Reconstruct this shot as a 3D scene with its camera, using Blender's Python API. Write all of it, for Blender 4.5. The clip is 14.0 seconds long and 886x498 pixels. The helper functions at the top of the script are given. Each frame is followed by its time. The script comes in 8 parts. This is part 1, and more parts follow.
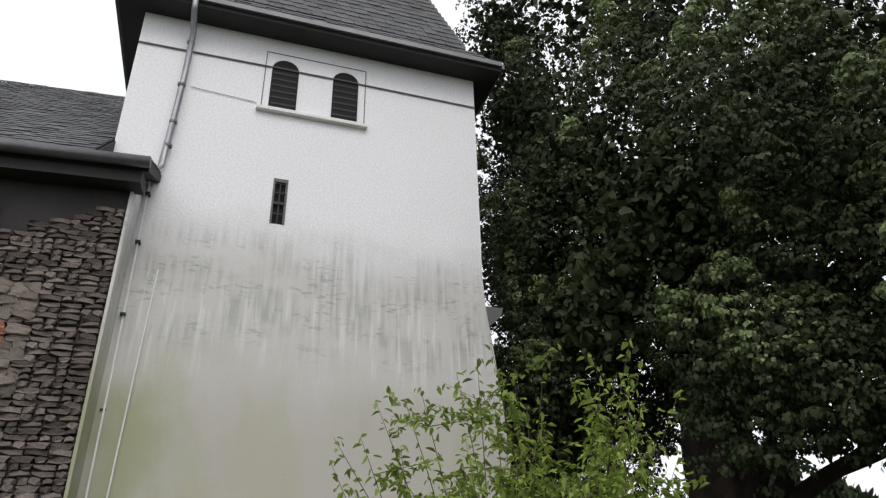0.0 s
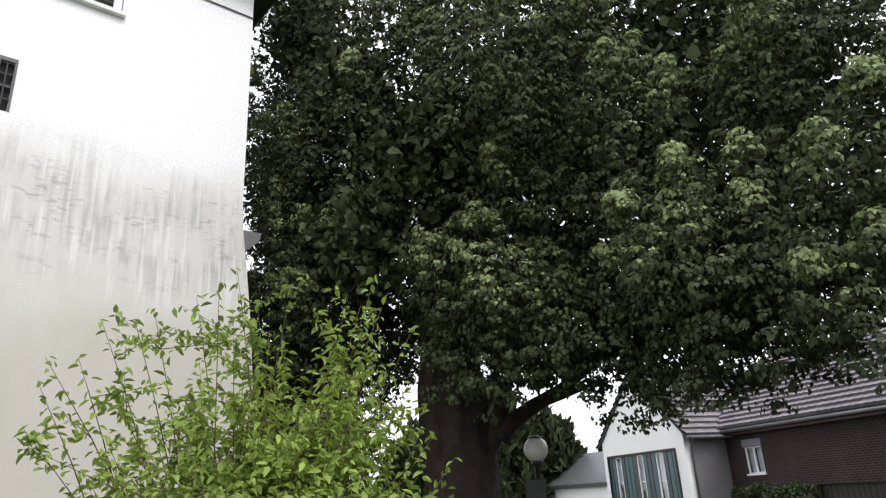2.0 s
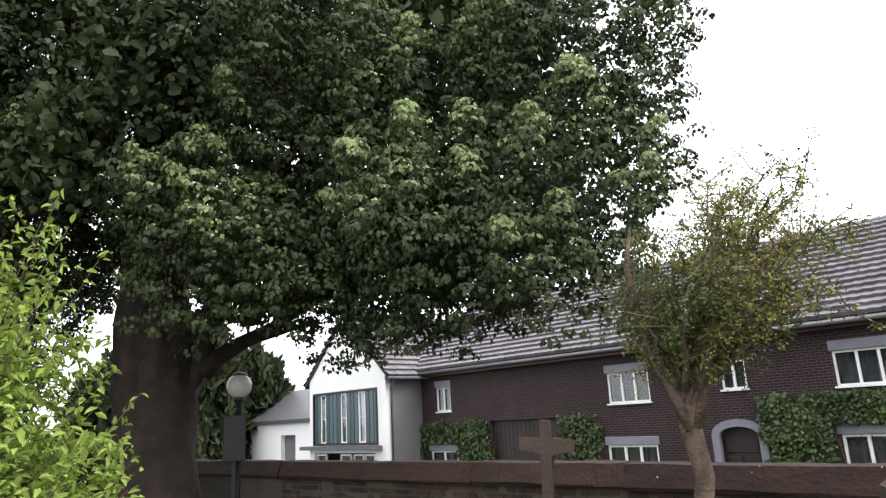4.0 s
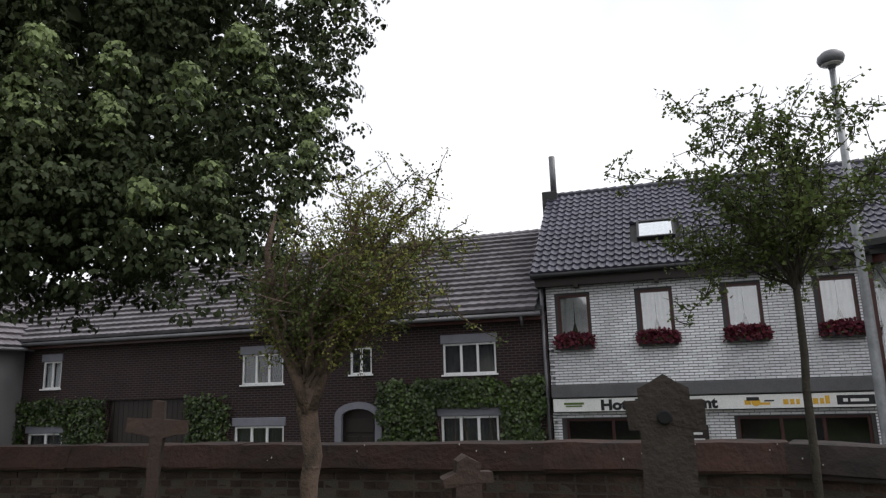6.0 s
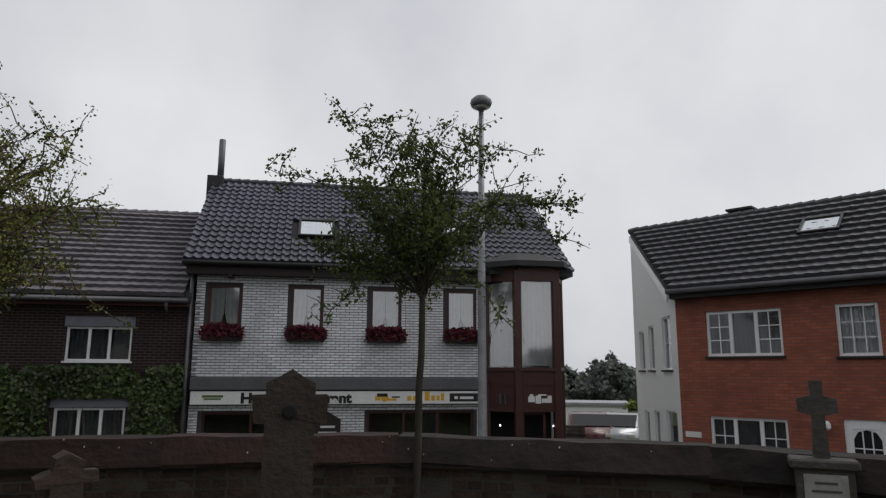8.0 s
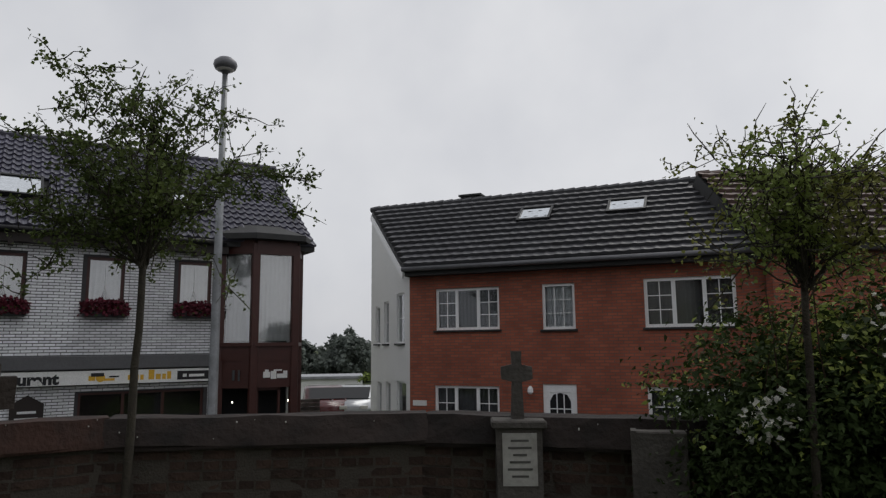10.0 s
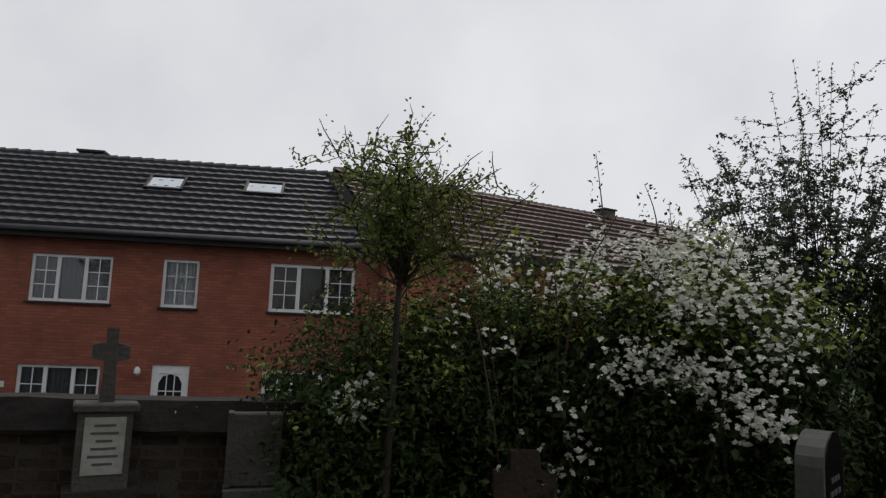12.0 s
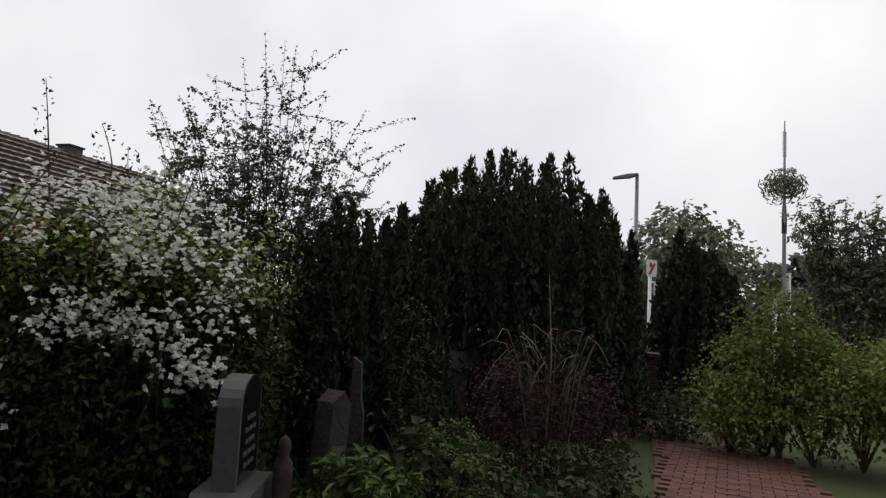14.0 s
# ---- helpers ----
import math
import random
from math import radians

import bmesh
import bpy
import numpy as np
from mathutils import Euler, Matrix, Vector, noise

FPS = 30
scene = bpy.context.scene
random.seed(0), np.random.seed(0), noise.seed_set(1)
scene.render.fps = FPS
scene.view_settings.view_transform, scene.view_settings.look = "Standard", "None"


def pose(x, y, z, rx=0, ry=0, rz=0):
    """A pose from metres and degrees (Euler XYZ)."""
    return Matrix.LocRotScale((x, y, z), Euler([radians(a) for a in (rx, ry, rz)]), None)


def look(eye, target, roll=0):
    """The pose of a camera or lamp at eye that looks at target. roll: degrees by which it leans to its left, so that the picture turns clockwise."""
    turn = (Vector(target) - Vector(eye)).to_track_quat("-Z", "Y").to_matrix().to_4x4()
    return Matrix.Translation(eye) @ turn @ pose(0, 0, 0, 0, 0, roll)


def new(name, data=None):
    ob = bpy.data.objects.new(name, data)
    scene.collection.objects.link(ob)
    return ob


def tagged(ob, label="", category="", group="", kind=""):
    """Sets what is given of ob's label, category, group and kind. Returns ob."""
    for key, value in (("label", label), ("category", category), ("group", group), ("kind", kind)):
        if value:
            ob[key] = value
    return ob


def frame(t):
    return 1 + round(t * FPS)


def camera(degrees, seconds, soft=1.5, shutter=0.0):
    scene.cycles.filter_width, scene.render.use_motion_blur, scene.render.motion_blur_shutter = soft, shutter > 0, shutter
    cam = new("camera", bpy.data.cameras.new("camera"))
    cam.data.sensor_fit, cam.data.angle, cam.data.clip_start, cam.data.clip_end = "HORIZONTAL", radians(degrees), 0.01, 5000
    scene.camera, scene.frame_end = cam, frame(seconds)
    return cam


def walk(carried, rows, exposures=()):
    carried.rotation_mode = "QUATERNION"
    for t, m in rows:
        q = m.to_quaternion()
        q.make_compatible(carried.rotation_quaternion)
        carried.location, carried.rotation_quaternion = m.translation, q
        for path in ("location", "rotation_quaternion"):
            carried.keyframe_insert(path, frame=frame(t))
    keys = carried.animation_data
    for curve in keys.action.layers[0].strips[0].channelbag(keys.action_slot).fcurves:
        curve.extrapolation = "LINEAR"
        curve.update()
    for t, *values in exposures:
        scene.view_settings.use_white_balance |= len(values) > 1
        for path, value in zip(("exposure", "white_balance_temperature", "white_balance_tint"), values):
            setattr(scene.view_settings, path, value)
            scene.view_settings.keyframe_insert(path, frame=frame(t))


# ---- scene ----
cam = camera(66.1, 14.0, soft=1.3)
# seconds, eye x y z, yaw, pitch, roll: the viewer turns on the spot with the arms held out
PATH = [
    (0.0, 0.000, 0.200, 1.600, -0.00, 26.65, 1.02),
    (0.5, 0.022, 0.199, 1.600, -6.18, 25.77, 2.58),
    (1.0, 0.039, 0.196, 1.600, -11.11, 23.71, 2.37),
    (1.5, 0.054, 0.192, 1.600, -15.77, 21.84, 2.67),
    (2.0, 0.069, 0.188, 1.600, -20.28, 20.16, 2.95),
    (2.2, 0.077, 0.185, 1.600, -22.43, 19.92, 3.30),
    (4.3, 0.148, 0.134, 1.600, -47.80, 12.64, 3.33),
    (4.5, 0.155, 0.126, 1.600, -50.76, 12.27, 3.83),
    (5.0, 0.170, 0.106, 1.600, -57.94, 12.30, 2.97),
    (5.5, 0.181, 0.084, 1.600, -64.99, 11.76, 2.10),
    (6.0, 0.191, 0.058, 1.600, -73.11, 11.22, 1.80),
    (6.5, 0.197, 0.033, 1.600, -80.50, 11.22, 0.67),
    (7.0, 0.200, 0.003, 1.600, -89.18, 10.66, 0.12),
    (7.5, 0.199, -0.019, 1.600, -95.53, 11.04, 0.15),
    (8.0, 0.196, -0.040, 1.600, -101.71, 10.30, -0.22),
    (8.2, 0.193, -0.051, 1.600, -104.79, 9.97, -0.25),
    (10.3, 0.160, -0.120, 1.600, -126.80, 8.21, -0.47),
    (10.5, 0.154, -0.128, 1.600, -129.66, 8.35, -1.37),
    (11.0, 0.139, -0.144, 1.600, -135.98, 7.95, -1.55),
    (11.5, 0.120, -0.160, 1.600, -142.96, 7.47, -2.55),
    (12.0, 0.089, -0.179, 1.600, -153.65, 7.17, -2.19),
    (12.5, 0.052, -0.193, 1.600, -164.79, 6.91, -3.24),
    (13.0, 0.027, -0.198, 1.600, -172.30, 5.25, -2.40),
    (13.5, -0.014, -0.199, 1.600, -184.11, 5.25, -3.53),
    (14.0, -0.056, -0.192, 1.600, -196.12, 5.17, -2.83),
]
EXPOSURES = [(0.0, 0.5), (1.0, 0.9), (2.2, 1.28), (4.3, 1.8), (5.0, 1.45), (5.5, 0.85), (6.0, 0.5), (6.5, 0.3), (7.0, 0.12), (7.5, -0.1), (8.2, -0.22), (10.3, -0.28), (12.0, -0.25), (13.0, -0.15), (14.0, -0.05)]
walk(cam, [(t, pose(x, y, z, 90 + pitch, roll, yaw)) for t, x, y, z, yaw, pitch, roll in PATH], EXPOSURES)

# ---- world and sun: an even, bright overcast sky ----
world = bpy.data.worlds.new("overcast_sky")
scene.world = world
world.use_nodes = True
wn, wl = world.node_tree.nodes, world.node_tree.links
wn.clear()
sky = wn.new("ShaderNodeTexSky")
sky.sky_type, sky.sun_disc, sky.sun_elevation, sky.sun_rotation = "NISHITA", False, radians(52), radians(200)
sky.air_density, sky.dust_density = 1.0, 4.0
grey = wn.new("ShaderNodeHueSaturation")
grey.inputs["Saturation"].default_value = 0.2
grey.inputs["Value"].default_value = 0.115
wl.new(sky.outputs[0], grey.inputs["Color"])
coord = wn.new("ShaderNodeTexCoord")
cloud = wn.new("ShaderNodeTexNoise")
cloud.inputs["Scale"].default_value, cloud.inputs["Detail"].default_value = 2.2, 5.0
wl.new(coord.outputs["Generated"], cloud.inputs["Vector"])
ramp = wn.new("ShaderNodeValToRGB")
ramp.color_ramp.elements[0].position, ramp.color_ramp.elements[0].color = 0.3, (0.58, 0.60, 0.66, 1)
ramp.color_ramp.elements[1].position, ramp.color_ramp.elements[1].color = 0.7, (0.88, 0.885, 0.91, 1)
wl.new(cloud.outputs["Fac"], ramp.inputs["Fac"])
blend = wn.new("ShaderNodeMix")
blend.data_type = "RGBA"
blend.inputs[0].default_value = 0.78
wl.new(grey.outputs[0], blend.inputs[6])
wl.new(ramp.outputs[0], blend.inputs[7])
bg = wn.new("ShaderNodeBackground")
bg.inputs["Strength"].default_value = 1.15
wl.new(blend.outputs[2], bg.inputs["Color"])
wl.new(bg.outputs[0], wn.new("ShaderNodeOutputWorld").inputs[0])
sun = new("sun", bpy.data.lights.new("sun", "SUN"))
sun.data.energy, sun.data.angle, sun.data.color = 0.7, radians(25), (1.0, 0.97, 0.92)
sun.matrix_world = look((0, 0, 0), (-0.25, 0.56, -0.79))


# ---- materials ----
def material(name, base, rough=0.8, spots=0.25, scale=3.0, fine=40.0, bump=0.3, metal=0.0, second=None, per_object=0.0, per_island=0.0, spec=0.4, coords="Object", detail=5.0, thin=0.0):
    """Base colour varied at two scales, with fine relief; second is the colour of stains."""
    m = bpy.data.materials.new(name)
    m.use_nodes = True
    n, l = m.node_tree.nodes, m.node_tree.links
    b = n["Principled BSDF"]
    b.inputs["Roughness"].default_value, b.inputs["Metallic"].default_value = rough, metal
    b.inputs["Specular IOR Level"].default_value = spec
    c = n.new("ShaderNodeTexCoord")
    big, small = n.new("ShaderNodeTexNoise"), n.new("ShaderNodeTexNoise")
    big.inputs["Scale"].default_value, big.inputs["Detail"].default_value = scale, detail
    small.inputs["Scale"].default_value, small.inputs["Detail"].default_value = fine, 4.0
    for q in (big, small):
        l.new(c.outputs[coords], q.inputs["Vector"])
    second = second or tuple(v * 0.45 for v in base)
    r = n.new("ShaderNodeValToRGB")
    r.color_ramp.elements[0].position, r.color_ramp.elements[1].position = 0.42, 0.68
    l.new(big.outputs["Fac"], r.inputs["Fac"])
    fac = n.new("ShaderNodeMath")
    fac.operation = "MULTIPLY"
    fac.inputs[1].default_value = spots
    l.new(r.outputs["Color"], fac.inputs[0])
    mix = n.new("ShaderNodeMix")
    mix.data_type = "RGBA"
    mix.inputs[6].default_value, mix.inputs[7].default_value = (*base, 1), (*second, 1)
    l.new(fac.outputs[0], mix.inputs[0])
    hsv = n.new("ShaderNodeHueSaturation")
    l.new(mix.outputs[2], hsv.inputs["Color"])
    val = n.new("ShaderNodeMath")
    val.operation = "MULTIPLY_ADD"
    val.inputs[1].default_value, val.inputs[2].default_value = 0.5, 0.75
    l.new(small.outputs["Fac"], val.inputs[0])
    last = val
    for amount, node, out in ((per_object, "ShaderNodeObjectInfo", "Random"), (per_island, "ShaderNodeNewGeometry", "Random Per Island")):
        if amount:
            o, a, k = n.new(node), n.new("ShaderNodeMath"), n.new("ShaderNodeMath")
            a.operation = "MULTIPLY_ADD"
            a.inputs[1].default_value, a.inputs[2].default_value = 2 * amount, 1 - amount
            l.new(o.outputs[out], a.inputs[0])
            k.operation = "MULTIPLY"
            l.new(last.outputs[0], k.inputs[0])
            l.new(a.outputs[0], k.inputs[1])
            last = k
    l.new(last.outputs[0], hsv.inputs["Value"])
    l.new(hsv.outputs[0], b.inputs["Base Color"])
    if bump:
        u = n.new("ShaderNodeBump")
        u.inputs["Strength"].default_value, u.inputs["Distance"].default_value = bump, 0.02
        l.new(small.outputs["Fac"], u.inputs["Height"])
        l.new(u.outputs[0], b.inputs["Normal"])
    if thin:
        t, s = n.new("ShaderNodeBsdfTranslucent"), n.new("ShaderNodeMixShader")
        s.inputs[0].default_value = thin
        l.new(hsv.outputs[0], t.inputs["Color"])
        l.new(b.outputs[0], s.inputs[1])
        l.new(t.outputs[0], s.inputs[2])
        l.new(s.outputs[0], n["Material Output"].inputs[0])
    return m


def brick_material(name, base, other, mortar, width=0.24, height=0.077, joint=0.011, rough=0.85):
    """A fine brick bond for walls that stay far off; x runs along the wall, z up."""
    m = material(name, base, rough, 0.3, 1.2, 60, 0.0)
    n, l = m.node_tree.nodes, m.node_tree.links
    b = n["Principled BSDF"]
    c, sep, com = n.new("ShaderNodeTexCoord"), n.new("ShaderNodeSeparateXYZ"), n.new("ShaderNodeCombineXYZ")
    l.new(c.outputs["Object"], sep.inputs[0])
    add = n.new("ShaderNodeMath")
    l.new(sep.outputs["X"], add.inputs[0])
    l.new(sep.outputs["Y"], add.inputs[1])
    l.new(add.outputs[0], com.inputs[0])
    l.new(sep.outputs["Z"], com.inputs[1])
    t = n.new("ShaderNodeTexBrick")
    t.inputs["Color1"].default_value, t.inputs["Color2"].default_value, t.inputs["Mortar"].default_value = (*base, 1), (*other, 1), (*mortar, 1)
    t.inputs["Scale"].default_value, t.inputs["Mortar Size"].default_value = 1.0, joint
    t.inputs["Brick Width"].default_value, t.inputs["Row Height"].default_value, t.inputs["Bias"].default_value = width, height, 0.0
    l.new(com.outputs[0], t.inputs["Vector"])
    mix = n.new("ShaderNodeMix")
    mix.data_type, mix.blend_type = "RGBA", "MULTIPLY"
    mix.inputs[0].default_value = 0.8
    noise_ = n.new("ShaderNodeTexNoise")
    noise_.inputs["Scale"].default_value = 1.4
    noise_.inputs["Detail"].default_value = 6
    l.new(c.outputs["Object"], noise_.inputs["Vector"])
    ra = n.new("ShaderNodeValToRGB")
    ra.color_ramp.elements[0].position, ra.color_ramp.elements[0].color = 0.3, (0.7, 0.7, 0.72, 1)
    ra.color_ramp.elements[1].position, ra.color_ramp.elements[1].color = 0.7, (1.15, 1.12, 1.1, 1)
    l.new(noise_.outputs["Fac"], ra.inputs[0])
    l.new(t.outputs["Color"], mix.inputs[6])
    l.new(ra.outputs[0], mix.inputs[7])
    l.new(mix.outputs[2], b.inputs["Base Color"])
    u = n.new("ShaderNodeBump")
    u.inputs["Strength"].default_value, u.inputs["Distance"].default_value = 0.8, 0.01
    u.invert = True
    l.new(t.outputs["Fac"], u.inputs["Height"])
    l.new(u.outputs[0], b.inputs["Normal"])
    return m


def tower_material():
    """White limewash; the lower half weathered grey-green with runs where the wash has washed off."""
    m = material("weathered_limewash", (0.83, 0.82, 0.84), 0.9, 0.12, 0.5, 30, 0.12, second=(0.7, 0.69, 0.7), spec=0.15)
    n, l = m.node_tree.nodes, m.node_tree.links
    b = n["Principled BSDF"]
    hsv = b.inputs["Base Color"].links[0].from_node
    c, sep = n.new("ShaderNodeTexCoord"), n.new("ShaderNodeSeparateXYZ")
    l.new(c.outputs["Object"], sep.inputs[0])

    def noise_at(scale, sx, sz, detail=6):
        mp, t = n.new("ShaderNodeMapping"), n.new("ShaderNodeTexNoise")
        mp.inputs["Scale"].default_value = (sx, sx, sz)
        t.inputs["Scale"].default_value, t.inputs["Detail"].default_value = scale, detail
        l.new(c.outputs["Object"], mp.inputs[0])
        l.new(mp.outputs[0], t.inputs["Vector"])
        return t.outputs["Fac"]

    def math(op, a, v, w=0.0):
        k = n.new("ShaderNodeMath")
        k.operation, k.use_clamp = op, False
        l.new(a, k.inputs[0])
        for i, q in ((1, v), (2, w)):
            if isinstance(q, (int, float)):
                k.inputs[i].default_value = q
            else:
                l.new(q, k.inputs[i])
        return k.outputs[0]

    def ramp_of(a, lo, hi):
        r = n.new("ShaderNodeMapRange")
        r.interpolation_type = "SMOOTHSTEP"
        r.inputs[1].default_value, r.inputs[2].default_value = lo, hi
        l.new(a, r.inputs[0])
        return r.outputs[0]

    def mixed(fac, a, colour):
        k = n.new("ShaderNodeMix")
        k.data_type = "RGBA"
        l.new(fac, k.inputs[0])
        l.new(a, k.inputs[6])
        k.inputs[7].default_value = (*colour, 1)
        return k.outputs[2]

    z = math("ADD", sep.outputs["Z"], math("MULTIPLY", noise_at(0.7, 1, 1), 1.6))
    weather = ramp_of(z, 7.9, 6.4)          # old wash below about 6.6 m
    col = mixed(math("MULTIPLY", weather, 0.85), hsv.outputs[0], (0.52, 0.51, 0.48))
    # grey belt of mould with pale vertical runs
    belt = math("MULTIPLY", ramp_of(z, 5.1, 5.9), ramp_of(z, 7.7, 6.6))
    runs = math("MULTIPLY", ramp_of(noise_at(1.0, 11.0, 0.5, 8), 0.4, 0.62), ramp_of(noise_at(1.0, 1.1, 1.6, 6), 0.36, 0.62))
    col = mixed(math("MULTIPLY", math("MULTIPLY", belt, runs), 0.58), col, (0.30, 0.30, 0.29))
    specks = math("MULTIPLY", math("MULTIPLY", belt, ramp_of(noise_at(9, 0.7, 2.2, 8), 0.52, 0.62)), ramp_of(noise_at(1.3, 1, 2.0, 4), 0.48, 0.6))
    col = mixed(math("MULTIPLY", specks, 0.42), col, (0.22, 0.22, 0.21))
    pale = math("MULTIPLY", math("MULTIPLY", ramp_of(z, 4.7, 5.6), ramp_of(z, 6.7, 6.1)), ramp_of(noise_at(1.0, 10.0, 0.55, 5), 0.54, 0.64))
    col = mixed(math("MULTIPLY", pale, 0.5), col, (0.72, 0.71, 0.69))
    low = ramp_of(z, 5.6, 4.2)
    col = mixed(math("MULTIPLY", low, 0.8), col, (0.46, 0.435, 0.395))
    stain = math("MULTIPLY", low, ramp_of(noise_at(0.8, 2.2, 0.6, 5), 0.42, 0.66))
    col = mixed(math("MULTIPLY", stain, 0.5), col, (0.42, 0.42, 0.30))
    moss = math("MULTIPLY", math("MULTIPLY", ramp_of(sep.outputs["X"], -3.2, -5.3), ramp_of(z, 6.0, 4.6)), ramp_of(noise_at(1.1, 1, 0.7, 5), 0.3, 0.6))
    col = mixed(math("MULTIPLY", moss, 0.75), col, (0.30, 0.32, 0.17))
    l.new(col, b.inputs["Base Color"])
    return m


M = {}
M["limewash"] = tower_material()
M["white_plaster"] = material("white_plaster", (0.78, 0.78, 0.77), 0.9, 0.15, 1.0, 50, 0.15, second=(0.62, 0.62, 0.6), spec=0.2)
M["grey_plaster_and_shade"] = material("grey_plaster_and_shade", (0.15, 0.145, 0.15), 0.9, 0.25, 1.0, 50, 0.15)
M["slate"] = material("slate", (0.065, 0.066, 0.07), 0.55, 0.45, 2.0, 25, 0.35, second=(0.12, 0.12, 0.115), per_object=0.35, per_island=0.35)
M["slate_board"] = material("tarred_eaves_board", (0.03, 0.03, 0.03), 0.7, 0.3, 2.0, 30, 0.2)
M["zinc"] = material("zinc", (0.32, 0.33, 0.35), 0.45, 0.3, 3.0, 30, 0.1, metal=0.6)
M["zinc_dark"] = material("weathered_zinc", (0.16, 0.16, 0.17), 0.5, 0.3, 3.0, 30, 0.1, metal=0.5)
M["old_brick"] = material("old_dark_brick", (0.058, 0.046, 0.042), 0.9, 0.8, 4.0, 40, 0.8, second=(0.125, 0.103, 0.092), per_object=0.55, per_island=0.55)
M["wall_brick"] = material("soot_brown_brick", (0.03, 0.0195, 0.015), 0.92, 0.7, 5.0, 45, 0.7, second=(0.06, 0.037, 0.027), per_object=0.35, per_island=0.35)
M["dark_plaster"] = material("dark_nave_plaster", (0.04, 0.036, 0.036), 0.95, 0.6, 1.5, 30, 0.4, second=(0.02, 0.018, 0.018))
M["mortar"] = material("lime_mortar", (0.2, 0.185, 0.175), 0.95, 0.4, 3.0, 60, 0.6)
M["mortar_dark"] = material("sooty_mortar", (0.075, 0.065, 0.053), 0.95, 0.4, 3.0, 60, 0.6)
M["rubble"] = material("rubble_stone", (0.14, 0.118, 0.102), 0.9, 0.5, 5.0, 35, 0.7, second=(0.26, 0.22, 0.18), per_object=0.4)
M["red_rubble"] = material("red_brick_rubble", (0.28, 0.11, 0.07), 0.9, 0.4, 5.0, 35, 0.6, per_object=0.3)
M["coping"] = material("red_sandstone_coping", (0.044, 0.022, 0.016), 0.9, 0.9, 3.4, 20, 1.0, second=(0.02, 0.015, 0.013), per_object=0.3)
M["coping_grey"] = material("lichened_dark_coping", (0.034, 0.025, 0.022), 0.92, 0.9, 4.0, 16, 1.0, second=(0.015, 0.013, 0.012), per_object=0.25)
M["white_brick"] = material("white_glazed_brick", (0.74, 0.74, 0.76), 0.55, 0.2, 2.0, 30, 0.15, second=(0.5, 0.5, 0.52), per_object=0.12, per_island=0.12)
M["dark_joint"] = material("grey_joint", (0.055, 0.053, 0.055), 0.9, 0.3, 5.0, 60, 0.4)
M["brown_brick"] = brick_material("violet_brown_brick", (0.029, 0.0118, 0.0118), (0.0155, 0.008, 0.0085), (0.07, 0.054, 0.053))
M["red_brick"] = brick_material("red_facing_brick", (0.38, 0.113, 0.064), (0.275, 0.078, 0.046), (0.18, 0.098, 0.073))
M["tile_grey"] = material("grey_concrete_tile", (0.17, 0.155, 0.168), 0.52, 0.3, 1.5, 20, 0.2, per_object=0.2, per_island=0.2)
M["tile_blue"] = material("blue_glazed_pantile", (0.06, 0.058, 0.082), 0.32, 0.25, 2.0, 20, 0.12, per_object=0.2, per_island=0.2, spec=0.6)
M["tile_dark"] = material("anthracite_tile", (0.075, 0.075, 0.081), 0.45, 0.25, 1.5, 20, 0.15, per_object=0.15, per_island=0.15)
M["tile_brown"] = material("brown_roof_tile", (0.11, 0.075, 0.065), 0.6, 0.35, 1.5, 20, 0.2, per_object=0.2, per_island=0.2)
M["frame_white"] = material("white_window_frame", (0.84, 0.84, 0.84), 0.4, 0.1, 3.0, 60, 0.03)
M["frame_brown"] = material("red_brown_wood", (0.058, 0.018, 0.014), 0.45, 0.3, 3.0, 40, 0.1)
M["wood_black"] = material("dark_stained_boards", (0.022, 0.015, 0.013), 0.6, 0.3, 3.0, 40, 0.15)
# near-black colour in place of the darkness in rooms, openings and hollows
M["black"] = material("unlit_dark", (0.012, 0.012, 0.013), 0.9, 0.2, 3.0, 30, 0.0)
M["box_grey"] = material("blue_grey_shutter_box", (0.20, 0.20, 0.235), 0.6, 0.2, 3.0, 50, 0.05)
M["curtain"] = material("net_curtain", (0.86, 0.86, 0.87), 0.9, 0.15, 6.0, 40, 0.05, thin=0.3)
M["curtain_dim"] = material("grey_curtain", (0.07, 0.072, 0.075), 0.9, 0.4, 8.0, 40, 0.1)
M["petals_red"] = material("dark_red_petals", (0.085, 0.005, 0.016), 0.7, 0.5, 6.0, 40, 0.1, per_island=0.4)
M["sign_white"] = material("sign_white", (0.72, 0.72, 0.70), 0.5, 0.1, 3.0, 30, 0.02)
M["sign_black"] = material("sign_black", (0.01, 0.01, 0.012), 0.5, 0.1, 3.0, 30, 0.02)
M["sign_yellow"] = material("sign_yellow", (0.62, 0.36, 0.03), 0.5, 0.1, 3.0, 30, 0.02)
M["sign_red"] = material("sign_red", (0.45, 0.03, 0.03), 0.5, 0.1, 3.0, 30, 0.02)
M["awning"] = material("grey_awning_box", (0.10, 0.10, 0.105), 0.6, 0.3, 2.0, 30, 0.1)
M["steel"] = material("galvanised_steel", (0.25, 0.26, 0.27), 0.5, 0.5, 3.0, 25, 0.06, metal=0.6)
M["black_iron"] = material("black_iron", (0.015, 0.015, 0.016), 0.45, 0.3, 4.0, 40, 0.1)
M["lamp_globe"] = material("opal_lamp_globe", (0.55, 0.53, 0.50), 0.25, 0.2, 4.0, 30, 0.02)
M["granite"] = material("grey_granite", (0.095, 0.092, 0.085), 0.6, 0.5, 30.0, 160, 0.25, second=(0.06, 0.06, 0.056))
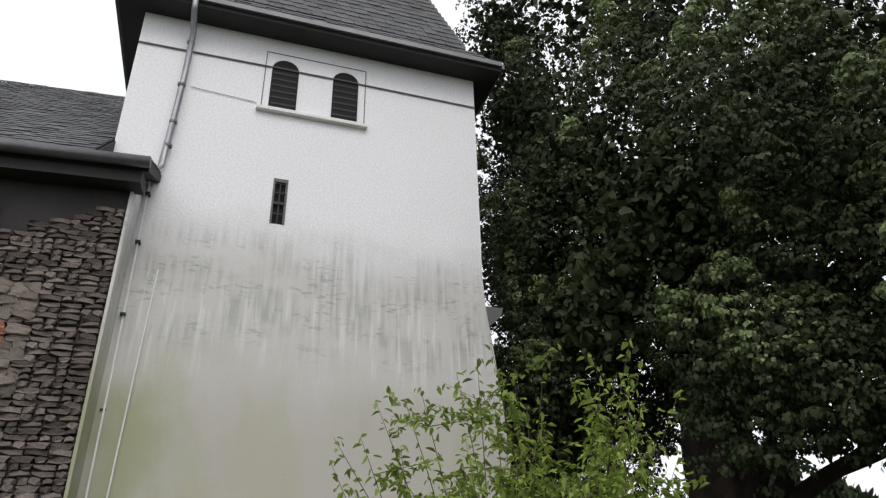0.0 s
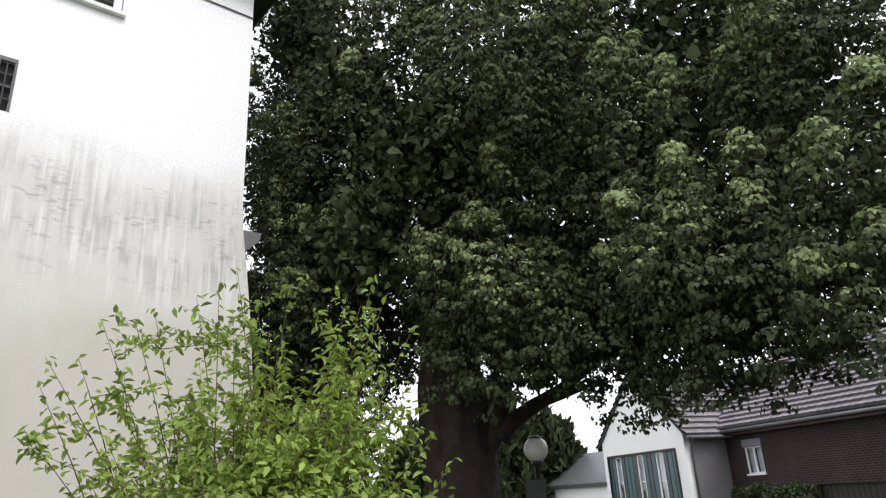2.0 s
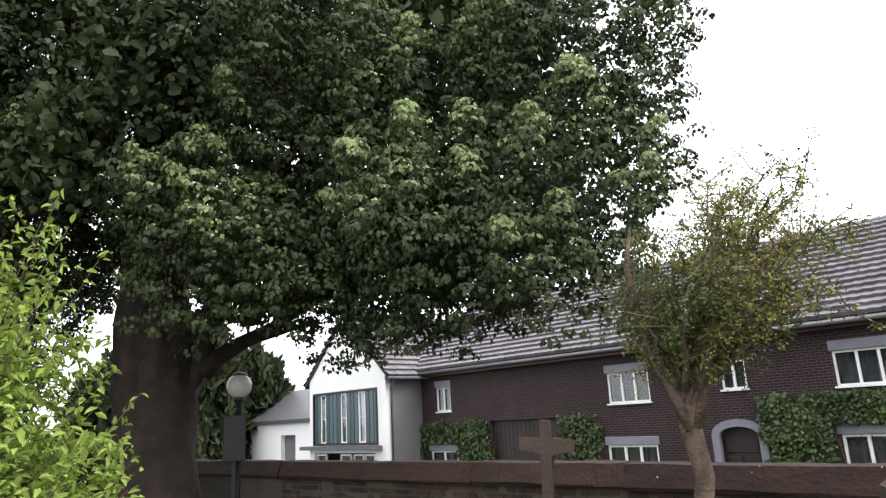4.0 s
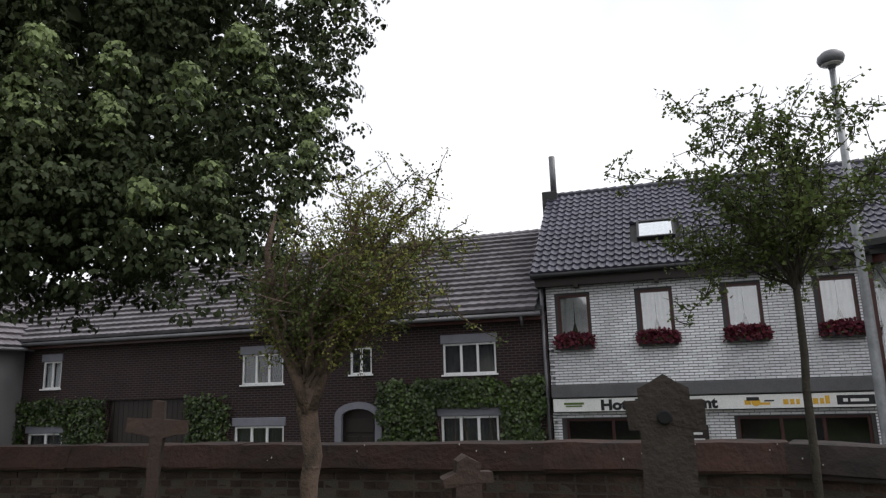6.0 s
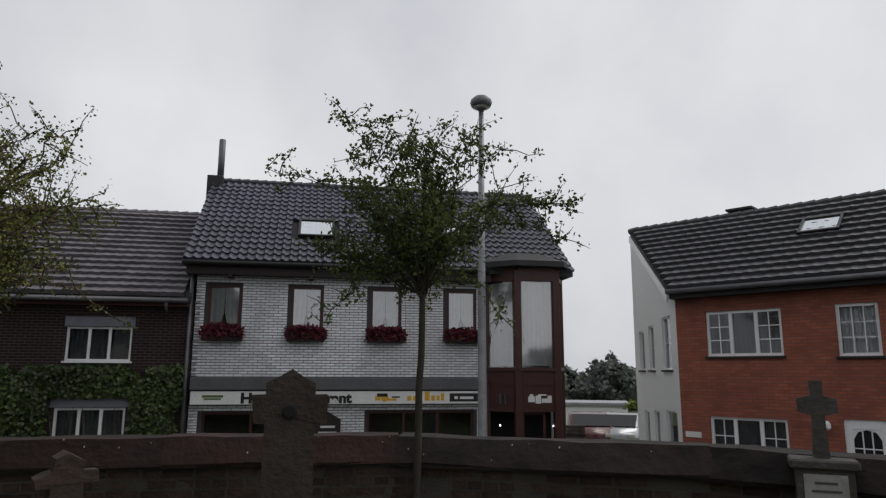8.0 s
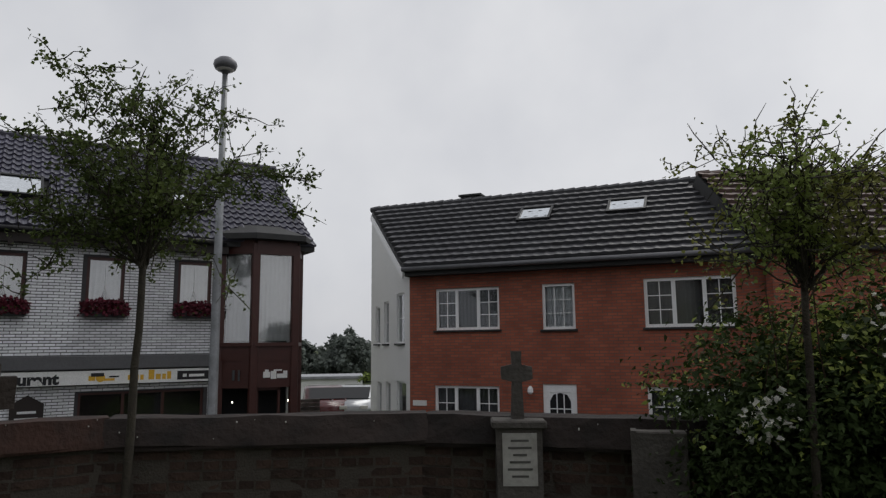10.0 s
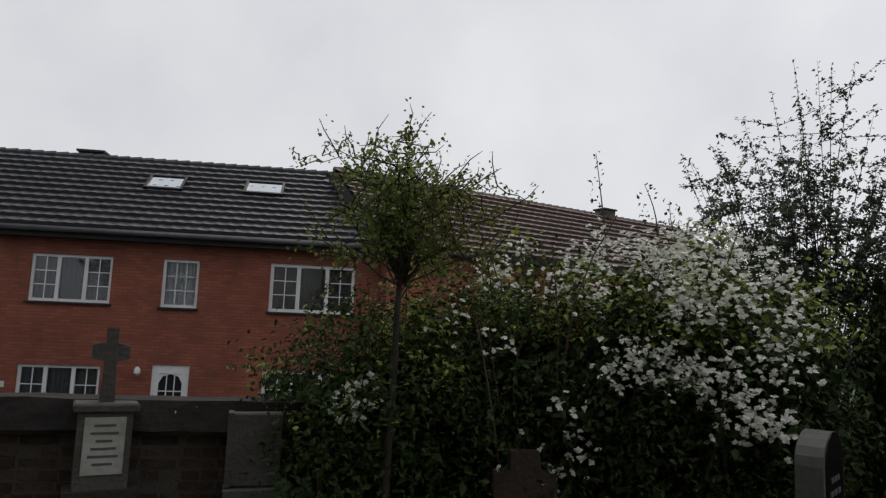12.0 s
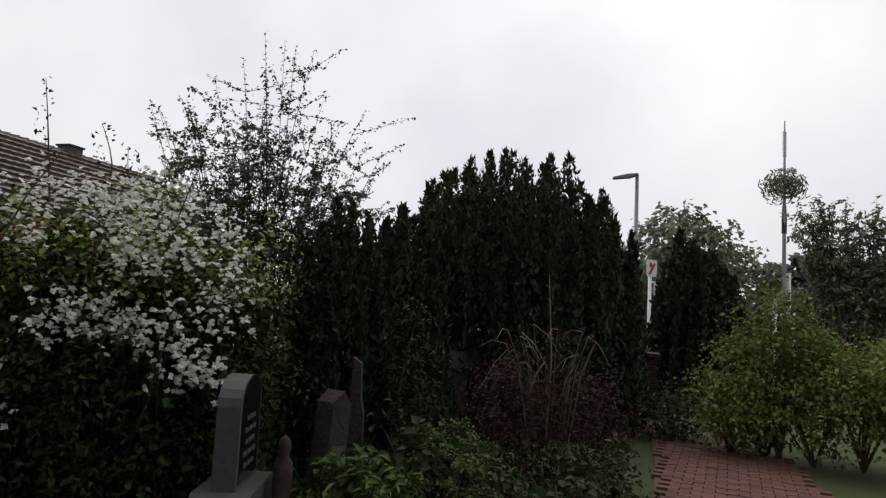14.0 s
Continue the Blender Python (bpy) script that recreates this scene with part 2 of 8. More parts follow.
M["grey_stone"] = material("lichened_grey_stone", (0.095, 0.087, 0.078), 0.9, 0.7, 4.0, 30, 0.7, second=(0.05, 0.045, 0.04))
M["old_stone"] = material("weathered_dark_stone", (0.038, 0.029, 0.024), 0.9, 0.6, 3.0, 30, 0.8, second=(0.066, 0.053, 0.044))
M["brown_stone"] = material("brown_sandstone", (0.062, 0.04, 0.031), 0.9, 0.5, 3.0, 30, 0.6, second=(0.035, 0.028, 0.025))
M["polished"] = material("polished_black_granite", (0.012, 0.012, 0.013), 0.15, 0.3, 20.0, 90, 0.0, spec=0.5)
M["marble"] = material("stained_marble_plaque", (0.42, 0.41, 0.38), 0.6, 0.6, 5.0, 30, 0.2, second=(0.2, 0.19, 0.17))
M["bark"] = material("grey_brown_bark", (0.13, 0.09, 0.068), 0.95, 0.7, 9.0, 40, 1.0, second=(0.035, 0.028, 0.022))
M["bark_young"] = material("smooth_young_bark", (0.05, 0.043, 0.031), 0.9, 0.6, 12.0, 60, 0.6, second=(0.026, 0.022, 0.017))
M["bark_dark"] = material("dark_bark", (0.022, 0.016, 0.013), 0.95, 0.7, 4.0, 18, 1.0, second=(0.05, 0.034, 0.027))
M["asphalt"] = material("asphalt", (0.055, 0.055, 0.057), 0.9, 0.3, 0.5, 90, 0.4)
M["soil_grass"] = material("mown_grass_and_soil", (0.06, 0.085, 0.025), 0.95, 0.6, 0.8, 25, 0.8, second=(0.05, 0.04, 0.028))
M["path_joint"] = material("sandy_joint", (0.12, 0.075, 0.06), 0.95, 0.4, 3.0, 60, 0.4)
M["path_red"] = material("red_brick_path", (0.15, 0.068, 0.052), 0.9, 0.4, 2.0, 30, 0.4, second=(0.14, 0.065, 0.05), per_object=0.2)


def glass_material(name, tint, rough=0.03):
    m = bpy.data.materials.new(name)
    m.use_nodes = True
    b = m.node_tree.nodes["Principled BSDF"]
    b.inputs["Base Color"].default_value = (*tint, 1)
    b.inputs["Roughness"].default_value = rough
    b.inputs["IOR"].default_value = 1.5
    b.inputs["Transmission Weight"].default_value = 1.0
    b.inputs["Specular IOR Level"].default_value = 0.6
    return m


M["glass"] = glass_material("window_glass", (0.9, 0.93, 0.95))
M["glass_double"] = glass_material("double_glazing", (0.92, 0.94, 0.95))
M["glass_double"].node_tree.nodes["Principled BSDF"].inputs["IOR"].default_value = 2.2


def leaf_material(name, base, other, thin=0.3, rough=0.6, vary=0.35):
    return material(name, base, rough, 0.5, 0.6, 3.0, 0.0, second=other, per_island=vary, thin=thin, spec=0.18)


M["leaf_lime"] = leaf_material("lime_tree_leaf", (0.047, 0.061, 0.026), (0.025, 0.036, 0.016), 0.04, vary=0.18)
M["leaf_shrub"] = leaf_material("bright_shrub_leaf", (0.27, 0.36, 0.08), (0.16, 0.23, 0.05), 0.38)
M["leaf_thorn"] = leaf_material("hawthorn_leaf", (0.10, 0.13, 0.04), (0.05, 0.075, 0.026))
M["leaf_thorn_yellow"] = leaf_material("yellowing_hawthorn_leaf", (0.21, 0.22, 0.06), (0.12, 0.13, 0.04))
M["leaf_thorn_young"] = leaf_material("young_hawthorn_leaf", (0.23, 0.29, 0.08), (0.09, 0.125, 0.04), 0.35)
# young rose leaves with the light from above put into their colour
M["leaf_rose_toplit"] = leaf_material("young_toplit_rose_leaf", (0.28, 0.34, 0.08), (0.14, 0.18, 0.045), 0.3)
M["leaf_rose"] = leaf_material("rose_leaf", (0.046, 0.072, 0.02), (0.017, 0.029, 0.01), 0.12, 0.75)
M["leaf_ivy"] = material("ivy_leaf", (0.042, 0.068, 0.014), 0.38, 0.6, 0.9, 3.0, 0.0, second=(0.016, 0.03, 0.009), per_island=0.6, thin=0.08, spec=0.4)
# young tip leaves, paler than growth alone: top light is put into the colour
M["leaf_young_toplit"] = leaf_material("young_toplit_lime_leaf", (0.22, 0.275, 0.12), (0.13, 0.17, 0.075), 0.25, vary=0.25)
M["leaf_dark"] = leaf_material("dark_ground_leaf", (0.045, 0.065, 0.024), (0.025, 0.04, 0.017), 0.15)
M["leaf_silver"] = leaf_material("silvery_leaf", (0.2, 0.235, 0.15), (0.12, 0.145, 0.09), 0.35)
M["leaf_spindle"] = leaf_material("spindle_leaf", (0.125, 0.145, 0.1), (0.065, 0.078, 0.055), 0.22)
M["leaf_yew"] = leaf_material("yew_needle", (0.031, 0.042, 0.017), (0.016, 0.025, 0.012), 0.06)
M["leaf_box"] = leaf_material("box_leaf", (0.08, 0.122, 0.032), (0.045, 0.075, 0.022), 0.15)
# distance haze is mixed into this pale grey-green leaf colour
M["leaf_far_haze"] = leaf_material("hazy_far_tree_leaf", (0.15, 0.172, 0.15), (0.11, 0.13, 0.118), 0.3)
M["leaf_red"] = leaf_material("dark_red_leaf", (0.05, 0.018, 0.017), (0.022, 0.012, 0.011), 0.2)
M["leaf_gold"] = leaf_material("yellow_green_leaf", (0.16, 0.205, 0.05), (0.07, 0.105, 0.03), 0.3, vary=0.5)
M["grass_dry"] = leaf_material("dry_grass_blade", (0.3, 0.27, 0.2), (0.15, 0.13, 0.09), 0.3)
M["grass_blade"] = leaf_material("grass_blade", (0.10, 0.14, 0.03), (0.06, 0.09, 0.025), 0.3)
M["blossom"] = leaf_material("white_blossom", (0.85, 0.84, 0.78), (0.78, 0.77, 0.68), 0.4)


# ---- building blocks ----
def part(name, bm, mat, parent=None, label="", smooth=False):
    """A bmesh (or (verts, faces)) as one mesh object, under parent."""
    me = bpy.data.meshes.new(name)
    if isinstance(bm, tuple):
        me.from_pydata(bm[0], [], bm[1])
    else:
        bmesh.ops.recalc_face_normals(bm, faces=bm.faces)
        bm.to_mesh(me)
        bm.free()
    me.materials.append(mat)
    if smooth:
        me.polygons.foreach_set("use_smooth", [True] * len(me.polygons))
    ob = new(name, me)
    if parent:
        ob.parent = parent
    if label:
        ob["label"] = label
    return ob


def shared(name, me, parent, m):
    ob = new(name, me)
    ob.parent = parent
    ob.matrix_local = m
    return ob


def empty(name, m, label, category, group="", kind=""):
    ob = new(name)
    ob.empty_display_size = 0.2
    ob.matrix_world = m
    return tagged(ob, label, category, group, kind)


def box(bm, x0, x1, y0, y1, z0, z1, bevel=0.0):
    r = bmesh.ops.create_cube(bm, size=1.0, matrix=Matrix.LocRotScale(((x0 + x1) / 2, (y0 + y1) / 2, (z0 + z1) / 2), None, (abs(x1 - x0), abs(y1 - y0), abs(z1 - z0))))
    if bevel:
        es = list({e for v in r["verts"] for e in v.link_edges})
        bmesh.ops.bevel(bm, geom=es, offset=bevel, segments=1, affect="EDGES")
    return bm


def boxes(*rows, bevel=0.0):
    bm = bmesh.new()
    for r in rows:
        box(bm, *r, bevel=bevel)
    return bm


def prism(outline, y0, y1, axis="y"):
    """A closed outline of (x, z), or (x, y) for axis z, drawn out along the axis."""
    bm = bmesh.new()
    make = (lambda a, b, c: (a, c, b)) if axis == "y" else (lambda a, b, c: (a, b, c)) if axis == "z" else (lambda a, b, c: (c, a, b))
    lo = [bm.verts.new(make(a, b, y0)) for a, b in outline]
    hi = [bm.verts.new(make(a, b, y1)) for a, b in outline]
    bm.faces.new(lo)
    bm.faces.new(hi[::-1])
    for i in range(len(lo)):
        j = (i + 1) % len(lo)
        bm.faces.new((lo[i], hi[i], hi[j], lo[j]))
    return bm


def pierced(u0, u1, z0, z1, v0, v1, holes):
    """A wall slab with rectangular openings (u0, u1, z0, z1) that go through it."""
    us = sorted({u0, u1, *(h[0] for h in holes), *(h[1] for h in holes)})
    zs = sorted({z0, z1, *(h[2] for h in holes), *(h[3] for h in holes)})
    us, zs = [u for u in us if u0 <= u <= u1], [z for z in zs if z0 <= z <= z1]
    solid = {(i, k): not any(h[0] < (us[i] + us[i + 1]) / 2 < h[1] and h[2] < (zs[k] + zs[k + 1]) / 2 < h[3] for h in holes) for i in range(len(us) - 1) for k in range(len(zs) - 1)}
    bm, made = bmesh.new(), {}

    def corner(i, k, v):
        if (i, k, v) not in made:
            made[i, k, v] = bm.verts.new((us[i], v, zs[k]))
        return made[i, k, v]

    for (i, k), full_cell in solid.items():
        if not full_cell:
            continue
        for v in (v0, v1):
            bm.faces.new([corner(i, k, v), corner(i + 1, k, v), corner(i + 1, k + 1, v), corner(i, k + 1, v)])
        for di, dk, p, q in ((-1, 0, (i, k), (i, k + 1)), (1, 0, (i + 1, k), (i + 1, k + 1)), (0, -1, (i, k), (i + 1, k)), (0, 1, (i, k + 1), (i + 1, k + 1))):
            if not solid.get((i + di, k + dk), False):
                bm.faces.new([corner(*p, v0), corner(*q, v0), corner(*q, v1), corner(*p, v1)])
    return bm


def tube(bm, pts, radii, seg=8):
    rings, up = [], Vector((0.31, 0.17, 0.94))
    pts = [Vector(p) for p in pts]
    for i, p in enumerate(pts):
        d = (pts[min(i + 1, len(pts) - 1)] - pts[max(i - 1, 0)]).normalized()
        a = d.cross(up if abs(d.dot(up)) < 0.95 else Vector((1, 0, 0))).normalized()
        b = d.cross(a)
        rings.append([bm.verts.new(p + (a * math.cos(k * math.tau / seg) + b * math.sin(k * math.tau / seg)) * radii[i]) for k in range(seg)])
    for r, s in zip(rings, rings[1:]):
        for k in range(seg):
            bm.faces.new((r[k], r[(k + 1) % seg], s[(k + 1) % seg], s[k]))
    bm.faces.new(rings[0][::-1])
    bm.faces.new(rings[-1])
    return bm


def lathe(bm, profile, seg=16, at=(0, 0, 0)):
    rings = [[bm.verts.new((at[0] + r * math.cos(k * math.tau / seg), at[1] + r * math.sin(k * math.tau / seg), at[2] + z)) for k in range(seg)] for r, z in profile]
    for r, s in zip(rings, rings[1:]):
        for k in range(seg):
            bm.faces.new((r[k], r[(k + 1) % seg], s[(k + 1) % seg], s[k]))
    bm.faces.new(rings[0][::-1])
    bm.faces.new(rings[-1])
    return bm


def mesh_of(name, bm, mat):
    me = bpy.data.meshes.new(name)
    bmesh.ops.recalc_face_normals(bm, faces=bm.faces)
    bm.to_mesh(me)
    bm.free()
    me.materials.append(mat)
    return me


def many(name, me, parent, places, limit=300, rest_name="", rest_label=""):
    """The first places as objects on one mesh, what is past the limit joined into one part."""
    for m in places[:limit]:
        shared(name, me, parent, m)
    if len(places) > limit:
        co = np.array([v.co[:] for v in me.vertices])
        fs = [tuple(p.vertices) for p in me.polygons]
        k = len(co)
        verts = np.concatenate([co @ np.array(m.to_3x3()).T + np.array(m.translation) for m in places[limit:]])
        faces = [tuple(i + j * k for i in f) for j in range(len(places) - limit) for f in fs]
        ob = part(rest_name or name + "_rows", (verts.tolist(), faces), me.materials[0], parent, rest_label)
        ob["kind"] = "stuff"


def roof_tile(width, length, mat, wave=0.03, thick=0.02, name="roof_tile"):
    """One pantile: x across, y up the slope, z out; a wave across and a thick lower edge."""
    bm = bmesh.new()
    xs = [0.0, 0.18, 0.36, 0.55, 0.78, 1.0]
    hs = [0.25, 1.0, 0.75, 0.15, 0.0, 0.25]
    rows = []
    for y, lift in ((0.0, thick * 1.6), (length * 1.06, 0.0)):
        rows.append([bm.verts.new((x * width, y, lift + h * wave)) for x, h in zip(xs, hs)])
    low = [bm.verts.new((x * width, 0.0, -thick * 0.4)) for x in xs]
    for a, b in ((rows[0], rows[1]), (low, rows[0])):
        for i in range(5):
            bm.faces.new((a[i], a[i + 1], b[i + 1], b[i]))
    return mesh_of(name, bm, mat)


def tiled_slope(parent, tile, width, length, p0, along, up, nu, nv, shear=0.0, skip=(), limit=300, first="low"):
    """Rows of tiles from the corner p0; along and up are unit vectors; shear moves each row sideways."""
    along, up = Vector(along).normalized(), Vector(up).normalized()
    out = along.cross(up)
    rot = Matrix((along, up, out)).transposed().to_4x4()
    rnd = random.Random(nu * 31 + nv)
    places = []
    for j in range(nv):
        for i in range(nu):
            u, s = i * width, j * length
            if any(a - width < u < b and c - length < s < d for a, b, c, d in skip):
                continue
            q = Vector(p0) + along * (u + shear * s) + up * s + out * rnd.uniform(0, 0.006)
            places.append(Matrix.Translation(q) @ rot)
    many("roof_tile", tile, parent, places, limit, "tile_rows")


# ---- ground ----
def ground_height(x, y):
    d = Vector((x, y)).length
    s = min(max((d - 3.0) / 3.0, 0), 1)
    se = min(max((math.atan2(x, -y) + 0.25) / 0.4, 0), 1) * min(max((2.1 - math.atan2(x, -y)) / 0.7, 0), 1)
    return 0.32 * s * s * (3 - 2 * s) * se


def inside_yard(x, y):
    pts = YARD
    odd = False
    for i in range(len(pts)):
        (x0, y0), (x1, y1) = pts[i], pts[i - 1]
        if (y0 > y) != (y1 > y) and x < (x1 - x0) * (y - y0) / (y1 - y0) + x0:
            odd = not odd
    return odd


WALL = [(5.95, 15.5), (6.15, 10.0), (6.4, 4.0), (6.38, 1.0), (6.22, -0.9), (5.0, -3.1), (3.25, -4.45), (0.9, -6.9), (-6.0, -10.6)]
YARD = WALL + [(-9.0, -12.5), (-30, -8), (-30, 30), (5.6, 30)]
STREET = -1.5
bm = bmesh.new()
grid = {}
steps = [-900, -300, -120, -60, -40, -30] + [v * 0.75 for v in range(-33, 42)] + [40, 60, 120, 300, 900]
for i, gx in enumerate(steps):
    for j, gy in enumerate(steps):
        z = ground_height(gx, gy) if inside_yard(gx, gy) else STREET
        grid[i, j] = bm.verts.new((gx, gy, z))
for i in range(len(steps) - 1):
    for j in range(len(steps) - 1):
        bm.faces.new((grid[i, j], grid[i + 1, j], grid[i + 1, j + 1], grid[i, j + 1]))
ground = tagged(part("ground", bm, M["soil_grass"], smooth=True), "mown grass and bare soil of a raised churchyard", "ground", kind="structure")
# the street beyond the churchyard wall
bm = bmesh.new()
lo = [(8.4, 60), (8.6, 4), (8.3, -2.0), (6.8, -5.0), (2.0, -10.5), (-4, -14.5), (-40, -30)]
hi = [(17.9, 60), (17.9, 4), (17.9, -8.0), (15.2, -11.0), (7.5, -16.5), (0.0, -31), (-30, -50)]
a = [bm.verts.new((x, y, STREET + 0.03)) for x, y in lo]
b = [bm.verts.new((x, y, STREET + 0.03)) for x, y in hi]
for i in range(len(a) - 1):
    bm.faces.new((a[i], a[i + 1], b[i + 1], b[i]))
tagged(part("road", bm, M["asphalt"]), "grey asphalt village street below the churchyard wall", "road", kind="structure")


# ---- the church tower ----
# local x runs along the front to the right, y goes back, z up; the origin is the front's right corner
church = empty("church_tower", pose(0.742, 10.575, 0, 0, 0, 18.5), "white limewashed church tower with slate roof and weathered lower walls", "church")
TW = 5.92
bm = pierced(-TW, 0, 5.9, 10.55, 0.0, 0.6, [(-3.76, -3.30, 8.97, 9.78), (-2.70, -2.24, 8.97, 9.78), (-3.50, -3.33, 6.74, 7.5)])
# flared foot of the tower
levels = [(0.36, -1.5), (0.3, 2.6), (0.2, 4.1), (0.1, 5.1), (0.03, 5.7), (0.0, 6.2)]
bm2 = bmesh.new()
rings = []
for d, z in levels:
    rings.append([bm2.verts.new(p) for p in ((-TW - d * 0.3, -d * 0.45, z), (d, -d * 0.45, z), (d, 6.0 + d, z), (-TW - d * 0.3, 6.0 + d, z))])
for r, s in zip(rings, rings[1:]):
    for k in range(4):
        bm2.faces.new((r[k], r[(k + 1) % 4], s[(k + 1) % 4], s[k]))
part("tower_foot", bm2, M["limewash"], church)
bm3 = boxes((-TW, -TW + 0.6, 0.6, 6.0, 5.9, 10.55), (-0.6, 0.0, 0.6, 6.0, 5.9, 10.55), (-TW + 0.6, -0.6, 5.4, 6.0, 5.9, 10.55))
part("tower_sides", bm3, M["limewash"], church)
wall_front = part("tower_front", bm, M["limewash"], church)


def belfry_window(u):
    """Dark louvres behind an arched recess, with a thin raised edge."""
    w = 0.46
    out = [(u + w / 2 + (w / 2 + 0.0) * math.cos(a), 9.78 + 0.22 * math.sin(a)) for a in [math.pi * k / 12 for k in range(13)]]
    shape = [(u, 8.97), (u + w, 8.97)] + out
    # a black filling gives the opening its darkness
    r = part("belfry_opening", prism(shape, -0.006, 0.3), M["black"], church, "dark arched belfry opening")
    bm = bmesh.new()
    for k in range(7):
        z = 9.02 + k * 0.13
        box(bm, u + 0.02, u + w - 0.02, -0.014, 0.02, z, z + 0.035)
    part("louvre", bm, M["slate_board"], r)
    bm = bmesh.new()
    inner = [(a, b) for a, b in shape]
    grow = [(u + w / 2 + (a - u - w / 2) * 1.09, 9.4 + (b - 9.4) * 1.035) for a, b in inner]
    n = len(inner)
    for k in range(n):
        q = (k + 1) % n
        if k == 0:
            continue
        vs = [bm.verts.new((inner[k][0], -0.016, inner[k][1])), bm.verts.new((inner[q][0], -0.016, inner[q][1])), bm.verts.new((grow[q][0], -0.012, grow[q][1])), bm.verts.new((grow[k][0], -0.012, grow[k][1]))]
        bm.faces.new(vs)
    part("rim", bm, M["white_plaster"], r)


for u in (-3.76, -2.70):
    belfry_window(u)
part("belfry_sill", boxes((-3.95, -2.06, -0.09, 0.02, 8.83, 8.9), bevel=0.01), M["white_plaster"], church)
surround = boxes((-3.88, -3.865, -0.008, 0.0, 8.9, 10.12), (-2.12, -2.105, -0.008, 0.0, 8.9, 10.12), (-3.88, -2.105, -0.008, 0.0, 10.12, 10.135))
part("belfry_surround", surround, M["grey_plaster_and_shade"], church)
slit = part("slit_window", boxes((-3.5, -3.33, 0.05, 0.3, 6.74, 7.5)), M["black"], church, "narrow dark slit window with iron grille")
part("slit_grille", boxes((-3.425, -3.41, 0.0, 0.02, 6.74, 7.5), (-3.5, -3.33, 0.0, 0.02, 7.1, 7.14), (-3.5, -3.33, 0.0, 0.02, 7.3, 7.315), (-3.5, -3.33, 0.0, 0.02, 6.92, 6.935)), M["black_iron"], slit)
part("slit_frame", boxes((-3.53, -3.5, -0.012, 0.02, 6.74, 7.53), (-3.33, -3.3, -0.012, 0.02, 6.74, 7.53), (-3.53, -3.3, -0.014, 0.02, 7.5, 7.56)), M["grey_plaster_and_shade"], church)
# cornice string and conductor cables
bm = bmesh.new()
tube(bm, [(-TW, -0.02, 9.77), (-4.0, -0.02, 9.79), (-2.4, -0.02, 9.80), (0, -0.02, 9.79)], [0.014] * 4, 5)
tube(bm, [(-5.0, -0.015, 9.05), (-3.95, -0.015, 8.98)], [0.006] * 2, 4)
part("wall_cable", bm, M["zinc_dark"], church)
bm = bmesh.new()
tube(bm, [(-4.98, -0.03, 5.75), (-5.02, -0.12, 4.2), (-5.1, -0.2, 1.0)], [0.012] * 3, 5)
tube(bm, [(-5.32, -0.04, 7.35), (-5.3, -0.06, 5.2), (-5.28, -0.2, 2.0)], [0.014] * 3, 5)
part("lightning_conductor", bm, M["frame_white"], church)
for z in (6.9, 6.1, 5.0, 3.7):
    part("conductor_clip", boxes((-5.34, -5.27, -0.12, 0.0, z, z + 0.03)), M["black_iron"], church)
# roof: steep slate pyramid with bell-cast eaves
ov = 0.42
eave = [(-TW - ov, -ov, 10.6), (ov, -ov, 10.6), (ov, 6.0 + ov, 10.6), (-TW - ov, 6.0 + ov, 10.6)]
kick = [(-TW + 0.1, 0.05, 11.25), (-0.1, 0.05, 11.25), (-0.1, 5.95, 11.25), (-TW + 0.1, 5.95, 11.25)]
apex = [(-3.3, 2.7, 19.0), (-2.6, 2.7, 19.0), (-2.6, 3.3, 19.0), (-3.3, 3.3, 19.0)]
bm = bmesh.new()
rr = [[bm.verts.new(p) for p in r] for r in ([(x, y, z - 0.16) for x, y, z in eave], eave, kick, apex)]
bm.faces.new(rr[0][::-1])
bm.faces.new(rr[3])
for r, s in zip(rr, rr[1:]):
    for k in range(4):
        bm.faces.new((r[k], r[(k + 1) % 4], s[(k + 1) % 4], s[k]))
roof = part("tower_roof", bm, M["slate_board"], church, "dark slate pyramid roof")
bm = boxes((-TW - ov, ov, -ov - 0.07, -ov + 0.05, 10.52, 10.62), (-TW - ov - 0.07, -TW - ov + 0.05, -ov, 6.0 + ov, 10.52, 10.62), (ov - 0.05, ov + 0.07, -ov, 6.0 + ov, 10.52, 10.62))
part("eaves_gutter", bm, M["zinc_dark"], church)
bm = bmesh.new()
vs = [bm.verts.new(p) for p in ((0.02, 0.0, 0.016), (0.24, 0.0, 0.016), (0.26, 0.05, 0.014), (0.26, 0.24, 0.0), (0.0, 0.24, 0.0), (0.0, 0.05, 0.014))]
lowv = [bm.verts.new((v.co.x, v.co.y, v.co.z - 0.014)) for v in vs]
bm.faces.new(vs)
for k in range(6):
    bm.faces.new((vs[k], lowv[k], lowv[(k + 1) % 6], vs[(k + 1) % 6]))
slate_me = mesh_of("slate", bm, M["slate"])


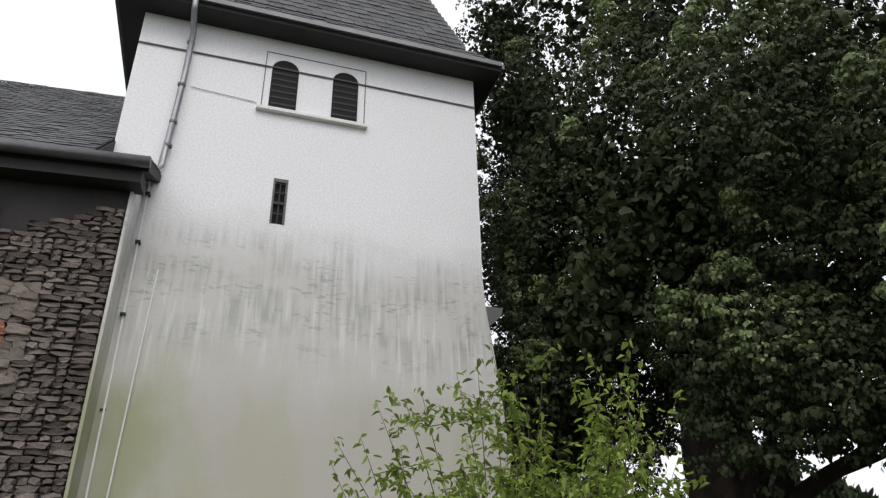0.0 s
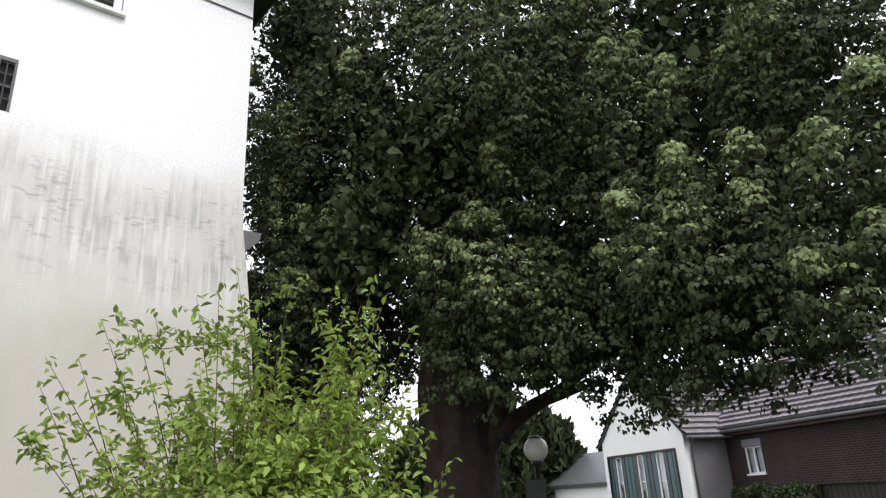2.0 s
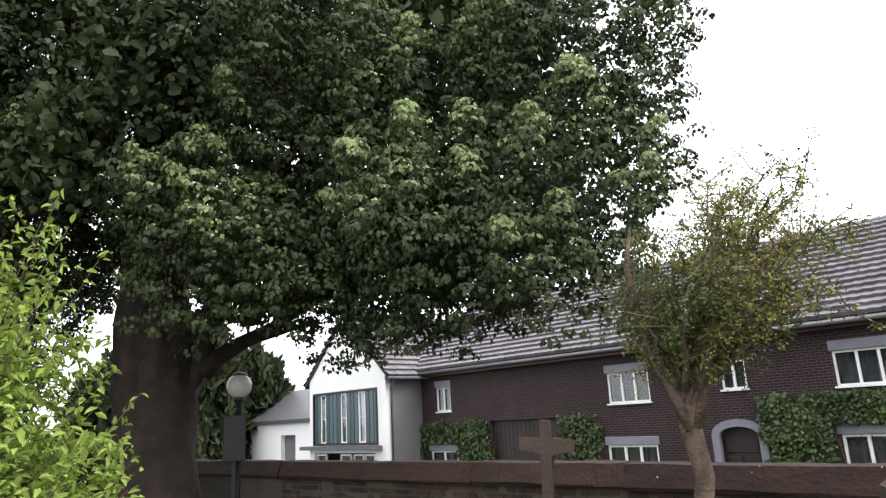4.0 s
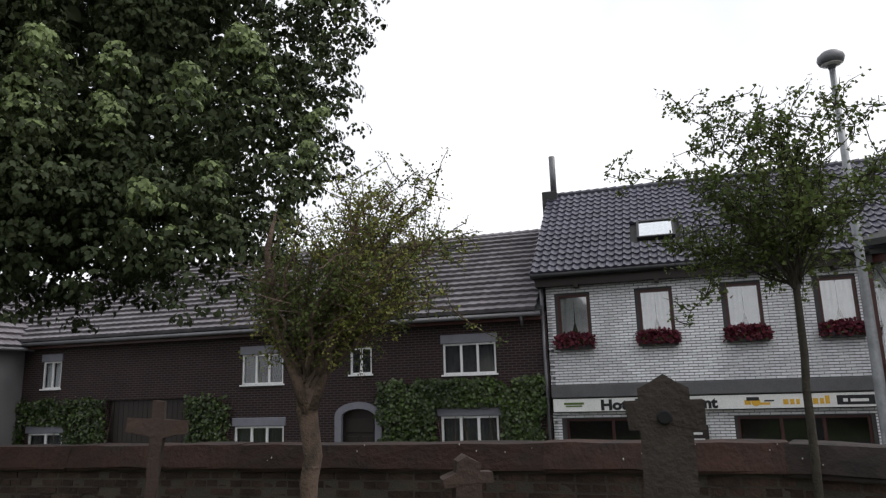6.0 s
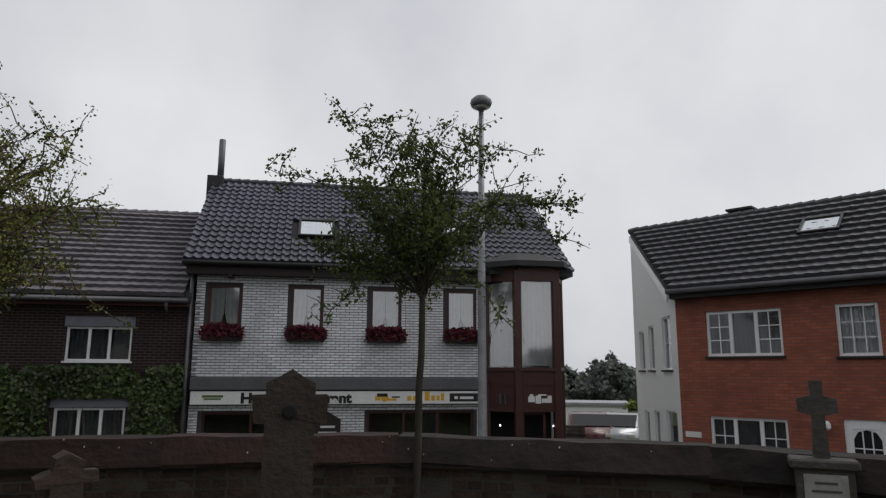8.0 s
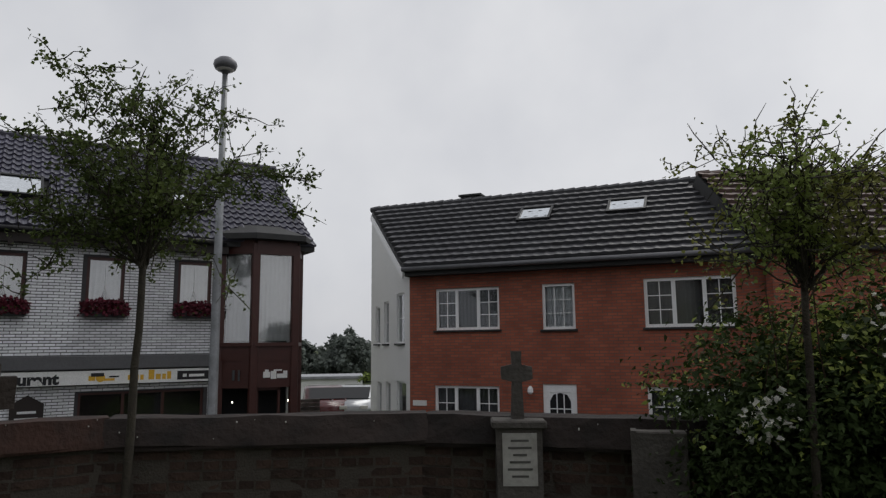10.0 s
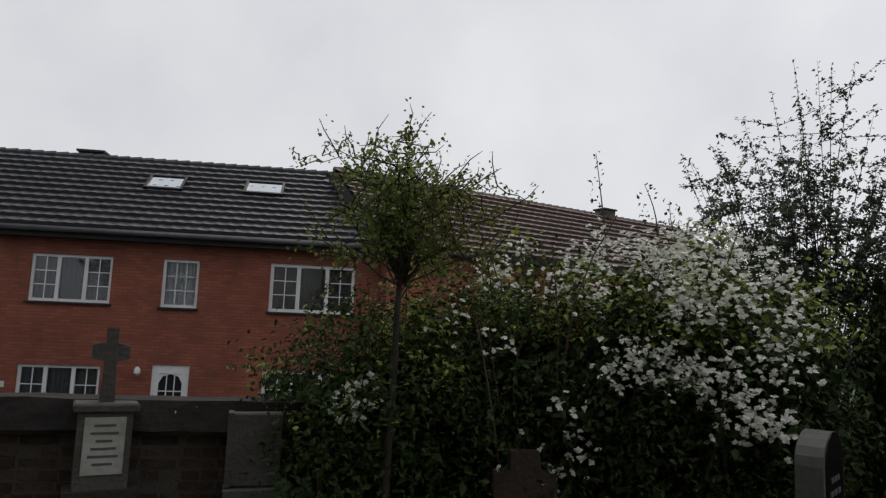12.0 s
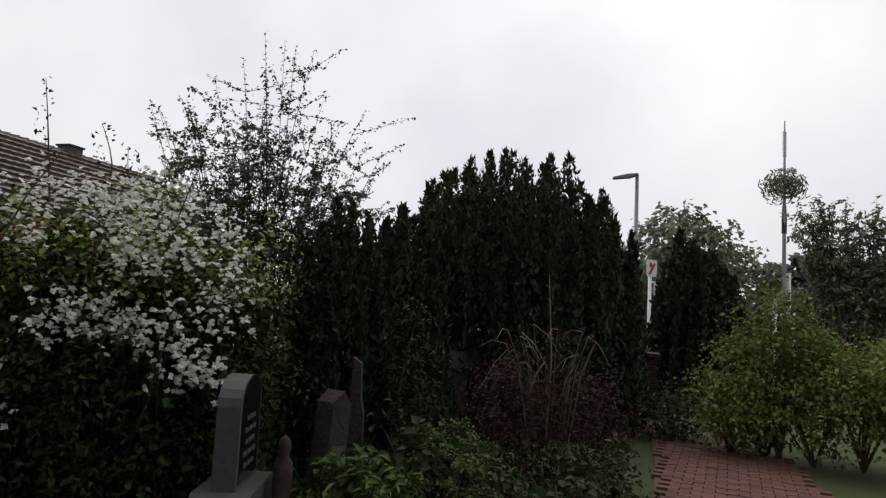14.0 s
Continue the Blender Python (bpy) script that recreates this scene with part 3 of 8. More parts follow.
def slate_face(parent, lo0, lo1, hi0, hi1, limit, seed):
    """Slates in rows over a four-cornered face."""
    lo0, lo1, hi0, hi1 = (Vector(p) for p in (lo0, lo1, hi0, hi1))
    al = (lo1 - lo0).normalized()
    n = al.cross(hi0 - lo0).normalized()
    up = n.cross(al)
    h = (hi0 - lo0).dot(up)
    rot = Matrix((al, up, n)).transposed().to_4x4()
    rnd, places = random.Random(seed), []
    for j in range(int(h / 0.17)):
        f = j * 0.17 / h
        p, q = lo0.lerp(hi0, f), lo1.lerp(hi1, f)
        w = (q - p).length
        k = int(w / 0.265)
        for i in range(k + 1):
            u = min(i * 0.265 + (0.13 if j % 2 else 0.0), max(w - 0.26, 0))
            m = Matrix.Translation(p + al * u + n * rnd.uniform(0.002, 0.008)) @ rot @ pose(0, 0, 0, rnd.uniform(-1, 1), rnd.uniform(-1.2, 1.2), rnd.uniform(-1.5, 1.5))
            places.append(m)
    many("slate", slate_me, parent, places, limit, "slate_rows")


slate_face(roof, eave[0], eave[1], kick[0], kick[1], 150, 1)
slate_face(roof, kick[0], kick[1], Vector(kick[0]).lerp(Vector(apex[0]), 0.6), Vector(kick[1]).lerp(Vector(apex[1]), 0.6), 150, 2)
# downpipe with swan neck into the nave gutter
pipe = bmesh.new()
tube(pipe, [(-5.13, -0.46, 10.5), (-5.13, -0.40, 10.35), (-5.11, -0.1, 10.1), (-5.12, -0.08, 9.3), (-5.16, -0.08, 8.2), (-5.18, -0.08, 7.85), (-5.2, -0.1, 7.42), (-5.25, -0.22, 7.2), (-5.45, -0.85, 6.98)], [0.05] * 9, 8)
dp = part("downpipe", pipe, M["zinc"], church, "grey zinc downpipe", True)
bm = bmesh.new()
for z in (9.9, 9.0, 8.25, 7.8):
    lathe(bm, [(0.062, -0.02), (0.062, 0.02)], 10, (-5.12 - (9.9 - z) * 0.02, -0.08, z))
part("pipe_clip", bm, M["zinc_dark"], dp)["kind"] = "stuff"
part("wall_crack", boxes((-1.14, -1.128, -0.02, 0.02, 5.75, 6.5), (-1.128, -1.09, -0.012, 0.02, 5.7, 6.56), bevel=0.003), M["limewash"], church, "pale mended seam in the plaster")
# stone bracket at the corner of the foot
bm = prism([(0.0, 5.75), (0.34, 5.75), (0.3, 5.6), (0.1, 5.42), (0.0, 5.4)], 0.0, 0.35)
part("corner_bracket", bm, M["grey_plaster_and_shade"], church)

# ---- the nave beside the tower ----
nave = empty("church_nave", church.matrix_world @ Matrix.Translation((-5.43, -0.55, 0)) @ pose(0, 0, 0, 0, 0, -4) @ Matrix.Translation((5.43, 0.55, 0)), "dark rubble and brick nave wall with slate roof", "church")
NV = -0.55
part("nave_core", boxes((-16, -5.43, NV + 0.06, 5.6, -1.5, 6.85)), M["mortar"], nave)
part("nave_return", boxes((-5.46, -5.42, NV - 0.02, 0.3, -1.5, 7.25)), M["limewash"], nave, "pale plastered return of the nave wall")
eave_z = 6.98
bm = prism([(NV - 0.35, eave_z), (4.2, eave_z + 4.75), (4.2, eave_z + 4.6), (NV - 0.3, eave_z - 0.16)], -16, -TW - 0.02, axis="x")
nroof = part("nave_roof", bm, M["slate_board"], nave, "dark slate nave roof")
bm = prism([(NV - 0.35, eave_z), (0.02, eave_z + 0.33), (0.02, eave_z + 0.2), (NV - 0.3, eave_z - 0.16)], -TW - 0.02, -5.22, axis="x")
part("roof_apron", bm, M["slate_board"], nroof)
slate_face(nroof, (-10.6, NV - 0.37, eave_z + 0.02), (-TW - 0.05, NV - 0.37, eave_z + 0.02), (-10.6, 4.2, eave_z + 4.79), (-TW - 0.05, 4.2, eave_z + 4.79), 300, 3)
slate_face(nroof, (-TW - 0.05, NV - 0.37, eave_z + 0.02), (-5.22, NV - 0.37, eave_z + 0.02), (-TW - 0.05, 0.0, eave_z + 0.35), (-5.22, 0.0, eave_z + 0.35), 20, 4)
bm = bmesh.new()
tube(bm, [(-16, NV - 0.42, eave_z - 0.1), (-5.2, NV - 0.42, eave_z - 0.08)], [0.085] * 2, 10)
part("nave_gutter", bm, M["zinc_dark"], nroof, "", True)
bm = bmesh.new()
tube(bm, [(-7.2, NV - 0.3, eave_z + 0.16), (-6.0, 1.2, eave_z + 1.75)], [0.012] * 2, 5)
part("roof_cable", bm, M["zinc"], nroof)
part("eaves_board", boxes((-16, -5.3, NV - 0.3, NV + 0.05, eave_z - 0.34, eave_z - 0.14)), M["slate_board"], nave)
part("wall_anchor", boxes((-7.05, -6.99, NV - 0.09, NV - 0.04, 5.4, 6.3)), M["black_iron"], nave)


def stone_mesh(name, mat, seed, w, h, rough=0.18, depth=0.09, relief=0.012):
    """A rough block, about w by h, face towards -y."""
    rnd = random.Random(seed)
    bm = bmesh.new()
    bmesh.ops.create_cube(bm, size=1.0, matrix=Matrix.LocRotScale((0, 0, 0), None, (w, depth, h)))
    bmesh.ops.subdivide_edges(bm, edges=[e for e in bm.edges], cuts=1)
    for v in bm.verts:
        v.co.x += rnd.uniform(-1, 1) * rough * w * 0.4
        v.co.z += rnd.uniform(-1, 1) * rough * h * 0.7
        v.co.y += rnd.uniform(-1, 1) * relief - (relief if abs(v.co.x) < w * 0.3 and abs(v.co.z) < h * 0.3 else 0)
    return mesh_of(name, bm, mat)


# nave wall: brick quoins at the corner, a rubble panel with red fragments further along
rnd = random.Random(7)
bricks = [stone_mesh("brick", M["old_brick"], k, 0.215, 0.06, 0.3, 0.09, 0.02) for k in range(8)]
half = [stone_mesh("brick", M["old_brick"], k + 9, 0.105, 0.06, 0.34, 0.09, 0.02) for k in range(7)]
rubbles = [stone_mesh("stone", M["rubble"], k + 20, 0.26, 0.13, 0.3) for k in range(5)]
reds = [stone_mesh("stone", M["red_rubble"], k + 40, 0.22, 0.07, 0.25) for k in range(3)]
near = []
z, row = 1.6, 0
while z < 6.72:
    u = -5.47
    edge = -6.0 - 0.35 * noise.noise((0, 0, z * 1.3)) - 0.2
    while u > -8.7:
        if z > 5.98 + 0.22 * noise.noise((u * 1.7, 3.0, 0)) + 0.3 * min(max((u + 6.6) / 1.1, 0), 1):
            u -= 0.2
        elif u > edge or z > 5.15:
            header = rnd.random() < (0.7 if row % 2 else 0.35)
            w = 0.115 if header else 0.24
            me = rnd.choice(half if header else bricks)
            near.append((me, Matrix.Translation((u - w / 2, NV + 0.03 - rnd.uniform(0, 0.02), z)) @ pose(0, 0, 0, 0, rnd.uniform(-2, 2), rnd.uniform(-2, 2))))
            u -= w + 0.014
        else:
            w = rnd.uniform(0.12, 0.3)
            red = 4.3 < z < 4.6 and u < -6.4
            me = rnd.choice(reds if red else rubbles)
            s = w / 0.26
            near.append((me, Matrix.Translation((u - w / 2, NV + 0.03 - rnd.uniform(0, 0.05), z + rnd.uniform(-0.02, 0.02))) @ pose(0, 0, 0, 0, rnd.uniform(-14, 14) + (25 if red else 0), 0) @ Matrix.Diagonal((s, 1, rnd.uniform(0.55, 1.0) if not red else 1, 1))))
            u -= w * 0.98
    z += 0.077 if row % 3 else 0.082
    row += 1
near.sort(key=lambda q: (q[0].name.startswith("brick"), -q[1].translation.x))
part("soot_render", boxes((-16, -5.47, NV + 0.015, NV + 0.058, 5.6, 6.84)), M["dark_plaster"], nave, "smooth dark plaster under the eaves")
stones = [q for q in near if q[0].name.startswith("stone")]
brs = [q for q in near if q[0].name.startswith("brick")]
brs.sort(key=lambda q: -q[1].translation.x)
for group, name in ((stones, "stone"), (brs, "brick")):
    for me, m in group[:290]:
        shared(name, me, nave, m)
    by = {}
    for me, m in group[290:]:
        by.setdefault(me.name, [me, []])[1].append(m)
    verts, faces = [], []
    for me, ms in by.values():
        co = np.array([v.co[:] for v in me.vertices])
        for m in ms:
            k = len(verts)
            verts.extend((co @ np.array(m.to_3x3()).T + np.array(m.translation)).tolist())
            faces.extend(tuple(i + k for i in p.vertices) for p in me.polygons)
    if verts:
        part(name + "_courses", (verts, faces), M["old_brick"] if name == "brick" else M["rubble"], nave)["kind"] = "stuff"

# ---- the churchyard wall ----
yard_wall = empty("wall_churchyard", pose(0, 0, 0), "low dark brick churchyard wall under a red sandstone coping", "wall", kind="structure")
rnd = random.Random(11)
TOP = 1.08
wall_bricks = [stone_mesh("brick", M["wall_brick"], k + 60, 0.238, 0.06, 0.06, 0.1, 0.002) for k in range(5)]
wall_heads = [stone_mesh("brick", M["wall_brick"], k + 70, 0.112, 0.06, 0.07, 0.1, 0.002) for k in range(4)]
coping_me = []
for k in range(3):
    r2 = random.Random(k)
    L = 2.38
    bm = prism([(-0.2, 0.0), (0.2, 0.0), (0.215, 0.03), (0.13, 0.235), (-0.13, 0.235), (-0.215, 0.03)], -L / 2, L / 2)
    bmesh.ops.subdivide_edges(bm, edges=[e for e in bm.edges if abs(e.verts[0].co.y - e.verts[1].co.y) > 0.5], cuts=7)
    bmesh.ops.subdivide_edges(bm, edges=[e for e in bm.edges if abs(e.verts[0].co.y - e.verts[1].co.y) < 0.01], cuts=1, use_grid_fill=True)
    for v in bm.verts:
        v.co += Vector((r2.uniform(-1, 1), r2.uniform(-1, 1) * 0.5, r2.uniform(-1, 1))) * 0.009
    coping_me.append((mesh_of("coping_stone", bm.copy(), M["coping"]), mesh_of("coping_stone", bm, M["coping_grey"])))
brick_places, extra = [], []
for (x0, y0), (x1, y1) in zip(WALL, WALL[1:]):
    p, q = Vector((x0, y0, 0)), Vector((x1, y1, 0))
    d = (q - p).normalized()
    L = (q - p).length
    n = Vector((d.y, -d.x, 0))                       # towards the churchyard
    if n.dot(-p) < 0:
        n = -n
    ang = math.degrees(math.atan2(d.y, d.x))
    m0 = Matrix.Translation(p) @ pose(0, 0, 0, 0, 0, ang)
    side = 1 if (m0.to_3x3() @ Vector((0, 1, 0))).dot(n) > 0 else -1
    core = part("wall_core", boxes((-0.05, L + 0.05, -0.13, 0.13, STREET, TOP - 0.23)), M["mortar_dark"], yard_wall)
    core.matrix_local = m0
    k = max(1, round(L / 2.4))
    for i in range(k):
        cm = m0 @ Matrix.Translation(((i + 0.5) * L / k, 0, TOP - 0.235 + rnd.uniform(-0.008, 0.008))) @ pose(0, 0, 0, 0, rnd.uniform(-0.4, 0.4), 90 + rnd.uniform(-0.4, 0.4)) @ Matrix.Diagonal((1, L / k / 2.39, 1, 1))
        shared("coping_stone", rnd.choice(coping_me)[cm.translation.y < -0.85], yard_wall, cm)
    if p.y > 11 or (p.x < 1.5 and q.x < 0):
        continue
    rot = pose(0, 0, 0, 0, 0, 180 if side > 0 else 0)
    z, row = TOP - 0.29, 0
    while z > 0.2:
        u, header = 0.0, row % 2
        while u < L:
            w = 0.118 if header else 0.245
            me = rnd.choice(wall_heads if header else wall_bricks)
            if rnd.random() > 0.04:
                brick_places.append((me, m0 @ Matrix.Translation((u + w / 2, side * (0.088 + rnd.uniform(-0.012, 0.008)), z)) @ rot @ pose(0, 0, 0, rnd.uniform(-0.8, 0.8), rnd.uniform(-1.2, 1.2), rnd.uniform(-0.8, 0.8))))
            u += w + 0.013
        z -= 0.0775
        row += 1
specks = bmesh.new()
for (x0, y0), (x1, y1) in zip(WALL[2:7], WALL[3:8]):
    p, q = Vector((x0, y0, 0)), Vector((x1, y1, 0))
    d = (q - p).normalized()
    n = Vector((-d.y, d.x, 0)) if Vector((-d.y, d.x, 0)).dot(-p) > 0 else Vector((d.y, -d.x, 0))
    for _ in range(int((q - p).length * 3)):
        f, r = rnd.uniform(0.05, 0.97) ** 0.6, rnd.uniform(0.003, 0.0075)
        c = p + d * rnd.uniform(0, (q - p).length) + n * (0.226 - 0.083 * f) + Vector((0, 0, TOP - 0.205 + 0.2 * f))
        rot = Matrix((d, (Vector((0, 0, 0.205)) - n * 0.085).normalized(), (n * 0.205 + Vector((0, 0, 0.085))).normalized())).transposed().to_4x4()
        rot.translation = c
        bmesh.ops.create_icosphere(specks, subdivisions=1, radius=1.0, matrix=rot @ Matrix.Diagonal((r, r * rnd.uniform(0.8, 2.2), 0.006, 1)))
part("lichen_speck", specks, M["marble"], yard_wall, "pale lichen and droppings")["kind"] = "stuff"
brick_places.sort(key=lambda q: q[1].translation.length - (2.0 if q[1].translation.z > 0.45 else 0))
for me, m in brick_places[:300]:
    shared("brick", me, yard_wall, m)
verts, faces = [], []
for me, m in brick_places[300:]:
    co = np.array([v.co[:] for v in me.vertices])
    k = len(verts)
    verts.extend((co @ np.array(m.to_3x3()).T + np.array(m.translation)).tolist())
    faces.extend(tuple(i + k for i in p.vertices) for p in me.polygons)
part("brick_courses", (verts, faces), M["wall_brick"], yard_wall)["kind"] = "stuff"


# ---- windows ----
def casement(parent, u0, u1, z0, z1, lights=(1,), v=0.06, mat="frame_white", bars=None, curtain="curtain_dim", sill="frame_white", fw=0.06, folds=0.5, label=""):
    bm = boxes((u0, u1, v, v + 0.07, z0, z0 + fw), (u0, u1, v, v + 0.07, z1 - fw, z1), (u0, u0 + fw, v + 0.001, v + 0.069, z0 + fw, z1 - fw), (u1 - fw, u1, v + 0.001, v + 0.069, z0 + fw, z1 - fw))
    win = part("window", bm, M[mat], parent, label)
    total, x = sum(lights), u0 + fw
    inner = u1 - u0 - 2 * fw
    for i, g in enumerate(lights):
        w = inner * g / total
        a, b = x + (fw * 0.6 if i else 0), x + w - (fw * 0.6 if i < len(lights) - 1 else 0)
        if i:
            part("mullion", boxes((x - fw * 0.6, x + fw * 0.6, v - 0.004, v + 0.06, z0 + fw, z1 - fw)), M[mat], win)
        pane = part("pane", boxes((a, b, v + 0.035, v + 0.041, z0 + fw, z1 - fw)), M["glass_double" if mat == "frame_brown" and z0 > 1 else "glass"], win)
        pane.visible_shadow = False
        nb = bars[i] if bars else None
        if nb:
            bm = bmesh.new()
            for k in range(1, nb[0]):
                c = a + (b - a) * k / nb[0]
                box(bm, c - 0.011, c + 0.011, v + 0.025, v + 0.05, z0 + fw, z1 - fw)
            for k in range(1, nb[1]):
                c = z0 + fw + (z1 - z0 - 2 * fw) * k / nb[1]
                box(bm, a, b, v + 0.026, v + 0.049, c - 0.011, c + 0.011)
            part("glazing_bar", bm, M[mat], win)
        if curtain:
            c = curtain[i] if isinstance(curtain, tuple) else curtain
            if c:
                bm = bmesh.new()
                k = max(4, int((b - a) / 0.035))
                top = [bm.verts.new((a + (b - a) * j / k, v + 0.12 + 0.018 * math.sin(j * 2.1) * folds * 2, z1 - fw)) for j in range(k + 1)]
                bot = [bm.verts.new((a + (b - a) * j / k, v + 0.12 + 0.022 * math.sin(j * 2.1 + 0.2) * folds * 2, z0 + fw)) for j in range(k + 1)]
                for j in range(k):
                    bm.faces.new((top[j], top[j + 1], bot[j + 1], bot[j]))
                part("curtain", bm, M[c], win, "", True)
        x += w
    if sill:
        part("window_sill", boxes((u0 - 0.05, u1 + 0.05, -0.07, v + 0.02, z0 - 0.055, z0 - 0.002), bevel=0.008), M[sill], win)
    return win


# black sheets behind the windows stand in for unlit rooms
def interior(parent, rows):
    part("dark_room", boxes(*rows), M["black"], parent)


# ---- the hotel ----
hotel = empty("hotel", pose(20, 0, 0, 0, 0, -91), "white-brick hotel with blue glazed pantile roof and brown corner bay", "house")
H0, H1 = -2.86, 5.42
upper = [(-2.54 + 2.26 * k, -1.64 + 2.26 * k, 2.62, 4.02) for k in range(4)]
shop = [(-2.5, 0.05, -0.9, 0.52), (1.96, 5.04, -0.9, 0.52)]
core = part("hotel_wall", pierced(H0, H1, STREET, 4.3, 0.02, 0.34, upper + shop), M["dark_joint"], hotel)
rnd = random.Random(5)
wb = bmesh.new()
box(wb, -0.118, 0.118, -0.022, 0.03, -0.0285, 0.0285)
wb_me = mesh_of("brick", wb, M["white_brick"])
wh = bmesh.new()
box(wh, -0.056, 0.056, -0.022, 0.03, -0.0285, 0.0285)
wh_me = mesh_of("brick", wh, M["white_brick"])
full, halves = [], []
z, row = -1.4, 0
while z < 4.27:
    u = H0 + (0.0 if row % 2 else -0.125)
    while u < H1:
        a, b = max(u, H0), min(u + 0.238, H1)
        blocked = any(h[0] - 0.02 < b and a < h[1] + 0.02 and h[2] - 0.03 < z < h[3] + 0.03 for h in upper + shop) or 0.72 < z < 1.46
        if not blocked and b - a > 0.2:
            full.append(Matrix.Translation(((a + b) / 2, 0.02 + rnd.uniform(-0.003, 0.003), z)))
        elif b - a > 0.08:
            for c in (a + 0.056, b - 0.056):
                if not any(h[0] < c + 0.056 and c - 0.056 < h[1] and h[2] - 0.03 < z < h[3] + 0.03 for h in upper + shop) and not 0.72 < z < 1.46:
                    halves.append(Matrix.Translation((c, 0.02, z)))
        u += 0.25
    z += 0.0765
    row += 1
full.sort(key=lambda m: abs(m.translation.x - 0.5) + abs(m.translation.z - 2.6) * 0.6)
many("brick", wb_me, core, full, 300, "brick_courses")
many("brick", wh_me, core, halves, 0, "half_bricks")
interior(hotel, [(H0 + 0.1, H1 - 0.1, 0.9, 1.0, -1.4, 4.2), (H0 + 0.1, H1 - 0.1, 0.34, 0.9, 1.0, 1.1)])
for k, (a, b, c, d) in enumerate(upper):
    w = casement(hotel, a, b, c, d, (1,), 0.05, "frame_brown", None, None, None, 0.075, label="brown-framed hotel window with tied-back net curtains")
    # net curtains drawn aside in two swags
    for s in (-1, 1):
        bm = bmesh.new()
        mid = (a + b) / 2
        top, bot = [], []
        n = 9
        for j in range(n + 1):
            f = j / n
            e = a + 0.08 if s < 0 else b - 0.08
            top.append(bm.verts.new((mid + (e - mid) * f, 0.125 + 0.01 * math.sin(j * 2), d - 0.08)))
            bot.append(bm.verts.new((e + (mid - e) * (1 - f) * 0.62, 0.125 + 0.014 * math.sin(j * 2), c + 0.1)))
        mids = [bm.verts.new((t.co.x * 0.45 + q.co.x * 0.1 + t.co.x * 0.45, 0.125 + 0.014 * math.sin(i * 2), (c + d) / 2 - 0.1)) for i, (t, q) in enumerate(zip(top, bot))]
        for r0, r1 in ((top, mids), (mids, bot)):
            for j in range(n):
                bm.faces.new((r0[j], r0[j + 1], r1[j + 1], r1[j]))
        part("curtain", bm, M["curtain"], w, "white net curtain", True)
for a, b, c, d in shop:
    casement(hotel, a, b, c, d, (1, 1, 1) if b - a > 2.6 else (1, 1), 0.08, "frame_brown", None, None, None, 0.06)
part("awning_box", boxes((-2.83, 5.25, -0.28, 0.02, 1.11, 1.46), bevel=0.02), M["awning"], hotel, "grey awning box")
# sign board
sign = empty("hotel_sign", hotel.matrix_world @ pose(0, -0.2, 0), "long white hotel sign board with black lettering and yellow emblem", "sign")
part("board", boxes((-2.8, 5.2, -0.04, 0.18, 0.73, 1.08), bevel=0.008), M["sign_white"], sign)


def lettering(text, size, u, z, mat, parent, y=-0.046, stretch=1.0, bold=0.0):
    cu = bpy.data.curves.new("lettering", "FONT")
    cu.body, cu.size, cu.extrude, cu.offset = text, size, 0.004, bold
    cu.materials.append(mat)
    ob = new("lettering", cu)
    ob.parent = parent
    ob.matrix_local = pose(u, y, z, 90, 0, 0) @ Matrix.Diagonal((stretch, 1, 1, 1))
    return ob


lettering("Hotel", 0.37, -1.5, 0.775, M["sign_black"], sign, bold=0.018, stretch=1.18)
lettering("Restaurant", 0.37, -0.3, 0.775, M["sign_black"], sign, bold=0.018, stretch=1.1)
for bx in ((-2.45, -2.0, -0.046, -0.04, 0.86, 0.9), (-2.5, -1.95, -0.046, -0.04, 0.92, 0.98),):
    part("emblem", boxes(bx), M["leaf_box"], sign)
bm = bmesh.new()
lathe(bm, [(0.11, -0.003), (0.11, 0.003)], 14, (0, 0, 0))
bmesh.ops.transform(bm, matrix=pose(2.42, -0.044, 0.9, 90, 0, 0), verts=bm.verts)
box(bm, 2.15, 2.3, -0.047, -0.04, 0.83, 0.95)
box(bm, 2.5, 2.75, -0.047, -0.04, 0.82, 0.88)
part("emblem", bm, M["sign_yellow"], sign)
for bx in ((2.2, 2.5, -0.049, -0.045, 0.93, 1.02), (2.62, 2.85, -0.049, -0.045, 0.9, 0.94),):
    part("emblem", boxes(bx), M["sign_black"], sign)
for u, w, h in ((3.06, 0.12, 0.13), (3.22, 0.1, 0.13), (3.36, 0.08, 0.13), (3.56, 0.14, 0.25), (3.74, 0.12, 0.14), (3.9, 0.09, 0.14), (4.02, 0.1, 0.2)):
    part("emblem", boxes((u, u + w, -0.047, -0.04, 0.82, 0.82 + h)), M["sign_yellow"], sign)
for bx in ((4.28, 5.12, -0.047, -0.04, 0.79, 1.02),):
    part("emblem", boxes(bx), M["sign_black"], sign)
for bx in ((4.42, 4.52, -0.05, -0.046, 0.86, 0.94), (4.58, 4.98, -0.05, -0.046, 0.86, 0.93),):
    part("emblem", boxes(bx), M["sign_white"], sign)
# menu board shaped like a little house
menu = empty("menu_board", hotel.matrix_world @ pose(0.86, -0.02, 0), "dark house-shaped menu board on the hotel wall", "board")
part("panel", prism([(-0.36, -0.5), (0.36, -0.5), (0.36, 0.3), (0.0, 0.52), (-0.36, 0.3)], -0.06, 0.0), M["wood_black"], menu)
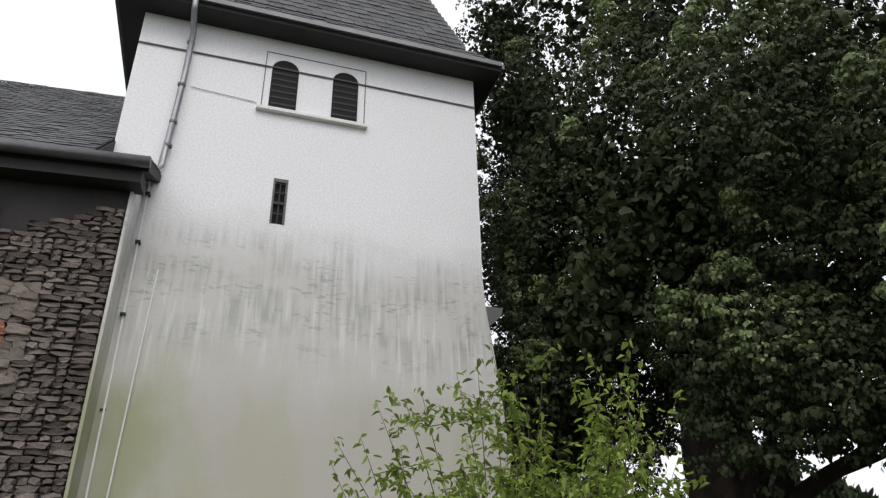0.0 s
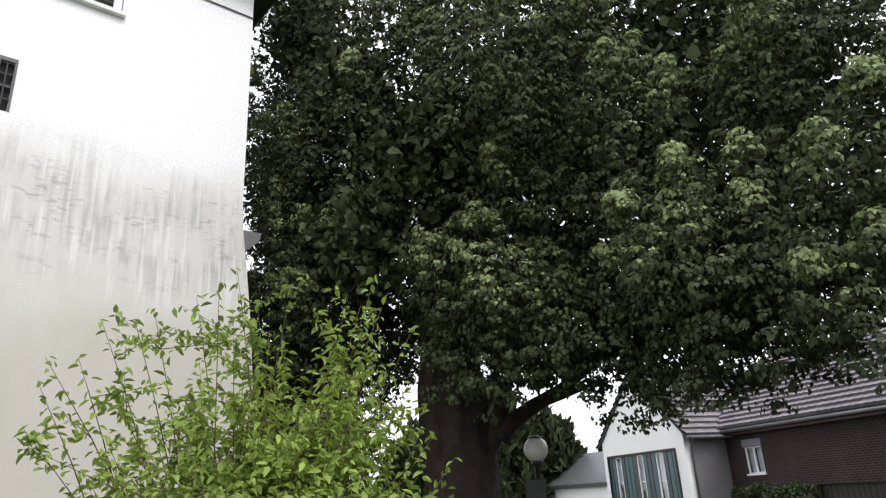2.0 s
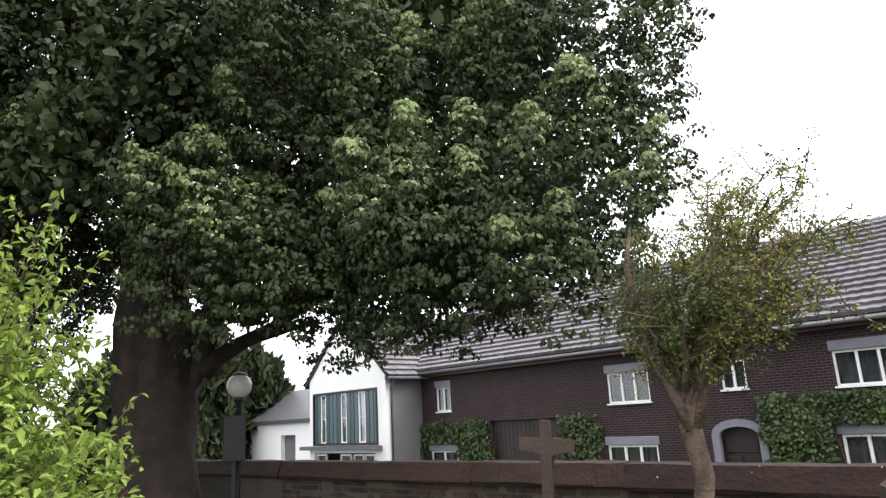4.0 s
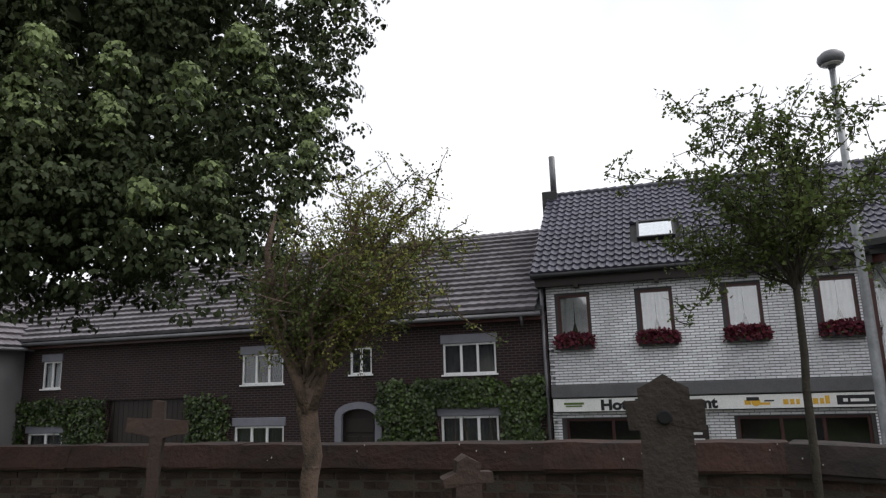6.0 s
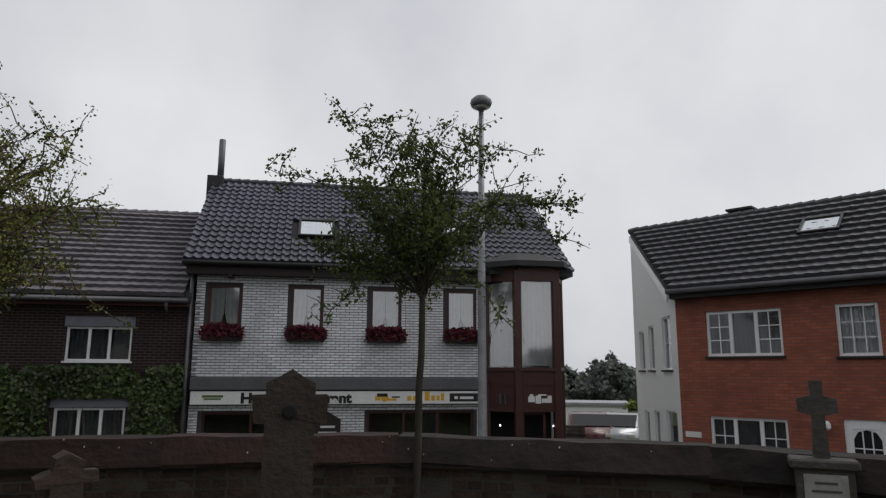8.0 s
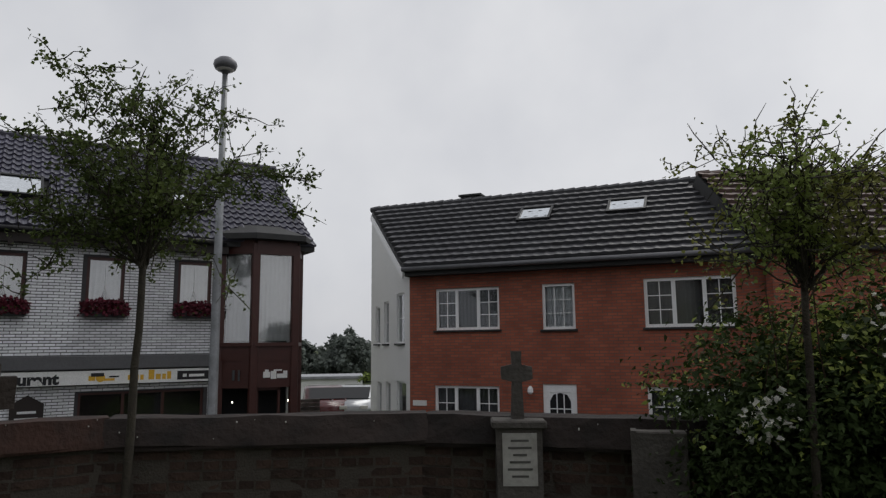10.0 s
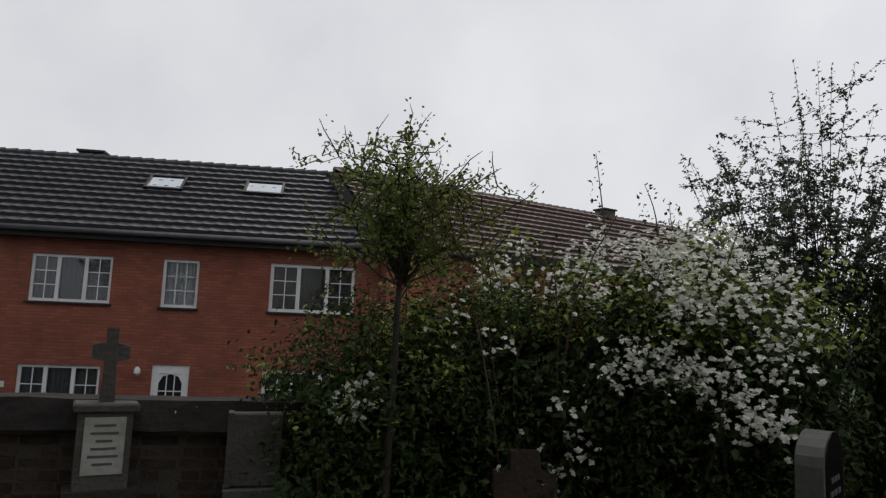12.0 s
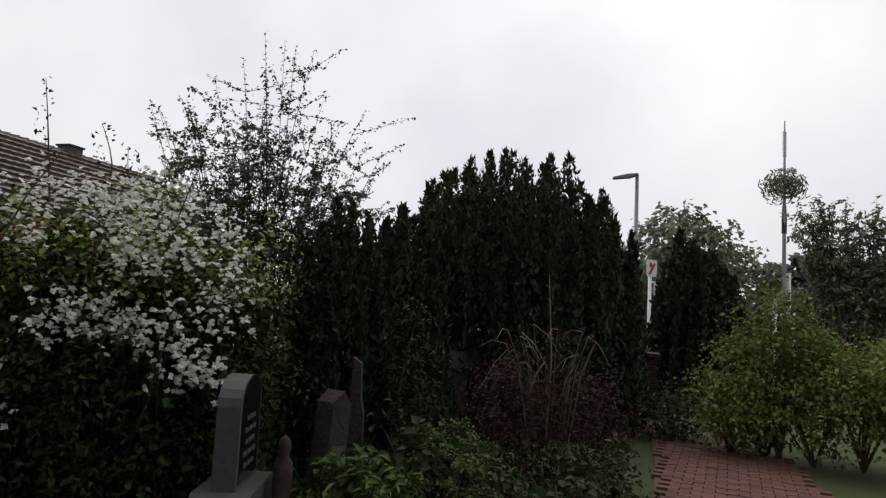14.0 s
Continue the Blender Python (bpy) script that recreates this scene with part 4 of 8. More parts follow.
for bx in ((-0.2, 0.2, -0.065, -0.06, 0.08, 0.14), (-0.25, 0.25, -0.065, -0.06, -0.05, -0.02)):
    part("writing_bar", boxes(bx), M["curtain"], menu)


def leaf_arrays(P, N, size, aspect=0.6, fold=0.25, rnd=None, droop=0.0):
    """Leaves at points P facing N: each a folded, pointed blade of four triangles."""
    rnd = rnd or np.random.RandomState(0)
    k = len(P)
    N = N / (np.linalg.norm(N, axis=1, keepdims=True) + 1e-9)
    T = rnd.normal(size=(k, 3))
    T[:, 2] -= droop
    T -= N * (T * N).sum(1, keepdims=True)
    T /= np.linalg.norm(T, axis=1, keepdims=True) + 1e-9
    B = np.cross(N, T)
    L = (size * rnd.uniform(0.65, 1.3, (k, 1)))
    W = L * aspect
    v = np.empty((k, 6, 3))
    v[:, 0] = P
    v[:, 1] = P + T * L * 0.35 + B * W * 0.5 + N * L * fold * 0.5
    v[:, 2] = P + T * L * 0.72 + B * W * 0.33 + N * L * fold * 0.2
    v[:, 3] = P + T * L - N * L * fold * 0.5
    v[:, 4] = P + T * L * 0.72 - B * W * 0.33 + N * L * fold * 0.2
    v[:, 5] = P + T * L * 0.35 - B * W * 0.5 + N * L * fold * 0.5
    return v


def leaf_part(name, V, mat, parent, label=""):
    """One mesh of many leaves from an array of six-cornered blades, each folded along its rib."""
    length = np.linalg.norm(V[:200, 3] - V[:200, 0], axis=1).mean()
    if len(V) > 150000 or length < 0.0095 * np.linalg.norm(V[:200, 0, :2].mean(0)):   # very many, or far off: plain four-cornered blades
        k = len(V)
        me = bpy.data.meshes.new(name)
        me.vertices.add(k * 4)
        me.vertices.foreach_set("co", V[:, (0, 1, 3, 5)].reshape(-1).astype(np.float32))
        me.loops.add(k * 6)
        me.loops.foreach_set("vertex_index", ((np.arange(k) * 4)[:, None] + np.array([0, 1, 2, 0, 2, 3])).reshape(-1).astype(np.int32))
        me.polygons.add(k * 2)
        me.polygons.foreach_set("loop_start", (np.arange(k * 2) * 3).astype(np.int32))
        me.update(calc_edges=True)
        me.materials.append(mat)
        ob = new(name, me)
        ob.parent = parent
        if label:
            ob["label"] = label
        return ob
    k = len(V)
    me = bpy.data.meshes.new(name)
    me.vertices.add(k * 6)
    me.vertices.foreach_set("co", V.reshape(-1).astype(np.float32))
    base = (np.arange(k) * 6)[:, None]
    loops = (base + np.array([0, 1, 2, 3, 0, 3, 4, 5])).reshape(-1).astype(np.int32)
    me.loops.add(k * 8)
    me.loops.foreach_set("vertex_index", loops)
    me.polygons.add(k * 2)
    me.polygons.foreach_set("loop_start", (np.arange(k * 2) * 4).astype(np.int32))
    me.update(calc_edges=True)
    me.materials.append(mat)
    ob = new(name, me)
    ob.parent = parent
    if label:
        ob["label"] = label
    return ob


def limb_path(p, q, bend, k=6, rnd=random):
    p, q = Vector(p), Vector(q)
    side = Vector((rnd.uniform(-1, 1), rnd.uniform(-1, 1), rnd.uniform(0.2, 1))) * bend
    return [p.lerp(q, t) + side * math.sin(math.pi * t) for t in [i / k for i in range(k + 1)]]


def unit(rs, k):
    d = rs.normal(size=(k, 3))
    return d / np.linalg.norm(d, axis=1, keepdims=True)


# window boxes with dark red flowers
rs = np.random.RandomState(3)
for a, b, c, d in upper:
    wbx = empty("flower_box", hotel.matrix_world @ pose((a + b) / 2, -0.13, 2.44), "dark window box full of deep red geraniums", "flower box", "flower boxes of the hotel")
    part("trough", boxes((-0.52, 0.52, -0.1, 0.1, 0.0, 0.17), bevel=0.012), M["black_iron"], wbx)
    P = rs.uniform((-0.56, -0.2, 0.06), (0.56, 0.1, 0.46), (900, 3))
    P = P[P[:, 2] < 0.45 - 0.5 * np.abs(P[:, 0]) ** 3]
    leaf_part("geranium_bloom", leaf_arrays(P, unit(rs, len(P)) + (0, -0.8, 0.4), 0.08, 0.9, 0.2, rs), M["petals_red"], wbx)
    P = rs.uniform((-0.52, -0.15, 0.05), (0.52, 0.1, 0.3), (90, 3))
    leaf_part("geranium_foliage", leaf_arrays(P, unit(rs, len(P)) + (0, -0.8, 0.4), 0.08, 0.9, 0.2, rs), M["leaf_box"], wbx)

# roof of the hotel
SL = math.atan2(3.43, 4.4)
along, up = (1, 0, 0), (0, math.cos(SL), math.sin(SL))
bm = prism([(-0.42, 4.62), (4.0, 8.06), (8.4, 4.62), (8.4, 4.5), (-0.42, 4.48)], -3.18, 8.05, axis="x")
hroof = part("hotel_roof", bm, M["slate_board"], hotel, "steep roof of blue glazed pantiles")
sky1 = (3.02, 4.1, 1.55, 2.68)
sky2 = (7.3, 8.38, 1.55, 2.68)
tiled_slope(hroof, roof_tile(0.235, 0.34, M["tile_blue"], 0.06, 0.03), 0.235, 0.34, (-3.2, -0.46, 4.63), along, up, 48, 16, 0.0, (sky1, sky2))


def skylight(parent, p0, along, up, a, b, c, d):
    al, u = Vector(along), Vector(up)
    m = Matrix((al, u, al.cross(u))).transposed().to_4x4()
    m.translation = Vector(p0)
    s = part("skylight", boxes((a, b, c, c + 0.07, 0, 0.11), (a, b, d - 0.07, d, 0, 0.11), (a, a + 0.07, c, d, 0.001, 0.109), (b - 0.07, b, c, d, 0.001, 0.109)), M["black_iron"], parent, "roof window reflecting the sky")
    s.matrix_local = m
    part("pane", boxes((a + 0.06, b - 0.06, c + 0.06, d - 0.06, 0.06, 0.075)), M["pane_sky"], s)


M["pane_sky"] = material("coated_roof_glass", (0.75, 0.78, 0.8), 0.04, 0.05, 2.0, 20, 0.0, metal=1.0)
for s in (sky1, sky2):
    skylight(hroof, (-3.2, -0.46, 4.63), along, up, *s)
bm = bmesh.new()
for k in range(38):
    tube(bm, [(-3.2 + k * 0.3, 4.0, 8.08), (-3.2 + k * 0.3 + 0.31, 4.0, 8.1)], [0.11, 0.125], 8)
part("ridge_tiles", bm, M["tile_blue"], hroof)
part("fascia", boxes((-3.1, 5.5, -0.36, -0.02, 4.26, 4.56)), M["wood_black"], hotel, "nearly black boarded eaves")
bm = bmesh.new()
for u in (-2.0, 0.2, 2.4, 4.6):
    box(bm, u, u + 0.12, -0.4, 0.0, 4.18, 4.3)
part("rafter_end", bm, M["wood_black"], hotel)
bm = bmesh.new()
tube(bm, [(-3.2, -0.5, 4.56), (5.4, -0.5, 4.56)], [0.07, 0.07], 8)
part("gutter", bm, M["black_iron"], hroof, "", True)
part("hotel_gable", prism([(0.35, 4.3), (4.0, 7.9), (7.7, 4.3), (7.7, STREET), (0.35, STREET)], H0, H0 + 0.3, axis="x"), M["brown_brick"], hotel)
part("hotel_gable", prism([(0.4, 4.3), (4.0, 7.95), (8.0, 4.3), (8.0, STREET), (0.4, STREET)], 7.55, 7.85, axis="x"), M["white_plaster"], hotel)
part("rear_wall", boxes((H0, 7.8, 7.7, 8.0, STREET, 4.4)), M["white_plaster"], hotel)
# chimney with a tall flue
ch = empty("chimney", hotel.matrix_world @ pose(-3.15, 4.0, 7.2), "dark slate-clad chimney with a tall grey flue pipe", "chimney")
part("stack", boxes((-0.2, 0.32, -0.45, 0.3, -1.2, 0.98), bevel=0.02), M["slate_board"], ch)
bm = bmesh.new()
tube(bm, [(0.18, -0.1, 0.95), (0.18, -0.1, 2.35)], [0.11, 0.11], 10)
part("flue", bm, M["zinc_dark"], ch, "", True)

# corner bay: three glazed facets over a brown shop front
bay = empty("corner_bay", hotel.matrix_world.copy(), "red-brown wooden corner bay with tall glazed facets", "bay window")
poly = [(5.42, 0.0), (6.22, -0.6), (7.4, -0.6), (7.76, 0.1)]


def facet(a, b, z0, z1, mat, name, t=0.06, inset=0.0):
    p, q = Vector((*a, 0)), Vector((*b, 0))
    d = (q - p).normalized()
    n = Vector((d.y, -d.x, 0))
    L = (q - p).length
    bm = boxes((inset, L - inset, -t, 0, z0, z1))
    bmesh.ops.transform(bm, matrix=Matrix((d, -n, Vector((0, 0, 1)))).transposed().to_4x4(), verts=bm.verts)
    bmesh.ops.translate(bm, vec=p, verts=bm.verts)
    return part(name, bm, mat, bay)


for a, b in zip(poly, poly[1:]):
    facet(a, b, 4.28, 4.72, M["frame_brown"], "head_board", 0.1)
    facet(a, b, 1.25, 1.72, M["frame_brown"], "apron_panel", 0.05)
    facet(a, b, 1.66, 1.76, M["frame_brown"], "ledge", 0.12)
    facet(a, b, 0.5, 1.25, M["frame_brown"], "sign_panel", 0.03)
    g = facet(a, b, 1.76, 4.28, M["glass_double"], "pane", 0.012, 0.12)
    g.visible_shadow = False
    p, q = Vector((*a, 0)), Vector((*b, 0))
    d = (q - p).normalized()
    n = Vector((d.y, -d.x, 0))
    L = (q - p).length
    bm = bmesh.new()
    k = int(L / 0.05)
    top = [bm.verts.new(p + d * (0.14 + (L - 0.28) * j / k) - n * (0.1 + 0.02 * math.sin(j * 1.9)) + Vector((0, 0, 4.26))) for j in range(k + 1)]
    bot = [bm.verts.new(v.co - Vector((0, 0, 2.45))) for v in top]
    for j in range(k):
        bm.faces.new((top[j], top[j + 1], bot[j + 1], bot[j]))
    part("curtain", bm, M["curtain"], bay, "pale vertical blinds", True)
for a in poly:
    bm = boxes((a[0] - 0.11, a[0] + 0.11, a[1] - 0.09, a[1] + 0.11, STREET, 4.6), bevel=0.02)
    part("bay_post", bm, M["frame_brown"], bay)
part("bay_backing", boxes((5.5, 7.6, 0.5, 0.6, 1.0, 4.3), (5.5, 7.6, 0.45, 0.5, STREET, 1.2)), M["black"], bay)
part("bay_floor", prism([*poly], 1.18, 1.26, axis="z"), M["frame_brown"], bay)
part("shop_door", boxes((6.35, 6.42, -0.5, -0.44, STREET, 0.5), (6.98, 7.05, -0.5, -0.44, STREET, 0.5), (6.35, 7.05, -0.5, -0.44, 0.42, 0.5)), M["frame_brown"], bay)
bm = bmesh.new()
for k, (u, z, w, h) in enumerate(((6.5, 0.78, 0.2, 0.16), (6.72, 0.74, 0.16, 0.22), (6.9, 0.76, 0.3, 0.12), (6.55, 0.94, 0.1, 0.06), (6.8, 0.96, 0.24, 0.04), (7.08, 0.88, 0.12, 0.08))):
    box(bm, u, u + w, -0.645, -0.63, z, z + h)
part("emblem", bm, M["sign_white"], bay, "white carriage emblem")
bm = boxes((5.72, 5.78, -0.36, -0.3, 0.72, 1.0), (5.86, 5.9, -0.44, -0.38, 0.7, 1.0))
part("emblem", bm, M["curtain_dim"], bay)
em = bpy.data.materials.new("lit_lamp")
em.use_nodes = True
em.node_tree.nodes["Principled BSDF"].inputs["Emission Color"].default_value = (1, 0.93, 0.8, 1)
em.node_tree.nodes["Principled BSDF"].inputs["Emission Strength"].default_value = 6.0
for u, y in ((5.75, -0.32), (7.22, -0.68)):
    bm = bmesh.new()
    bmesh.ops.create_icosphere(bm, subdivisions=2, radius=0.022, matrix=Matrix.Translation((u, y, 0.12)))
    part("lamp_bulb", bm, em, bay, "small lit bulb")
# flared tiled eave over the bay
wide = [(5.2, -0.35), (6.1, -1.02), (7.55, -1.02), (8.12, -0.1), (8.12, 0.9), (5.2, 0.9)]
bm = bmesh.new()
lo = [bm.verts.new((x, y, 4.68)) for x, y in wide]
mid = [bm.verts.new((x, y, 4.84)) for x, y in wide]
top = [bm.verts.new((x * 0.5 + 6.7 * 0.5, max(y * 0.3 + 0.45, -0.2), 5.25)) for x, y in wide]
for r, s in ((lo, mid), (mid, top)):
    for k in range(6):
        bm.faces.new((r[k], r[(k + 1) % 6], s[(k + 1) % 6], s[k]))
bm.faces.new(lo)
bm.faces.new(top)
part("bay_eave", bm, M["slate_board"], bay, "flared dark eave over the bay")

# ---- the long brown brick house ----
farm = empty("brick_house", hotel.matrix_world.copy(), "long low violet-brown brick house with ivy and grey tiled roof", "house")
F0, F1 = -23.4, -2.9
fw = [(-6.08, -4.44, 1.87, 2.78), (-13.1, -11.55, 1.78, 2.76), (-21.62, -20.76, 1.88, 2.86), (-9.16, -8.42, 1.98, 2.8), (-6.2, -4.45, -0.75, 0.66), (-13.33, -11.5, -0.75, 0.45), (-22.1, -20.5, -0.75, 0.3), (-9.5, -8.28, STREET, 0.95), (-18.6, -15.3, STREET, 1.4)]
part("house_wall", pierced(F0, F1, STREET, 3.6, 0.0, 0.34, fw), M["brown_brick"], farm)
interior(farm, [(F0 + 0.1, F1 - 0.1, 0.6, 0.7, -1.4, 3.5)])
casement(farm, *fw[0], (1, 1, 1), 0.03, curtain="curtain_dim", fw=0.055)
casement(farm, *fw[1], (1, 1, 1), 0.03, fw=0.055)
casement(farm, *fw[2], (1, 1), 0.03, fw=0.055, curtain="curtain")
casement(farm, *fw[3], (1, 1), 0.03, fw=0.055)
casement(farm, *fw[4], (1, 1, 1), 0.03, fw=0.065)
casement(farm, *fw[5], (1, 1, 1), 0.03, fw=0.065)
casement(farm, *fw[6], (1, 1), 0.03, fw=0.065)
for a, b, z in ((-6.14, -4.38, 2.78), (-13.16, -11.49, 2.76), (-21.68, -20.7, 2.86), (-6.3, -4.35, 0.66), (-13.4, -11.43, 0.45), (-22.2, -20.4, 0.3)):
    part("shutter_box", boxes((a, b, -0.05, 0.2, z, z + 0.27), bevel=0.015), M["box_grey"], farm, "blue-grey roller shutter box")
# arched front door
bm = bmesh.new()
pts = [(-9.68, STREET)] + [(-8.89 + 0.79 * math.cos(a), 0.72 + 0.42 * math.sin(a)) for a in [math.pi - math.pi * k / 10 for k in range(11)]] + [(-8.1, STREET)]
inn = [(-9.46, STREET)] + [(-8.89 + 0.57 * math.cos(a), 0.68 + 0.25 * math.sin(a)) for a in [math.pi - math.pi * k / 10 for k in range(11)]] + [(-8.32, STREET)]
for i in range(len(pts) - 1):
    q = [bm.verts.new((p[0], y, p[1])) for y in (-0.05, 0.1) for p in (pts[i], pts[i + 1], inn[i + 1], inn[i])]
    for f in ((0, 1, 2, 3), (0, 4, 5, 1), (3, 2, 6, 7)):
        bm.faces.new([q[k] for k in f])
part("door_surround", bm, M["box_grey"], farm, "blue-grey stone arch")
door = part("front_door", boxes((-9.46, -8.32, 0.16, 0.22, STREET, 0.95)), M["wood_black"], farm, "nearly black panelled door")
part("door_panel", boxes((-9.36, -8.95, 0.13, 0.17, -0.6, 0.1), (-8.83, -8.42, 0.13, 0.17, -0.6, 0.1), (-9.36, -8.42, 0.13, 0.17, 0.2, 0.62), bevel=0.01), M["wood_black"], door)
gate = part("barn_gate", boxes((-18.6, -15.3, 0.16, 0.24, STREET, 1.4)), M["wood_black"], farm, "dark brown boarded barn gate")
for k in range(16):
    part("gate_board", boxes((-18.58 + k * 0.206, -18.58 + k * 0.206 + 0.19, 0.13, 0.17, STREET, 1.38)), M["wood_black"], gate)
FS = math.atan2(3.3, 4.75)
bm = prism([(-0.35, 3.62), (4.4, 6.9), (9.1, 3.62), (9.1, 3.5), (-0.35, 3.48)], F0 - 0.1, F1 - 0.05, axis="x")
froof = part("house_roof", bm, M["slate_board"], farm, "long roof of grey concrete tiles")
tiled_slope(froof, roof_tile(0.3, 0.36, M["tile_grey"], 0.016, 0.062), 0.3, 0.36, (F0 - 0.12, -0.4, 3.63), (1, 0, 0), (0, math.cos(FS), math.sin(FS)), 68, 16)
bm = bmesh.new()
for k in range(62):
    tube(bm, [(F0 - 0.1 + k * 0.33, 4.4, 6.93), (F0 - 0.1 + k * 0.33 + 0.34, 4.4, 6.95)], [0.1, 0.115], 7)
part("ridge_tiles", bm, M["tile_grey"], froof)
part("house_gable", prism([(0.3, 3.4), (4.4, 6.8), (8.7, 3.4), (8.7, STREET), (0.3, STREET)], F0, F0 + 0.3, axis="x"), M["brown_brick"], farm)
part("rear_wall", boxes((F0, F1, 8.5, 8.8, STREET, 3.6)), M["brown_brick"], farm)
part("eaves_board", boxes((F0, F1 - 0.1, -0.3, 0.0, 3.34, 3.5)), M["frame_brown"], farm)
bm = bmesh.new()
tube(bm, [(F0, -0.45, 3.5), (F1 - 0.1, -0.45, 3.5)], [0.07, 0.07], 8)
tube(bm, [(F0 + 0.15, -0.42, 3.45), (F0 + 0.12, -0.1, 3.1), (F0 + 0.12, -0.08, STREET)], [0.045] * 3, 8)
tube(bm, [(-3.55, -0.42, 3.45), (-3.55, -0.3, 3.2)], [0.05, 0.04], 8)
tube(bm, [(-2.97, -0.12, 4.4), (-2.97, -0.1, STREET)], [0.05, 0.05], 8)
part("gutter_and_pipe", bm, M["zinc_dark"], froof, "", True)


def ivy(parent_m, patches, holes, count, seed, label):
    """Ivy that clings to a wall: overlapping leaves, thicker towards the middle of each patch."""
    rs = np.random.RandomState(seed)
    e = empty("ivy", parent_m, label, "climbing plant")
    allP = []
    for u0, u1, z0, z1, k in patches:
        n = int(count * k)
        P = np.stack([rs.uniform(u0, u1, n), -rs.uniform(0.02, 0.22, n), rs.uniform(z0, z1, n)], 1)
        edge = np.minimum.reduce([P[:, 0] - u0, u1 - P[:, 0], (z1 - P[:, 2])])
        wob = np.array([0.42 * noise.noise((p[0] * 1.3, seed, p[2] * 1.3)) + 0.2 * noise.noise((p[0] * 5, seed, p[2] * 5)) for p in P])
        P = P[edge + wob > 0.05]
        allP.append(P)
    P = np.concatenate(allP)
    for a, b, c, d in holes:
        P = P[~((P[:, 0] > a) & (P[:, 0] < b) & (P[:, 2] > c) & (P[:, 2] < d))]
    N = unit(rs, len(P)) * 0.7 + (0, -1.0, 0.35)
    leaf_part("ivy_leaves", leaf_arrays(P, N, 0.1, 0.95, 0.15, rs, 1.0), M["leaf_ivy"], e)["kind"] = "stuff"
    bm, rnd = bmesh.new(), random.Random(seed)
    for u0, u1, z0, z1, k in patches:
        for _ in range(12):
            u = rnd.uniform(u0 + 0.2, u1 - 0.2)
            tube(bm, limb_path((u, -0.03, STREET), (u + rnd.uniform(-0.5, 0.5), -0.03, z1 - 0.2), 0.02, 5, rnd), [0.02, 0.017, 0.014, 0.01, 0.007, 0.004], 4)
    part("ivy_stem", bm, M["bark"], e)


ivy(farm.matrix_world, [(-8.2, -3.0, 0.55, 1.75, 1.0), (-8.2, -6.3, STREET, 0.8, 0.5), (-4.4, -3.0, STREET, 1.0, 0.5)], [(-6.35, -4.3, -1.5, 0.95)], 8200, 1, "dense green ivy over the front of the brick house")
ivy(farm.matrix_world, [(-23.6, -18.5, STREET, 1.55, 1.0)], [(-22.25, -20.35, -1.5, 0.6)], 8200, 2, "dark ivy round the barn end of the brick house")
ivy(farm.matrix_world, [(-15.2, -13.5, STREET, 1.5, 1.0)], [], 2900, 3, "dark ivy beside a ground floor window")

# ---- the white modern house and its low wing ----
white = empty("modern_house", pose(18.0, 0, 0, 0, 0, -91), "white rendered house with a teal-panelled front and dark roof", "house")
part("house_wall", pierced(-28.4, -22.6, STREET, 3.62, 0.0, 0.3, [(-28.0, -23.2, 0.75, 2.95), (-28.0, -23.4, -1.3, 0.35)]), M["white_plaster"], white)
part("gable_top", prism([(-28.4, 3.62), (-22.6, 3.62), (-25.5, 6.28)], 0.0, 0.3), M["white_plaster"], white)
# side of the white house: grey colour holds the shade on this face
part("side_wall", boxes((-22.9, -22.6, 0.3, 9.0, STREET, 3.6)), M["grey_plaster_and_shade"], white, "rendered side wall with its shade put into a grey colour")
part("side_wall", boxes((-28.4, -28.1, 0.3, 9.0, STREET, 3.6)), M["white_plaster"], white)
part("rear_wall", boxes((-28.1, -22.9, 8.7, 9.0, STREET, 3.6)), M["white_plaster"], white)
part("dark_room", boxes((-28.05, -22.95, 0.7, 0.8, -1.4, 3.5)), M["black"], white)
M["teal_dark"] = material("dark_slate_panel", (0.035, 0.05, 0.062), 0.35, 0.3, 2.0, 30, 0.03, spec=0.5)
M["teal"] = material("teal_panel", (0.045, 0.095, 0.105), 0.35, 0.3, 2.0, 30, 0.03, spec=0.5)
kinds = [0.26, 0.26, 0.42, 0.3, 0.3, 0.3, 0.3, 0.43, 0.3, 0.3, 0.3, 0.5, 0.3, 0.3, 0.3]
u = -28.0
front = part("panel_front", boxes((-28.05, -23.15, -0.06, 0.08, 2.93, 3.02), (-28.05, -23.15, -0.06, 0.08, 0.68, 0.77), (-28.05, -27.98, -0.06, 0.08, 0.77, 2.93), (-23.22, -23.15, -0.06, 0.08, 0.77, 2.93)), M["black_iron"], white, "storey-high teal panels between dark posts")
for k, w in enumerate(kinds):
    e = min(u + w, -23.22)
    if w >= 0.42:
        casement(front, u, e, 0.78, 2.92, (1,), 0.02, "frame_white", ((1, 2),), "curtain" if k == 11 else "curtain_dim", None, 0.05)
    else:
        part("panel", boxes((u + 0.02, e - 0.02, 0.0, 0.05, 0.78, 2.92)), M["teal"] if k % 3 else M["teal_dark"], front)
    u = e
part("balcony_rail", boxes((-28.6, -22.9, -0.45, 0.0, 0.5, 0.66)), M["awning"], white, "grey canopy band under the panels")
for a, b in ((-27.9, -27.1), (-26.0, -25.2), (-25.0, -24.3), (-24.2, -23.5)):
    casement(white, a, b, -1.2, 0.3, (1,), 0.05, "frame_white", None, "curtain_dim", None)
WS = math.atan2(2.66, 2.9)
bm = prism([(-28.7, 3.3), (-25.5, 6.3), (-22.3, 3.3), (-22.3, 3.42), (-25.5, 6.44), (-28.7, 3.42)], -0.08, 9.1)
